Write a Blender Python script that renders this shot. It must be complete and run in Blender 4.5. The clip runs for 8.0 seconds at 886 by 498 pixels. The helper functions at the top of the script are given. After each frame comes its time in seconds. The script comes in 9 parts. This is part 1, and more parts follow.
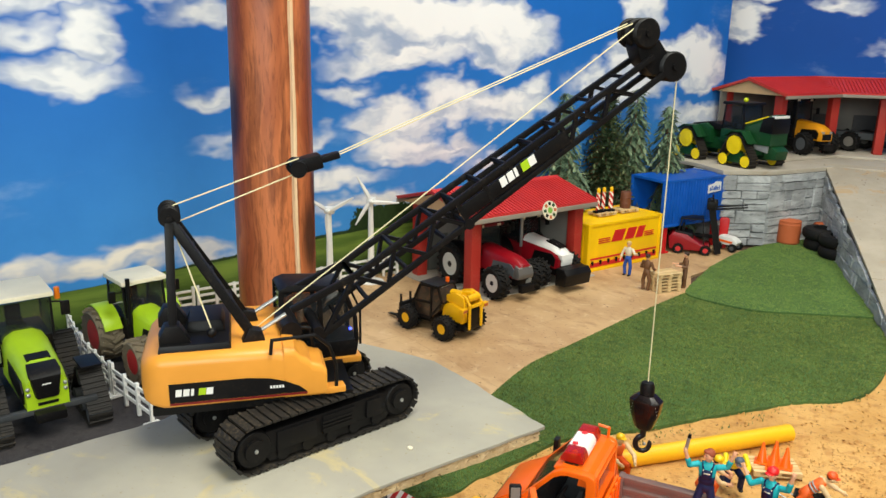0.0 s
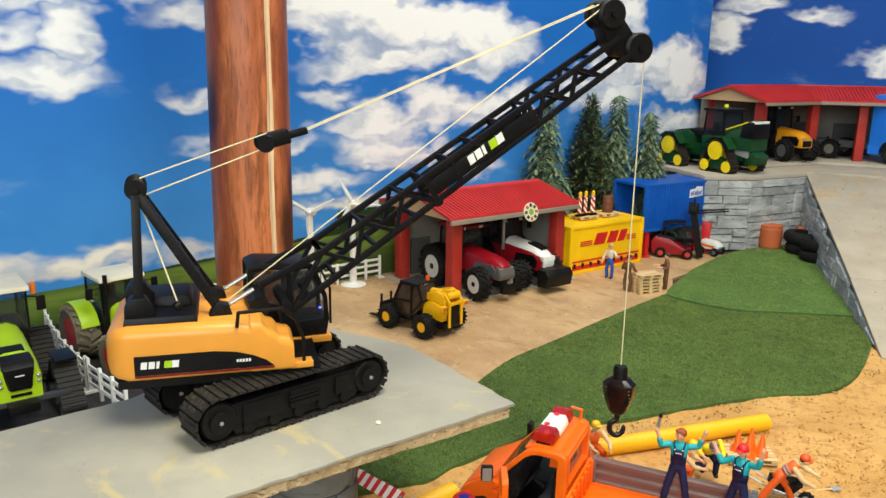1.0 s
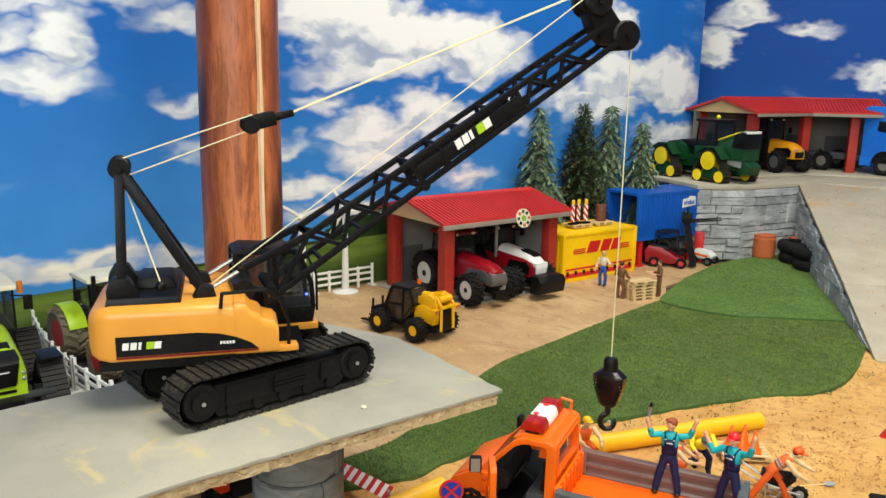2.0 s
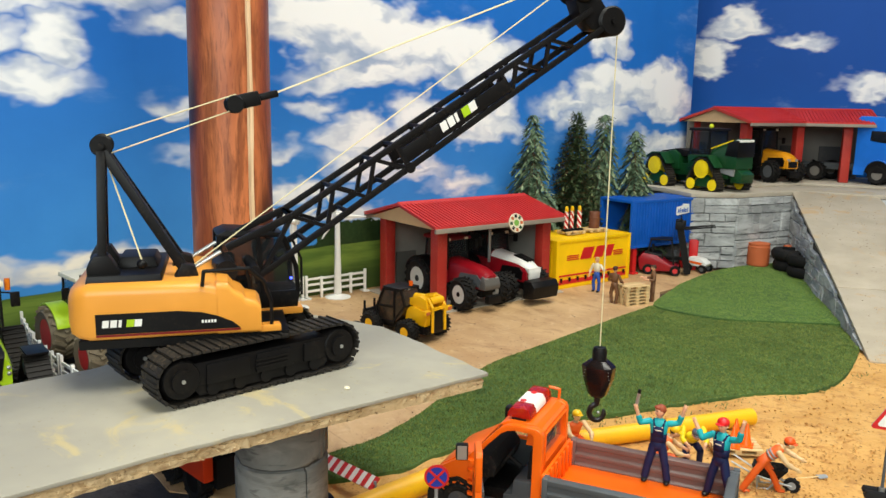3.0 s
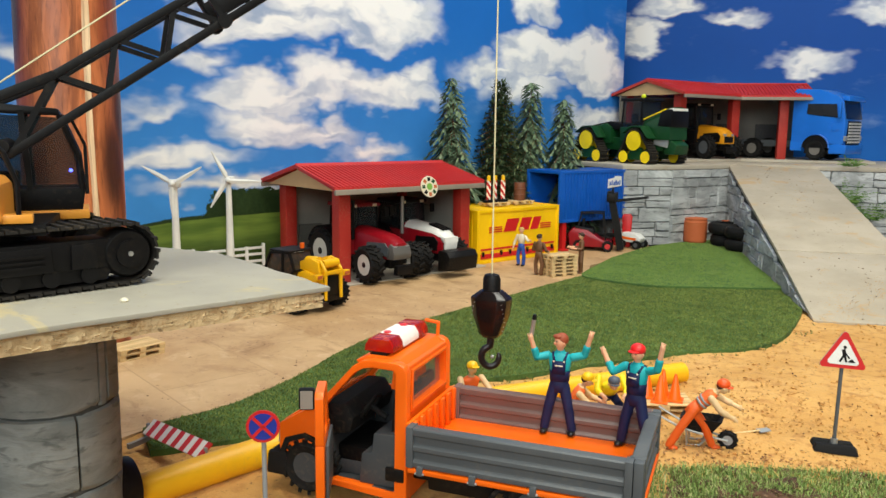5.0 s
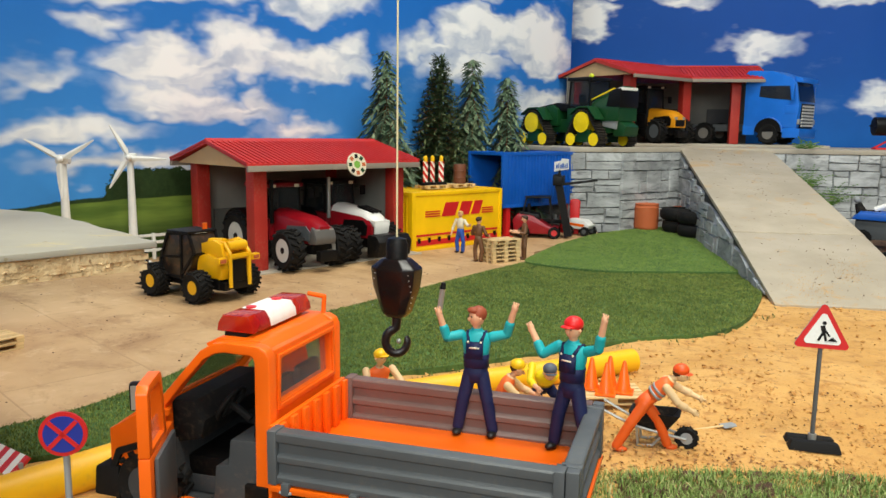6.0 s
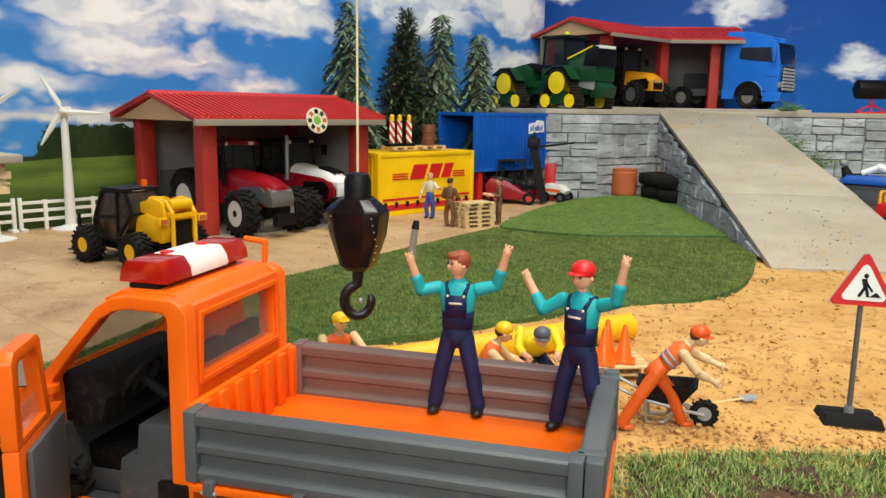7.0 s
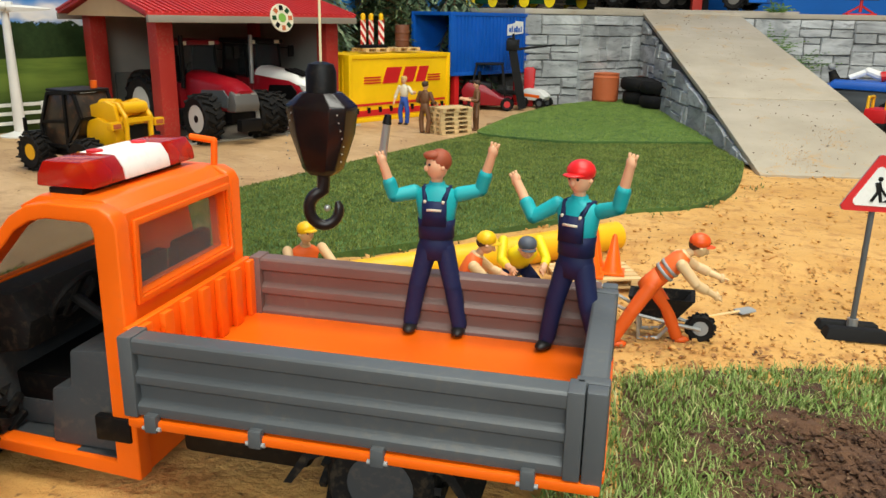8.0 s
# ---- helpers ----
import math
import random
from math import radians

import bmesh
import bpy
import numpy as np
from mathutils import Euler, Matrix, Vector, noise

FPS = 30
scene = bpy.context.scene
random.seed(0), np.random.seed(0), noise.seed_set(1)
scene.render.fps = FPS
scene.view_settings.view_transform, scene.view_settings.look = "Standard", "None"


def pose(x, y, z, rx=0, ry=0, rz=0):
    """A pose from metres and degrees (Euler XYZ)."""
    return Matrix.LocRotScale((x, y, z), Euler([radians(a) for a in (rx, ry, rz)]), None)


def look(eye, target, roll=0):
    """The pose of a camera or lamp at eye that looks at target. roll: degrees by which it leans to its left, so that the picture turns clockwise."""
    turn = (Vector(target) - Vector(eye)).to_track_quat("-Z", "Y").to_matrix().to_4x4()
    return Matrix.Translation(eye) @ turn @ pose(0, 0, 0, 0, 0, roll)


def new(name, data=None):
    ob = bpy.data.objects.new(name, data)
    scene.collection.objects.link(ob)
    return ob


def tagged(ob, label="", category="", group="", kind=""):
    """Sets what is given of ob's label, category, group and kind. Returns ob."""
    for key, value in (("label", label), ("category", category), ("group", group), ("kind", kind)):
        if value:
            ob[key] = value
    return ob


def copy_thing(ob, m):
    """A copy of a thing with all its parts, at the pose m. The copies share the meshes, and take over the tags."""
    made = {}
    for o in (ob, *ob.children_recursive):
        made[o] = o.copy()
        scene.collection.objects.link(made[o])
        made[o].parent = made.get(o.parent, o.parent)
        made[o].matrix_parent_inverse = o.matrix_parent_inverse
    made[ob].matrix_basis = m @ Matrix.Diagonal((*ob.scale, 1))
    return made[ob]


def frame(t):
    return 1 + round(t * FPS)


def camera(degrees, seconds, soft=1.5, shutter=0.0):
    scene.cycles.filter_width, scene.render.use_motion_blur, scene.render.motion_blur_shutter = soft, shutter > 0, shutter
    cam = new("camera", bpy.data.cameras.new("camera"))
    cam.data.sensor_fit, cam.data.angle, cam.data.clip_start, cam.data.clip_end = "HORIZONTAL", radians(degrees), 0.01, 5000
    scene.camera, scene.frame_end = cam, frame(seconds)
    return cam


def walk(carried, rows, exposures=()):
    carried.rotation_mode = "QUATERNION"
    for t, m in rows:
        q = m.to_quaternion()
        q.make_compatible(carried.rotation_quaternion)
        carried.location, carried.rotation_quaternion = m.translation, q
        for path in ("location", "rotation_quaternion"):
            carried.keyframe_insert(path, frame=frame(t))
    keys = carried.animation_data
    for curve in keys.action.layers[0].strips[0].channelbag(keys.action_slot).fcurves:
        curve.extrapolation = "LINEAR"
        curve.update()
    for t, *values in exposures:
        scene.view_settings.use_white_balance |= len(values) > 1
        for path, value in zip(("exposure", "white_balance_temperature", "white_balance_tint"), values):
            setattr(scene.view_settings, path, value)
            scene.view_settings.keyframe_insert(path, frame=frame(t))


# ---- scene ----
cam = camera(58.9, 8.0)
PATH = [
    (0, (-0.003, 0.017, 0.673), (-0.835, 1.759, 0.151), 1.1),
    (0.5, (0.016, 0.019, 0.644), (-0.811, 1.77, 0.144), 1.0),
    (1, (0.03, 0.014, 0.623), (-0.79, 1.777, 0.154), 1.0),
    (1.5, (0.036, 0.015, 0.598), (-0.782, 1.786, 0.158), 1.0),
    (3, (0.059, 0.019, 0.53), (-0.761, 1.808, 0.174), 1.0),
    (3.5, (0.067, 0.038, 0.494), (-0.751, 1.832, 0.159), 0.9),
    (4, (0.073, 0.078, 0.457), (-0.726, 1.883, 0.137), 0.8),
    (4.5, (0.075, 0.145, 0.41), (-0.69, 1.967, 0.103), 0.7),
    (5, (0.082, 0.239, 0.364), (-0.627, 2.084, 0.061), 0.7),
    (6.5, (0.062, 0.484, 0.271), (-0.496, 2.381, -0.03), 0.8),
    (7, (0.035, 0.534, 0.248), (-0.484, 2.434, -0.101), 0.9),
    (7.5, (0.031, 0.565, 0.237), (-0.45, 2.453, -0.215), 1.0),
    (8, (0.019, 0.59, 0.231), (-0.422, 2.457, -0.337), 1.1),
]
walk(cam, [(t, look(eye, target, roll)) for t, eye, target, roll in PATH])

# ---- light: a room lit by broad overhead lamps, added and out of view ----
world = bpy.data.worlds.new("room_air")
scene.world = world
world.use_nodes = True
world.node_tree.nodes["Background"].inputs[0].default_value = (0.80, 0.90, 1.0, 1)
world.node_tree.nodes["Background"].inputs[1].default_value = 0.35
scene.view_settings.exposure = 0.18


def overhead_lamp(x, y, sx, sy, watts, colour=(0.98, 0.985, 0.885)):
    d = bpy.data.lights.new("ceiling_panel", "AREA")
    d.shape, d.size, d.size_y, d.energy, d.color = "RECTANGLE", sx, sy, watts, colour
    ob = new("ceiling_panel", d)
    ob.matrix_world = pose(x, y, 2.55)
    return ob


overhead_lamp(0.55, 0.30, 1.6, 1.0, 66)
overhead_lamp(0.2, 2.0, 1.6, 0.8, 40)
# added fill lamp behind the camera, at an opening made in the south wall
d = bpy.data.lights.new("window_daylight", "AREA")
d.shape, d.size, d.size_y, d.energy, d.color = "RECTANGLE", 3.0, 1.3, 84, (0.91, 0.99, 0.96)
new("window_daylight", d).matrix_world = look((0.6, -2.38, 1.55), (0.3, 1.5, 0.6))


# ---- materials ----
def lin(r, g, b):
    return tuple((c / 255 / 12.92) if c / 255 <= 0.04045 else ((c / 255 + 0.055) / 1.055) ** 2.4 for c in (r, g, b))


class Nodes:
    def __init__(self, name):
        self.m = bpy.data.materials.new(name)
        self.m.use_nodes = True
        self.t = self.m.node_tree
        self.p = self.t.nodes["Principled BSDF"]

    def n(self, kind, **inputs):
        nd = self.t.nodes.new(kind)
        for k, v in inputs.items():
            key = int(k[1:]) if k[0] == "i" and k[1:].isdigit() else k
            self.put(nd.inputs[key], v)
        return nd

    def put(self, socket, v):
        if isinstance(v, bpy.types.NodeSocket):
            self.t.links.new(v, socket)
        elif isinstance(v, (tuple, list)) and len(v) == 3 and socket.type == "RGBA":
            socket.default_value = (*v, 1)
        else:
            socket.default_value = v

    def math(self, op, a, b=0.0, clamp=False):
        nd = self.t.nodes.new("ShaderNodeMath")
        nd.operation, nd.use_clamp = op, clamp
        self.put(nd.inputs[0], a)
        self.put(nd.inputs[1], b)
        return nd.outputs[0]

    def vec(self, op, a, b=(0, 0, 0)):
        nd = self.t.nodes.new("ShaderNodeVectorMath")
        nd.operation = op
        self.put(nd.inputs[0], a)
        self.put(nd.inputs[1], b)
        return nd.outputs["Value"] if op in ("LENGTH", "DOT_PRODUCT", "DISTANCE") else nd.outputs[0]

    def mix(self, f, a, b):
        nd = self.t.nodes.new("ShaderNodeMix")
        nd.data_type = "RGBA"
        self.put(nd.inputs[0], f)
        self.put(nd.inputs[6], a)
        self.put(nd.inputs[7], b)
        return nd.outputs[2]

    def noise(self, scale, detail=4.0, rough=0.55, vector=None, distort=0.0):
        nd = self.n("ShaderNodeTexNoise", Scale=scale, Detail=detail, Roughness=rough, Distortion=distort)
        self.put(nd.inputs["Vector"], vector if vector is not None else self.obj())
        return nd.outputs["Fac"]

    def obj(self):
        return self.t.nodes.new("ShaderNodeTexCoord").outputs["Object"]

    def world(self):
        return self.t.nodes.new("ShaderNodeNewGeometry").outputs["Position"]

    def step(self, v, lo, hi):
        nd = self.n("ShaderNodeMapRange", Value=v)
        nd.interpolation_type = "SMOOTHSTEP"
        nd.inputs[1].default_value, nd.inputs[2].default_value = lo, hi
        return nd.outputs[0]

    def bump(self, height, strength=0.3, dist=0.002):
        nd = self.n("ShaderNodeBump", Height=height, Strength=strength, Distance=dist)
        self.t.links.new(nd.outputs[0], self.p.inputs["Normal"])

    def done(self, colour=None, rough=None, metal=0.0, coat=0.0):
        if colour is not None:
            self.put(self.p.inputs["Base Color"], colour)
        if rough is not None:
            self.put(self.p.inputs["Roughness"], rough)
        self.p.inputs["Metallic"].default_value = metal
        self.p.inputs["Coat Weight"].default_value = coat
        return self.m


def plastic(name, rgb, rough=0.38, dust=0.10, metal=0.0, scale=60, bump=0.06, dusty=(150, 130, 100), spec=0.42):
    """Moulded toy plastic: soft colour drift, a little dust, uneven gloss."""
    k = Nodes(name)
    c = lin(*rgb)
    w = k.world()
    a = k.noise(14, 3, vector=w)
    b = k.noise(scale * 4, 3, vector=w)
    col = k.mix(k.step(a, 0.3, 0.75), tuple(x * 0.90 for x in c), tuple(min(1, x * 1.06) for x in c))
    rnd = k.t.nodes.new("ShaderNodeObjectInfo").outputs["Random"]
    col = k.mix(k.math("MULTIPLY", rnd, 0.10), col, tuple(x * 0.75 for x in c))
    d = k.math("MULTIPLY", k.step(b, 0.48, 0.72), k.step(a, 0.40, 0.66))
    col = k.mix(k.math("MULTIPLY", d, dust), col, lin(*dusty))
    k.bump(b, bump, 0.0006)
    k.p.inputs["Specular IOR Level"].default_value = spec
    r = k.math("ADD", rough - 0.06, k.math("MULTIPLY", a, 0.16))
    return k.done(col, r, metal)


def clear(name, rgb, rough=0.05, alpha=0.35):
    k = Nodes(name)
    k.done(lin(*rgb), rough)
    k.p.inputs["Alpha"].default_value = alpha
    return k.m


def wood(name, a, b, scale=8, axis=2, rough=0.5, ring=3.0):
    k = Nodes(name)
    o = k.obj()
    st = [1.0, 1.0, 1.0]
    st[axis] = 0.07
    v = k.vec("MULTIPLY", o, tuple(st))
    n1 = k.noise(scale, 5, 0.6, v, 0.6)
    n2 = k.noise(scale * 9, 4, 0.6, v, 0.3)
    n3 = k.noise(scale * 0.5, 3, 0.5, v, ring)
    col = k.mix(k.step(n1, 0.36, 0.66), lin(*a), lin(*b))
    col = k.mix(k.math("MULTIPLY", k.step(n3, 0.50, 0.62), 0.55), col, tuple(x * 0.30 for x in lin(*a)))
    col = k.mix(k.math("MULTIPLY", k.step(n2, 0.42, 0.68), 0.40), col, tuple(x * 0.55 for x in lin(*a)))
    k.bump(n2, 0.35, 0.001)
    return k.done(col, rough)


def ground_mix(name, cols, scales, rough=0.95, bump=0.5, dist=0.003):
    k = Nodes(name)
    w = k.world()
    n0, n1, n2 = (k.noise(s, 5, 0.6, w) for s in scales)
    col = k.mix(k.step(n0, 0.36, 0.64), lin(*cols[0]), lin(*cols[1]))
    col = k.mix(k.math("MULTIPLY", k.step(n1, 0.50, 0.66), 0.7), col, lin(*cols[2]))
    col = k.mix(k.math("MULTIPLY", k.step(n2, 0.60, 0.70), 0.8), col, lin(*cols[3]))
    k.bump(k.math("ADD", n1, n2), bump, dist)
    return k.done(col, rough)


M_SAND = ground_mix("sand", [(196, 146, 78), (212, 164, 96), (174, 122, 64), (112, 80, 48)], (6, 46, 150), bump=0.9)
M_SOIL = ground_mix("dark_soil", [(82, 58, 45), (100, 72, 55), (58, 42, 34), (126, 102, 82)], (7, 60, 210), bump=0.8)
M_ASH = ground_mix("dark_grit", [(50, 46, 48), (62, 58, 58), (40, 36, 37), (92, 84, 80)], (5, 70, 240), bump=0.5)
M_TURF = ground_mix("turf_base", [(66, 96, 44), (80, 112, 52), (50, 78, 36), (116, 120, 70)], (6, 60, 260), bump=0.8)


def paving():
    """Printed stone flooring: large pale slabs laid on the slant, with faint joints and trodden dirt."""
    k = Nodes("stone_flooring")
    w = k.world()
    rot = k.n("ShaderNodeMapping", Vector=w, Rotation=(0, 0, radians(28)))
    br = k.n("ShaderNodeTexBrick", Vector=rot.outputs[0], Scale=1.0, Color1=lin(208, 173, 128), Color2=lin(198, 161, 115), Mortar=lin(184, 149, 107))
    br.inputs["Mortar Size"].default_value = 0.0012
    br.inputs["Brick Width"].default_value = 0.24
    br.inputs["Row Height"].default_value = 0.16
    n0, n1, n2 = k.noise(4, 5, 0.6, w), k.noise(26, 5, 0.65, w, 0.8), k.noise(150, 4, 0.6, w)
    col = k.mix(k.math("MULTIPLY", k.step(n0, 0.38, 0.62), 0.70), br.outputs[0], lin(172, 134, 92))
    col = k.mix(k.math("MULTIPLY", k.step(n1, 0.54, 0.72), 0.45), col, lin(222, 193, 152))
    n3 = k.noise(11, 6, 0.7, k.vec("MULTIPLY", rot.outputs[0], (0.8, 1.2, 1)), 0.6)
    col = k.mix(k.math("MULTIPLY", k.step(n3, 0.50, 0.68), 0.62), col, lin(150, 111, 71))
    col = k.mix(k.math("MULTIPLY", k.step(n3, 0.62, 0.74), k.math("MULTIPLY", k.step(n1, 0.44, 0.58), 0.7)), col, lin(112, 80, 54))
    col = k.mix(k.math("MULTIPLY", k.step(n2, 0.62, 0.68), k.step(n0, 0.44, 0.58)), col, lin(112, 80, 54))
    k.bump(k.math("ADD", n1, k.math("MULTIPLY", br.outputs[1], -0.5)), 0.2, 0.001)
    return k.done(col, 0.62)


M_PAVE = paving()


def painted_board(name, a, b, stain, streak=0.4):
    k = Nodes(name)
    w = k.world()
    n0, n1, n2, n3 = k.noise(5, 4, 0.6, w), k.noise(34, 5, 0.6, w), k.noise(170, 3, 0.6, w), k.noise(11, 6, 0.65, w, 1.2)
    col = k.mix(k.step(n0, 0.35, 0.68), lin(*a), lin(*b))
    col = k.mix(k.math("MULTIPLY", k.step(n3, 0.55, 0.70), streak), col, lin(*stain))
    col = k.mix(k.math("MULTIPLY", k.step(n2, 0.66, 0.72), 0.6), col, tuple(x * 0.45 for x in lin(*stain)))
    k.bump(k.math("ADD", n1, n2), 0.15, 0.001)
    return k.done(col, 0.7)


M_SLAB = painted_board("grey_board", (150, 145, 132), (168, 162, 145), (192, 172, 118), 0.62)
M_RAMP = painted_board("ramp_board", (166, 154, 134), (184, 172, 152), (186, 150, 100), 0.70)
M_EDGE = ground_mix("raw_board_edge", [(206, 176, 130), (222, 196, 152), (178, 142, 98), (120, 90, 60)], (14, 70, 190), bump=0.9)
M_SHELF = painted_board("shelf_board", (168, 158, 142), (182, 172, 156), (150, 130, 100))


def stone(name, a, b, dark):
    k = Nodes(name)
    w = k.world()
    rnd = k.t.nodes.new("ShaderNodeObjectInfo").outputs["Random"]
    w = k.vec("MULTIPLY", w, (0.7, 0.7, 2.2))
    n0, n1, n2 = k.noise(12, 5, 0.65, w, 0.9), k.noise(44, 5, 0.6, w, 0.6), k.noise(200, 3, 0.6, w)
    col = k.mix(k.step(n0, 0.36, 0.66), lin(*a), lin(*b))
    col = k.mix(k.math("MULTIPLY", k.step(n1, 0.54, 0.68), 0.65), col, lin(*dark))
    col = k.mix(k.math("MULTIPLY", rnd, 0.38), col, lin(*dark))
    k.bump(k.math("ADD", n0, n1), 0.6, 0.003)
    return k.done(col, 0.75)


M_STONE = stone("grey_stone", (158, 160, 160), (206, 208, 208), (98, 99, 100))
M_STONE2 = stone("dark_pillar_stone", (122, 124, 120), (154, 156, 152), (72, 74, 72))
M_JOINT = plastic("dark_joint", (70, 70, 68), 0.9, 0.2)

M_RED = plastic("red_post", (172, 44, 34), 0.55, 0.25)
M_ROOF = plastic("red_roof", (192, 44, 42), 0.5, 0.12)
M_BEIGE = plastic("beige_board", (196, 160, 116), 0.7, 0.2)
M_GREYWALL = plastic("grey_inner_wall", (134, 131, 123), 0.8, 0.25)
M_TIN = plastic("grey_trim", (142, 132, 120), 0.6, 0.2)
M_WHITE = plastic("white_plastic", (236, 234, 228), 0.4, 0.10)
M_CREAM = plastic("cream_plastic", (226, 216, 190), 0.45, 0.15)
M_YEL = plastic("container_yellow", (250, 198, 8), 0.36, 0.06)
M_YELD = plastic("loader_yellow", (240, 180, 12), 0.38, 0.18)
M_BLUE = plastic("container_blue", (14, 88, 184), 0.36, 0.06)
M_INK = plastic("red_ink", (206, 32, 34), 0.4, 0.02)
M_BLACK = plastic("black_plastic", (14, 13, 14), 0.44, 0.05, spec=0.22)
M_MATT = plastic("black_rubber", (18, 17, 17), 0.75, 0.12, spec=0.25)
M_TRACK = plastic("track_rubber", (38, 35, 32), 0.62, 0.25, spec=0.25)
M_CRANE = plastic("crane_yellow", (232, 156, 58), 0.34, 0.08)
M_ORANGE = plastic("truck_orange", (246, 104, 12), 0.32, 0.06)
M_GREY = plastic("bed_grey", (84, 88, 91), 0.45, 0.12)
M_GREYL = plastic("light_grey", (150, 152, 152), 0.45, 0.15)
M_SILVER = plastic("silver_plastic", (176, 176, 172), 0.32, 0.08, 0.6)
M_TERRA = plastic("terracotta", (190, 96, 52), 0.7, 0.2)
M_PALLET = wood("pale_pallet_wood", (214, 178, 122), (236, 208, 156), 20, 0, 0.7, 0.5)


def post_wood():
    """Oiled round timber: long wavering grain, dark heart streaks, knots and fine checks."""
    k = Nodes("brown_post_wood")
    o = k.obj()
    wav = k.n("ShaderNodeTexNoise", Vector=k.vec("MULTIPLY", o, (1, 1, 0.5)), Scale=9, Detail=2)
    v = k.vec("ADD", k.vec("MULTIPLY", o, (1, 1, 0.11)), k.vec("MULTIPLY", k.vec("SUBTRACT", wav.outputs["Color"], (0.5, 0.5, 0.5)), (0.05, 0.05, 0)))
    big = k.noise(13, 3, 0.5, v)
    mid = k.noise(52, 5, 0.62, v)
    fine = k.noise(230, 4, 0.6, v)
    blot = k.noise(7, 4, 0.6, k.vec("MULTIPLY", o, (1, 1, 0.30)), 0.8)
    col = k.mix(k.step(big, 0.36, 0.64), lin(136, 64, 34), lin(206, 122, 74))
    col = k.mix(k.math("MULTIPLY", k.step(mid, 0.46, 0.62), 0.60), col, lin(90, 38, 20))
    col = k.mix(k.math("MULTIPLY", k.step(blot, 0.52, 0.64), 0.70), col, lin(80, 32, 18))
    knot = k.n("ShaderNodeTexVoronoi", Vector=k.vec("MULTIPLY", o, (1.0, 1.0, 0.34)), Scale=8.5)
    col = k.mix(k.math("MULTIPLY", k.step(knot.outputs["Distance"], 0.30, 0.10), 0.9), col, lin(46, 18, 12))
    col = k.mix(k.math("MULTIPLY", k.step(fine, 0.52, 0.70), 0.45), col, lin(74, 32, 18))
    k.bump(k.math("ADD", mid, fine), 0.4, 0.0012)
    return k.done(col, 0.42)


M_POLE = post_wood()
M_BARK = wood("pale_bark_edge", (206, 162, 118), (238, 208, 168), 14, 2, 0.6, 0.6)
M_PIPE = plastic("yellow_pipe", (246, 184, 24), 0.4, 0.14)
M_ROPE = plastic("cream_rope", (226, 214, 170), 0.8, 0.1)
M_LIME = plastic("lime_green", (170, 204, 30), 0.38, 0.12)
M_DGREEN = plastic("tractor_green", (16, 64, 30), 0.34, 0.10)
M_WHEELY = plastic("wheel_yellow", (246, 214, 20), 0.4, 0.10)
M_CRIMSON = plastic("tractor_red", (146, 14, 28), 0.30, 0.08)
M_WINE = plastic("dark_red", (116, 18, 26), 0.35, 0.10)
M_WHEELR = plastic("wheel_red", (196, 40, 44), 0.42, 0.15)
M_MUDTYRE = plastic("dusty_tyre", (116, 104, 84), 0.8, 0.5)
M_DARKPANE = plastic("dark_window", (20, 24, 30), 0.10, 0.05, spec=0.5)
M_GLASS = clear("tinted_window", (40, 44, 46), 0.06, 0.45)
M_PANE = clear("clear_window", (150, 158, 160), 0.05, 0.18)
M_LENSR = clear("red_lens", (176, 28, 16), 0.10, 0.74)
M_SEAT = plastic("dark_seat_grey", (60, 63, 66), 0.6, 0.15)
M_BEDBROWN = plastic("brown_bed_side", (112, 88, 82), 0.45, 0.12)


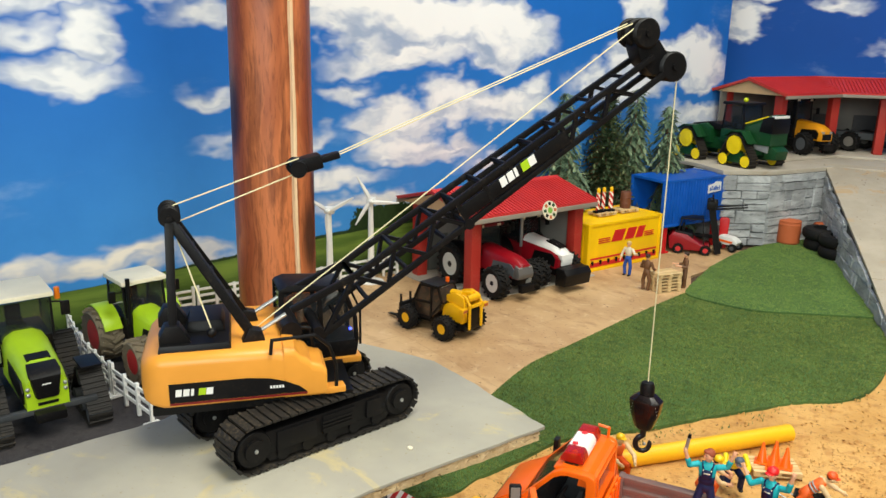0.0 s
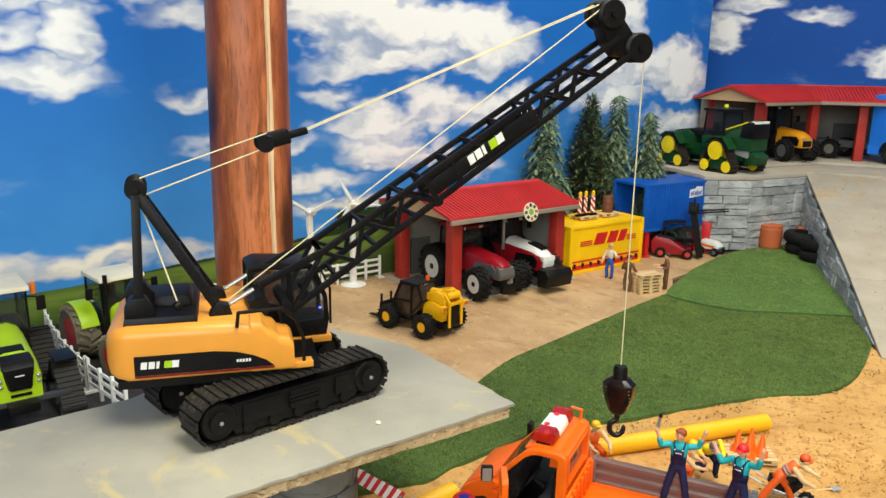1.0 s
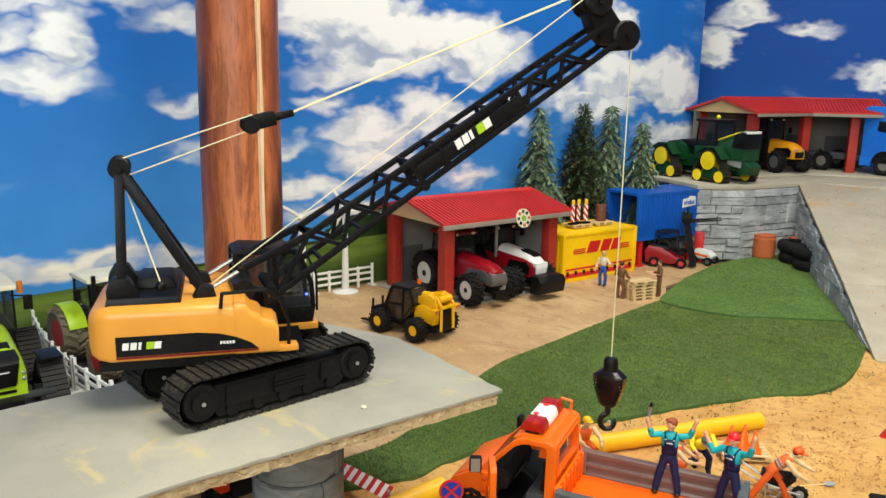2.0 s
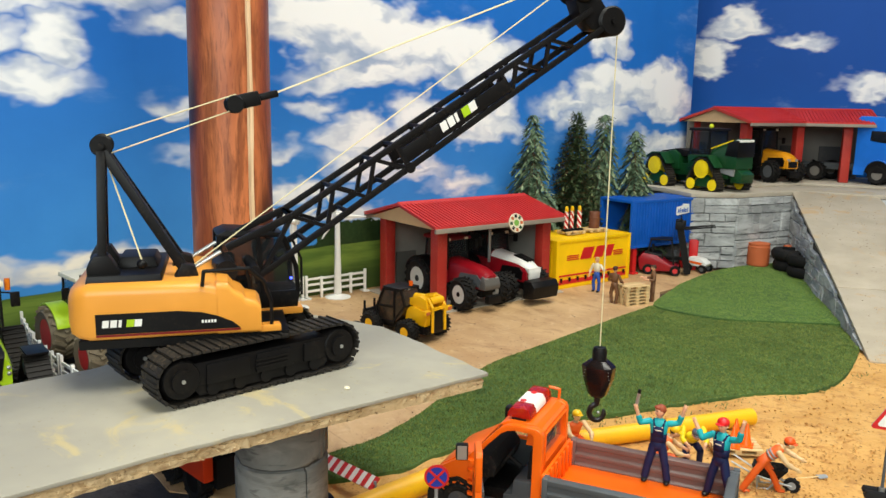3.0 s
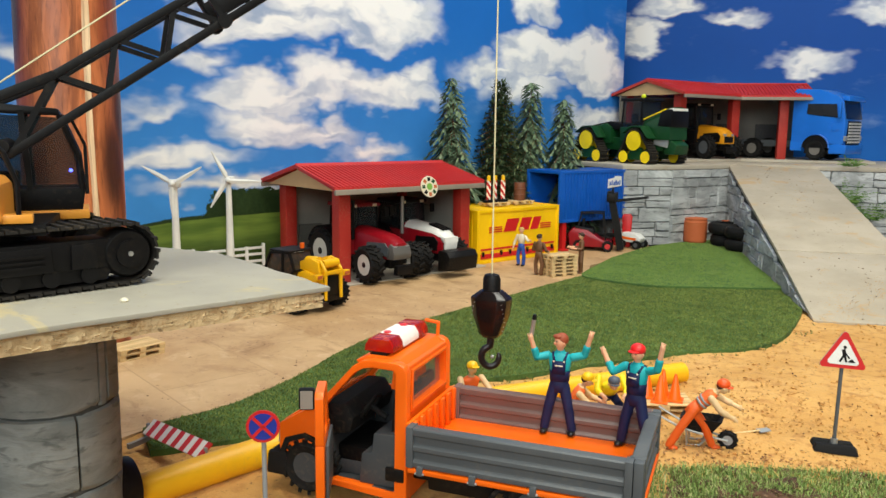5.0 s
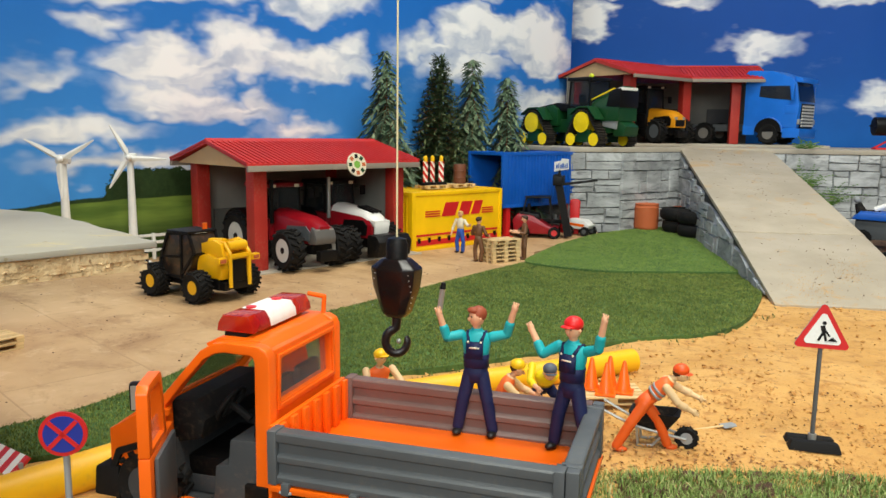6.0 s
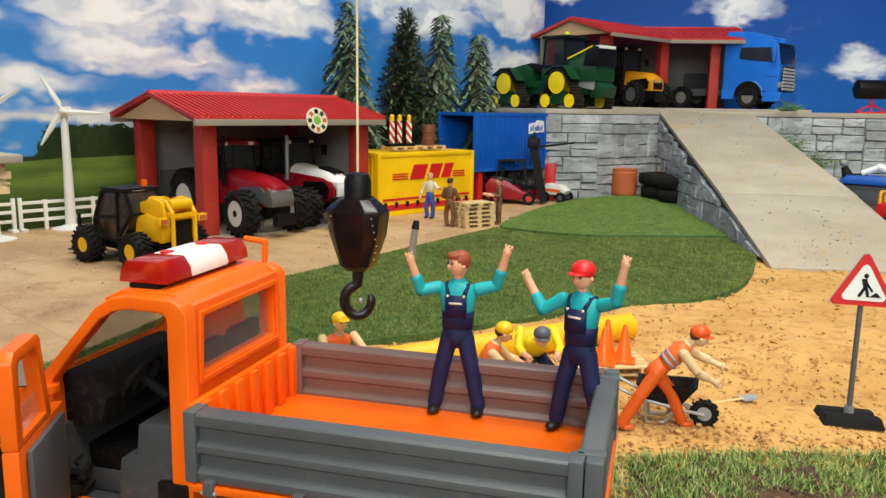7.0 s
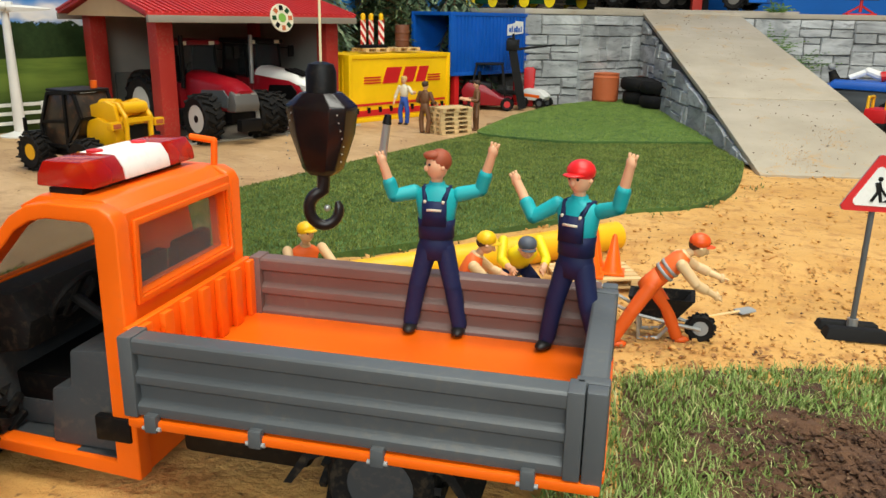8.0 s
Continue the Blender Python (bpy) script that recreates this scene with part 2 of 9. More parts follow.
# ---- mesh building ----
class Shape:
    """Collects verts and faces of one mesh."""

    def __init__(self):
        self.v, self.f, self.mi = [], [], []

    def add(self, verts, faces, m=None):
        o = len(self.v)
        self.v += [tuple(m @ Vector(p)) for p in verts] if m is not None else [tuple(p) for p in verts]
        self.f += [tuple(i + o for i in f) for f in faces]
        return self

    def box(self, x0, x1, y0, y1, z0, z1, m=None, taper=0.0):
        t = taper
        v = [(x0, y0, z0), (x1, y0, z0), (x1, y1, z0), (x0, y1, z0), (x0 + t, y0 + t, z1), (x1 - t, y0 + t, z1), (x1 - t, y1 - t, z1), (x0 + t, y1 - t, z1)]
        return self.add(v, [(0, 3, 2, 1), (4, 5, 6, 7), (0, 1, 5, 4), (1, 2, 6, 5), (2, 3, 7, 6), (3, 0, 4, 7)], m)

    def prism(self, outline, y0, y1, m=None):
        """An outline in x, z drawn out along y."""
        n = len(outline)
        v = [(x, y0, z) for x, z in outline] + [(x, y1, z) for x, z in outline]
        return self.add(v, [tuple(range(n)), tuple(range(2 * n - 1, n - 1, -1))] + [(i, i + n, (i + 1) % n + n, (i + 1) % n) for i in range(n)], m)

    def plate(self, outline, z0, z1, m=None):
        """An outline in x, y drawn out along z."""
        n = len(outline)
        v = [(x, y, z0) for x, y in outline] + [(x, y, z1) for x, y in outline]
        return self.add(v, [tuple(range(n - 1, -1, -1)), tuple(range(n, 2 * n))] + [(i, (i + 1) % n, (i + 1) % n + n, i + n) for i in range(n)], m)

    def rod(self, a, b, r, r2=None, n=10, caps=True, m=None):
        a, b = Vector(a), Vector(b)
        r2 = r if r2 is None else r2
        q = (b - a).to_track_quat("Z", "Y").to_matrix()
        v = []
        for c, rr in ((a, r), (b, r2)):
            for i in range(n):
                g = 2 * math.pi * i / n
                v.append(c + q @ Vector((rr * math.cos(g), rr * math.sin(g), 0)))
        f = [(i, (i + 1) % n, (i + 1) % n + n, i + n) for i in range(n)]
        if caps:
            f += [tuple(range(n - 1, -1, -1)), tuple(range(n, 2 * n))]
        return self.add(v, f, m)

    def bar(self, a, b, w, h=None, m=None):
        """A square bar from a to b."""
        a, b = Vector(a), Vector(b)
        h = w if h is None else h
        d = (b - a).normalized()
        up = Vector((0, 0, 1)) if abs(d.z) < 0.98 else Vector((0, 1, 0))
        s = d.cross(up).normalized() * w / 2
        u = s.cross(d).normalized() * h / 2
        v = [a - s - u, a + s - u, a + s + u, a - s + u, b - s - u, b + s - u, b + s + u, b - s + u]
        return self.add(v, [(0, 1, 2, 3), (7, 6, 5, 4), (0, 4, 5, 1), (1, 5, 6, 2), (2, 6, 7, 3), (3, 7, 4, 0)], m)

    def tube(self, pts, r, n=8, m=None):
        for a, b in zip(pts, pts[1:]):
            self.rod(a, b, r, n=n, m=m)
        for p in pts[1:-1]:
            self.ball(p, r, 6, 4, m=m)
        return self

    def ball(self, c, r, nu=10, nv=7, m=None, squash=(1, 1, 1)):
        c = Vector(c)
        v = [c + Vector((0, 0, r * squash[2]))]
        for j in range(1, nv):
            a = math.pi * j / nv
            for i in range(nu):
                g = 2 * math.pi * i / nu
                v.append(c + Vector((r * squash[0] * math.sin(a) * math.cos(g), r * squash[1] * math.sin(a) * math.sin(g), r * squash[2] * math.cos(a))))
        v.append(c - Vector((0, 0, r * squash[2])))
        f = [(0, 1 + i, 1 + (i + 1) % nu) for i in range(nu)]
        for j in range(nv - 2):
            o = 1 + j * nu
            f += [(o + i, o + i + nu, o + (i + 1) % nu + nu, o + (i + 1) % nu) for i in range(nu)]
        o, e = 1 + (nv - 2) * nu, len(v) - 1
        f += [(o + i, e, o + (i + 1) % nu) for i in range(nu)]
        return self.add(v, f, m)

    def lathe(self, prof, n=20, m=None, closed=False):
        """A profile of (radius, z) turned about z."""
        v = [(r * math.cos(2 * math.pi * i / n), r * math.sin(2 * math.pi * i / n), z) for r, z in prof for i in range(n)]
        f = []
        k = len(prof)
        for j in range(k if closed else k - 1):
            for i in range(n):
                a, b = j * n, ((j + 1) % k) * n
                f.append((a + i, a + (i + 1) % n, b + (i + 1) % n, b + i))
        if not closed:
            f += [tuple(range(n - 1, -1, -1)), tuple(range((k - 1) * n, k * n))]
        return self.add(v, f, m)

    def loft(self, rings, m=None):
        """Closed rings of equal length, joined and capped."""
        n = len(rings[0])
        v = [p for r in rings for p in r]
        f = [tuple(range(n - 1, -1, -1)), tuple(range((len(rings) - 1) * n, len(rings) * n))]
        for j in range(len(rings) - 1):
            f += [(j * n + i, j * n + (i + 1) % n, (j + 1) * n + (i + 1) % n, (j + 1) * n + i) for i in range(n)]
        return self.add(v, f, m)


def part(name, shape, material, parent=None, label="", bevel=0.0, smooth=True, seg=2):
    me = bpy.data.meshes.new(name)
    me.from_pydata(shape.v, [], shape.f)
    bm = bmesh.new()
    bm.from_mesh(me)
    bmesh.ops.recalc_face_normals(bm, faces=bm.faces)
    if bevel:
        sharp = [e for e in bm.edges if len(e.link_faces) == 2 and e.calc_face_angle(0) > 0.5]
        bmesh.ops.bevel(bm, geom=sharp, offset=bevel, segments=seg, profile=0.6, affect="EDGES", clamp_overlap=True)
    if smooth:
        for fc in bm.faces:
            fc.smooth = True
        for e in bm.edges:
            e.smooth = len(e.link_faces) == 2 and e.calc_face_angle(0) < 0.62
    bm.to_mesh(me)
    bm.free()
    me.materials.append(material)
    ob = new(name, me)
    if parent is not None:
        ob.parent = parent
    if label:
        ob["label"] = label
    return ob


def solo(name, shape, material, label, category, m=None, bevel=0.0, kind="", group="", smooth=True):
    ob = part(name, shape, material, None, "", bevel, smooth)
    if m is not None:
        ob.matrix_world = m
    return tagged(ob, label, category, group, kind)


def thing(name, label, category, m=None, group="", kind=""):
    ob = new(name)
    ob.empty_display_size = 0.02
    if m is not None:
        ob.matrix_world = m
    return tagged(ob, label, category, group, kind)


def piece(name, mesh, parent, m):
    ob = new(name, mesh)
    ob.parent = parent
    ob.matrix_local = m
    return ob

# ---- the ground and the room ----
ROW = 62.0  # degrees: the line of backdrop, garage and containers
RA = Vector((math.cos(radians(ROW)), math.sin(radians(ROW)), 0))
RB = Vector((-RA.y, RA.x, 0))


def rough_sheet(outline, z, step, amp, freq, skirt=0.0, seed=0.0, mound=None):
    """A flat region with an uneven surface: a grid clipped to an outline."""
    bm = bmesh.new()
    xs, ys = [p[0] for p in outline], [p[1] for p in outline]

    def inside(x, y):
        c = False
        for (x1, y1), (x2, y2) in zip(outline, outline[1:] + outline[:1]):
            if (y1 > y) != (y2 > y) and x < (x2 - x1) * (y - y1) / (y2 - y1) + x1:
                c = not c
        return c
    s = Shape()
    nx, ny = int((max(xs) - min(xs)) / step) + 2, int((max(ys) - min(ys)) / step) + 2
    idx = {}

    def vert(i, j):
        if (i, j) not in idx:
            x, y = min(xs) + i * step, min(ys) + j * step
            h = noise.noise((x * freq + seed, y * freq, 0.3)) + 0.5 * noise.noise((x * freq * 3.1, y * freq * 3.1 + seed, 1.7))
            idx[(i, j)] = len(s.v)
            s.v.append((x, y, z + amp * h + (mound(x, y) if mound else 0)))
        return idx[(i, j)]
    for i in range(nx):
        for j in range(ny):
            if inside(min(xs) + (i + 0.5) * step, min(ys) + (j + 0.5) * step):
                s.f.append((vert(i, j), vert(i + 1, j), vert(i + 1, j + 1), vert(i, j + 1)))
    bm.free()
    return s


def smooth_line(pts, n=6):
    """A Catmull-Rom curve through points."""
    out = []
    p = [pts[0]] + list(pts) + [pts[-1]]
    for a, b, c, d in zip(p, p[1:], p[2:], p[3:]):
        for k in range(n):
            t = k / n
            out.append(tuple(0.5 * (2 * b[i] + (c[i] - a[i]) * t + (2 * a[i] - 5 * b[i] + 4 * c[i] - d[i]) * t * t + (3 * b[i] - a[i] - 3 * c[i] + d[i]) * t ** 3) for i in range(2)))
    return out + [tuple(pts[-1])]


def in_outline(outline, x, y):
    c = False
    for (x1, y1), (x2, y2) in zip(outline, outline[1:] + outline[:1]):
        if (y1 > y) != (y2 > y) and x < (x2 - x1) * (y - y1) / (y2 - y1) + x1:
            c = not c
    return c


solo("ground", Shape().plate([(-3.5, -2.4), (3.2, -2.4), (3.2, 4.2), (-3.5, 4.2)], -0.05, -0.008), M_SOIL, "wide dark earth floor under the model landscape", "ground", kind="structure")

# sand bed
SAND = [(-0.62, 0.60), (1.5, 0.60), (1.5, 2.15), (0.20, 2.2), (-0.4, 1.5), (-0.62, 1.0)]


def sand_mound(x, y):
    return 0.012 * math.exp(-((x - 0.16) ** 2 + (y - 1.40) ** 2) / 0.02) + 0.004 * math.exp(-((x - 0.1) ** 2 + (y - 1.15) ** 2) / 0.01)


solo("sand_bed", rough_sheet(SAND, -0.003, 0.008, 0.0035, 16, mound=sand_mound), M_SAND, "bed of loose yellow building sand with small lumps", "sand", kind="structure")

# paved yard of printed stone flooring
EDGE = smooth_line([(-0.60, 0.80), (-0.575, 0.95), (-0.535, 1.04), (-0.522, 1.10), (-0.512, 1.20), (-0.515, 1.34), (-0.50, 1.50), (-0.455, 1.645), (-0.398, 1.83), (-0.335, 2.03), (-0.275, 2.20)])
YARD = [(-0.70, 0.78)] + EDGE + [(-0.30, 2.35), (-0.20, 2.60), (-0.20, 3.0), (-0.45, 3.15)] + [(-1.45, 1.30), (-1.05, 1.05), (-0.80, 0.83)]
solo("pavement", Shape().plate(YARD, -0.007, 0.001), M_PAVE, "yard of pale sandy stone flooring with faint slab joints", "paving", kind="structure")
solo("dark_yard", rough_sheet([(-0.40, 0.20), (-0.58, 0.76), (-0.70, 0.79), (-0.80, 0.835), (-1.05, 1.055), (-1.45, 1.31), (-2.6, 0.2)], -0.001, 0.015, 0.002, 22), M_ASH, "yard of dark gritty soil behind the fence", "soil", kind="structure")

# grass mats
MAT1 = EDGE[6:] + smooth_line([(-0.272, 2.20), (-0.26, 2.14), (-0.115, 2.10), (0.01, 2.13), (0.13, 2.17), (0.222, 2.19)])[1:] + smooth_line(
    [(0.215, 2.10), (0.205, 1.955), (0.168, 1.75), (0.11, 1.63), (0.016, 1.565), (-0.09, 1.46), (-0.20, 1.345), (-0.28, 1.27), (-0.34, 1.215), (-0.37, 1.15), (-0.42, 1.04), (-0.44, 0.98), (-0.52, 0.90)])
MAT2 = smooth_line([(-0.285, 2.22), (-0.27, 2.135), (-0.115, 2.09), (0.01, 2.125), (0.13, 2.165), (0.215, 2.19)]) + smooth_line([(0.20, 2.45), (0.12, 2.80), (0.07, 3.05), (-0.02, 2.97), (-0.13, 2.83), (-0.20, 2.68), (-0.26, 2.45)])
solo("grass_mat", Shape().plate(MAT1, -0.004, 0.004), M_TURF, "dark green artificial grass mat cut in a curve", "grass", kind="structure")
solo("grass_mat", Shape().plate(MAT2, 0.001, 0.009), M_TURF, "light green grass mat overlapping the darker one", "grass", kind="structure")


def blade_field(name, outline, z, count, h, w, cols, seed, label, lean=0.6, keep=None):
    """Many single three-cornered blades inside an outline."""
    rng = np.random.default_rng(seed)
    pts = np.array(outline)
    lo, hi = pts.min(0), pts.max(0)
    xy = rng.uniform(lo, hi, (count * 5, 2))
    inside = np.zeros(len(xy), bool)
    for (x1, y1), (x2, y2) in zip(outline, outline[1:] + outline[:1]):
        if y1 != y2:
            inside ^= ((y1 > xy[:, 1]) != (y2 > xy[:, 1])) & (xy[:, 0] < (x2 - x1) * (xy[:, 1] - y1) / (y2 - y1) + x1)
    xy = xy[inside]
    if keep:
        xy = xy[[keep(x, y) for x, y in xy]]
    xy = xy[:count]
    n = len(xy)
    a, b = rng.uniform(0, 2 * math.pi, (2, n))
    hh, ww, lb = h * rng.uniform(0.5, 1.15, n), w * rng.uniform(0.6, 1.3, n), lean * rng.uniform(0.2, 1, n)
    v = np.empty((n, 3, 3))
    v[:, 0] = np.stack([xy[:, 0] - ww * np.cos(a), xy[:, 1] - ww * np.sin(a), np.full(n, z)], 1)
    v[:, 1] = np.stack([xy[:, 0] + ww * np.cos(a), xy[:, 1] + ww * np.sin(a), np.full(n, z)], 1)
    v[:, 2] = np.stack([xy[:, 0] + lb * hh * np.cos(b), xy[:, 1] + lb * hh * np.sin(b), z + hh], 1)
    me = bpy.data.meshes.new(name)
    me.from_pydata(v.reshape(-1, 3).tolist(), [], np.arange(3 * n).reshape(-1, 3).tolist())
    k = Nodes(name + "_blades")
    g = k.t.nodes.new("ShaderNodeNewGeometry")
    r = g.outputs["Random Per Island"]
    col = k.mix(k.step(r, 0.0, 0.75), lin(*cols[0]), lin(*cols[1]))
    col = k.mix(k.step(r, 0.84, 1.0), col, lin(*cols[2]))
    n0 = k.noise(9, 5, 0.65, g.outputs["Position"])
    n1 = k.noise(62, 4, 0.7, g.outputs["Position"])
    col = k.mix(k.math("MULTIPLY", k.step(n0, 0.42, 0.66), 0.45), col, lin(*cols[3]))
    col = k.mix(k.math("MULTIPLY", k.step(n1, 0.50, 0.68), 0.75), col, tuple(c * 0.45 for c in lin(*cols[3])))
    col = k.mix(k.math("MULTIPLY", k.step(n1, 0.42, 0.30), 0.40), col, lin(*cols[2]))
    me.materials.append(k.done(col, 0.7))
    return tagged(new(name, me), label, "grass", kind="stuff")


blade_field("grass_pile", MAT1, 0.003, 170000, 0.0042, 0.0008, [(74, 90, 32), (138, 150, 64), (176, 174, 102), (80, 96, 36)], 3, "short dark green artificial grass pile")
blade_field("grass_pile", MAT2, 0.008, 70000, 0.0036, 0.0008, [(100, 128, 46), (146, 168, 76), (178, 186, 110), (110, 140, 52)], 4, "short light green artificial grass pile")

# assumed room shell, out of view, added to close the place and bounce light
M_ROOM = plastic("room_plaster", (160, 156, 148), 0.9, 0.05)
solo("wall_south", Shape().box(-3.5, 3.2, -2.5, -2.4, -0.05, 0.85).box(-3.5, 3.2, -2.5, -2.4, 2.25, 2.6).box(-3.5, -0.95, -2.5, -2.4, 0.85, 2.25).box(2.15, 3.2, -2.5, -2.4, 0.85, 2.25), M_ROOM, "unseen plastered room wall with a wide opening for the fill lamp", "wall", kind="structure")
solo("wall_east", Shape().box(3.2, 3.3, -2.5, 4.3, -0.05, 2.6), M_ROOM, "unseen plain plastered room wall", "wall", kind="structure")
solo("wall_west", Shape().box(-3.6, -3.5, -2.5, 4.3, -0.05, 2.6), M_ROOM, "unseen plain plastered room wall", "wall", kind="structure")
solo("wall_north", Shape().box(-3.5, 3.2, 4.2, 4.3, -0.05, 2.6), M_ROOM, "unseen plain plastered room wall", "wall", kind="structure")
solo("ceiling", Shape().box(-3.6, 3.3, -2.5, 4.3, 2.6, 2.68), M_ROOM, "unseen plain white ceiling", "ceiling", kind="structure")


# ---- printed sky backdrops ----
def sky_print(name, clouds, top, low, meadow=True, haze=0.0):
    """A printed banner: blue sky, cumulus clouds and, on one, a meadow with a wood."""
    k = Nodes(name)
    o = k.obj()
    sep = k.n("ShaderNodeSeparateXYZ", Vector=o)
    x, z = sep.outputs[0], sep.outputs[2]

    def billow(scale, amount, detail):
        nd = k.n("ShaderNodeTexNoise", Vector=k.vec("MULTIPLY", o, (0.55, 1, 1)), Scale=scale, Detail=detail, Roughness=0.5)
        return k.vec("MULTIPLY", k.vec("SUBTRACT", nd.outputs["Color"], (0.5, 0.5, 0.5)), (amount, 0, amount))
    p = k.vec("ADD", k.vec("ADD", k.vec("ADD", o, billow(7, 0.16, 1)), billow(20, 0.085, 1)), billow(52, 0.034, 1))
    d, belly = None, None
    for cx, cz, rx, rz in clouds:
        q = k.n("ShaderNodeSeparateXYZ", Vector=k.vec("MULTIPLY", k.vec("SUBTRACT", p, (cx, 0, cz)), (1 / rx, 0, 1 / rz)))
        qz = k.math("MAXIMUM", q.outputs[2], k.math("MULTIPLY", q.outputs[2], -1.25))
        ln = k.math("SQRT", k.math("ADD", k.math("MULTIPLY", q.outputs[0], q.outputs[0]), k.math("MULTIPLY", qz, qz)))
        near = k.math("MULTIPLY", k.math("SUBTRACT", 1.0, ln), min(rx, rz))
        h = k.math("MULTIPLY", q.outputs[2], k.step(ln, 1.4, 0.6))
        d = near if d is None else k.math("MAXIMUM", d, near)
        belly = h if belly is None else k.math("ADD", belly, h)
    mask = k.step(d, -0.030, 0.008)
    n1 = k.noise(5, 5, 0.6, o)
    wide = k.vec("MULTIPLY", p, (0.55, 1, 1))
    puff = k.math("SUBTRACT", k.noise(14, 3, 0.5, k.vec("ADD", wide, (-0.012, 0, 0.020))), k.noise(14, 3, 0.5, wide))
    wisps = k.math("MULTIPLY", k.step(k.noise(3.5, 6, 0.6, k.vec("MULTIPLY", o, (0.7, 1, 1.8))), 0.56, 0.74), 0.30 + haze)
    sky = k.mix(k.step(z, 0.05, 0.75), lin(*low), lin(*top))
    sky = k.mix(k.math("MULTIPLY", k.step(n1, 0.3, 0.8), 0.25), sky, tuple(c * 0.72 for c in lin(*top)))
    sky = k.mix(wisps, sky, lin(178, 200, 228))
    depth = k.step(d, 0.0, 0.05)
    shade = k.step(k.math("ADD", k.math("MULTIPLY", k.math("ADD", belly, 0.30), depth), k.math("MULTIPLY", puff, -1.6)), -0.55, 0.42)
    cloud = k.mix(shade, lin(152, 168, 198), k.mix(k.step(z, 0.34, 0.10), lin(238, 238, 240), lin(238, 226, 208)))
    col = k.mix(mask, sky, cloud)
    if meadow:
        wob = k.math("MULTIPLY", k.math("SUBTRACT", k.noise(3, 2, 0.5, k.vec("MULTIPLY", o, (1, 1, 0))), 0.5), 0.03)
        edge = k.math("ADD", k.math("ADD", k.math("MULTIPLY", x, 0.052), 0.105), wob)
        rag = k.math("MULTIPLY", k.math("SUBTRACT", k.noise(26, 5, 0.72, o), 0.42), 0.075)
        under = k.math("SUBTRACT", edge, z)
        wood_top = k.math("ADD", k.math("MULTIPLY", k.math("MULTIPLY", k.step(k.math("ADD", x, k.math("MULTIPLY", rag, 1.2)), 0.545, 0.585), k.step(x, 1.9, 1.2)), 0.050), k.math("MULTIPLY", k.step(x, -0.05, 0.15), 0.007))
        wood_mask = k.step(k.math("ADD", k.math("ADD", under, wood_top), k.math("MULTIPLY", rag, k.step(wood_top, 0.002, 0.02))), -0.001, 0.002)
        leaf = k.mix(k.noise(80, 4, 0.7, o), lin(22, 38, 20), lin(52, 72, 36))
        col = k.mix(wood_mask, col, leaf)
        grass = k.mix(k.step(k.noise(7, 4, 0.6, k.vec("MULTIPLY", o, (0.5, 1, 4.0))), 0.35, 0.65), lin(80, 104, 42), lin(116, 138, 58))
        grass = k.mix(k.step(under, 0.02, 0.11), grass, lin(64, 80, 36))
        col = k.mix(k.step(under, -0.001, 0.002), col, grass)
        hedge = k.step(k.math("ADD", under, k.math("MULTIPLY", rag, 1.6)), 0.085, 0.095)
        col = k.mix(k.math("MULTIPLY", hedge, k.step(x, 0.36, 0.2)), col, leaf)
    k.bump(k.noise(1.6, 2, 0.5, k.vec("MULTIPLY", o, (3, 1, 0.4))), 0.25, 0.03)
    k.p.inputs["Specular IOR Level"].default_value = 0.2
    return k.done(col, 0.55)


# clouds on the long banner: centre along it, height, half width, half height
CUMULUS = [(0.60, 0.73, 0.19, 0.115), (0.82, 0.70, 0.30, 0.110), (1.05, 0.665, 0.22, 0.085), (0.73, 0.61, 0.17, 0.030), (0.72, 0.450, 0.14, 0.045), (0.92, 0.480, 0.12, 0.060), (1.12, 0.460, 0.16, 0.050), (1.24, 0.500, 0.045, 0.035),
           (0.74, 0.368, 0.11, 0.048), (0.87, 0.335, 0.10, 0.028), (0.95, 0.350, 0.03, 0.035)]
SMALL = [(0.55, 0.532, 0.045, 0.016), (0.46, 0.287, 0.12, 0.026), (1.07, 0.292, 0.070, 0.020), (0.442, 0.395, 0.025, 0.008), (0.178, 0.529, 0.044, 0.022), (0.173, 0.705, 0.050, 0.014), (0.26, 0.40, 0.035, 0.008), (0.60, 0.205, 0.12, 0.018),
         (-0.268, 0.150, 0.060, 0.030), (-0.146, 0.148, 0.060, 0.034), (-0.036, 0.150, 0.075, 0.032), (0.153, 0.144, 0.040, 0.018)]
SOFT = [(-0.161, 0.566, 0.110, 0.046), (-0.087, 0.656, 0.052, 0.050), (-0.209, 0.672, 0.050, 0.022), (-0.086, 0.760, 0.180, 0.045), (1.73, 0.610, 0.17, 0.080), (2.03, 0.590, 0.18, 0.100), (1.70, 0.500, 0.14, 0.045), (1.73, 0.790, 0.10, 0.080), (1.56, 0.545, 0.10, 0.022), (2.06, 0.40, 0.14, 0.035)]
CLOUDS_R = [(-0.253, 0.905, 0.100, 0.055), (-0.385, 0.760, 0.080, 0.095), (0.270, 0.645, 0.105, 0.042), (0.0, 0.825, 0.070, 0.028), (0.738, 0.448, 0.070, 0.040), (0.60, 0.84, 0.14, 0.045), (1.10, 0.62, 0.16, 0.05)]
M_SKY = sky_print("printed_sky", CUMULUS + SMALL + SOFT, (30, 104, 190), (66, 142, 212))
# right banner: blues deepened so the colour carries the shade on it
M_SKYR = sky_print("printed_sky_shaded", CLOUDS_R, (6, 74, 160), (22, 104, 188), meadow=False)


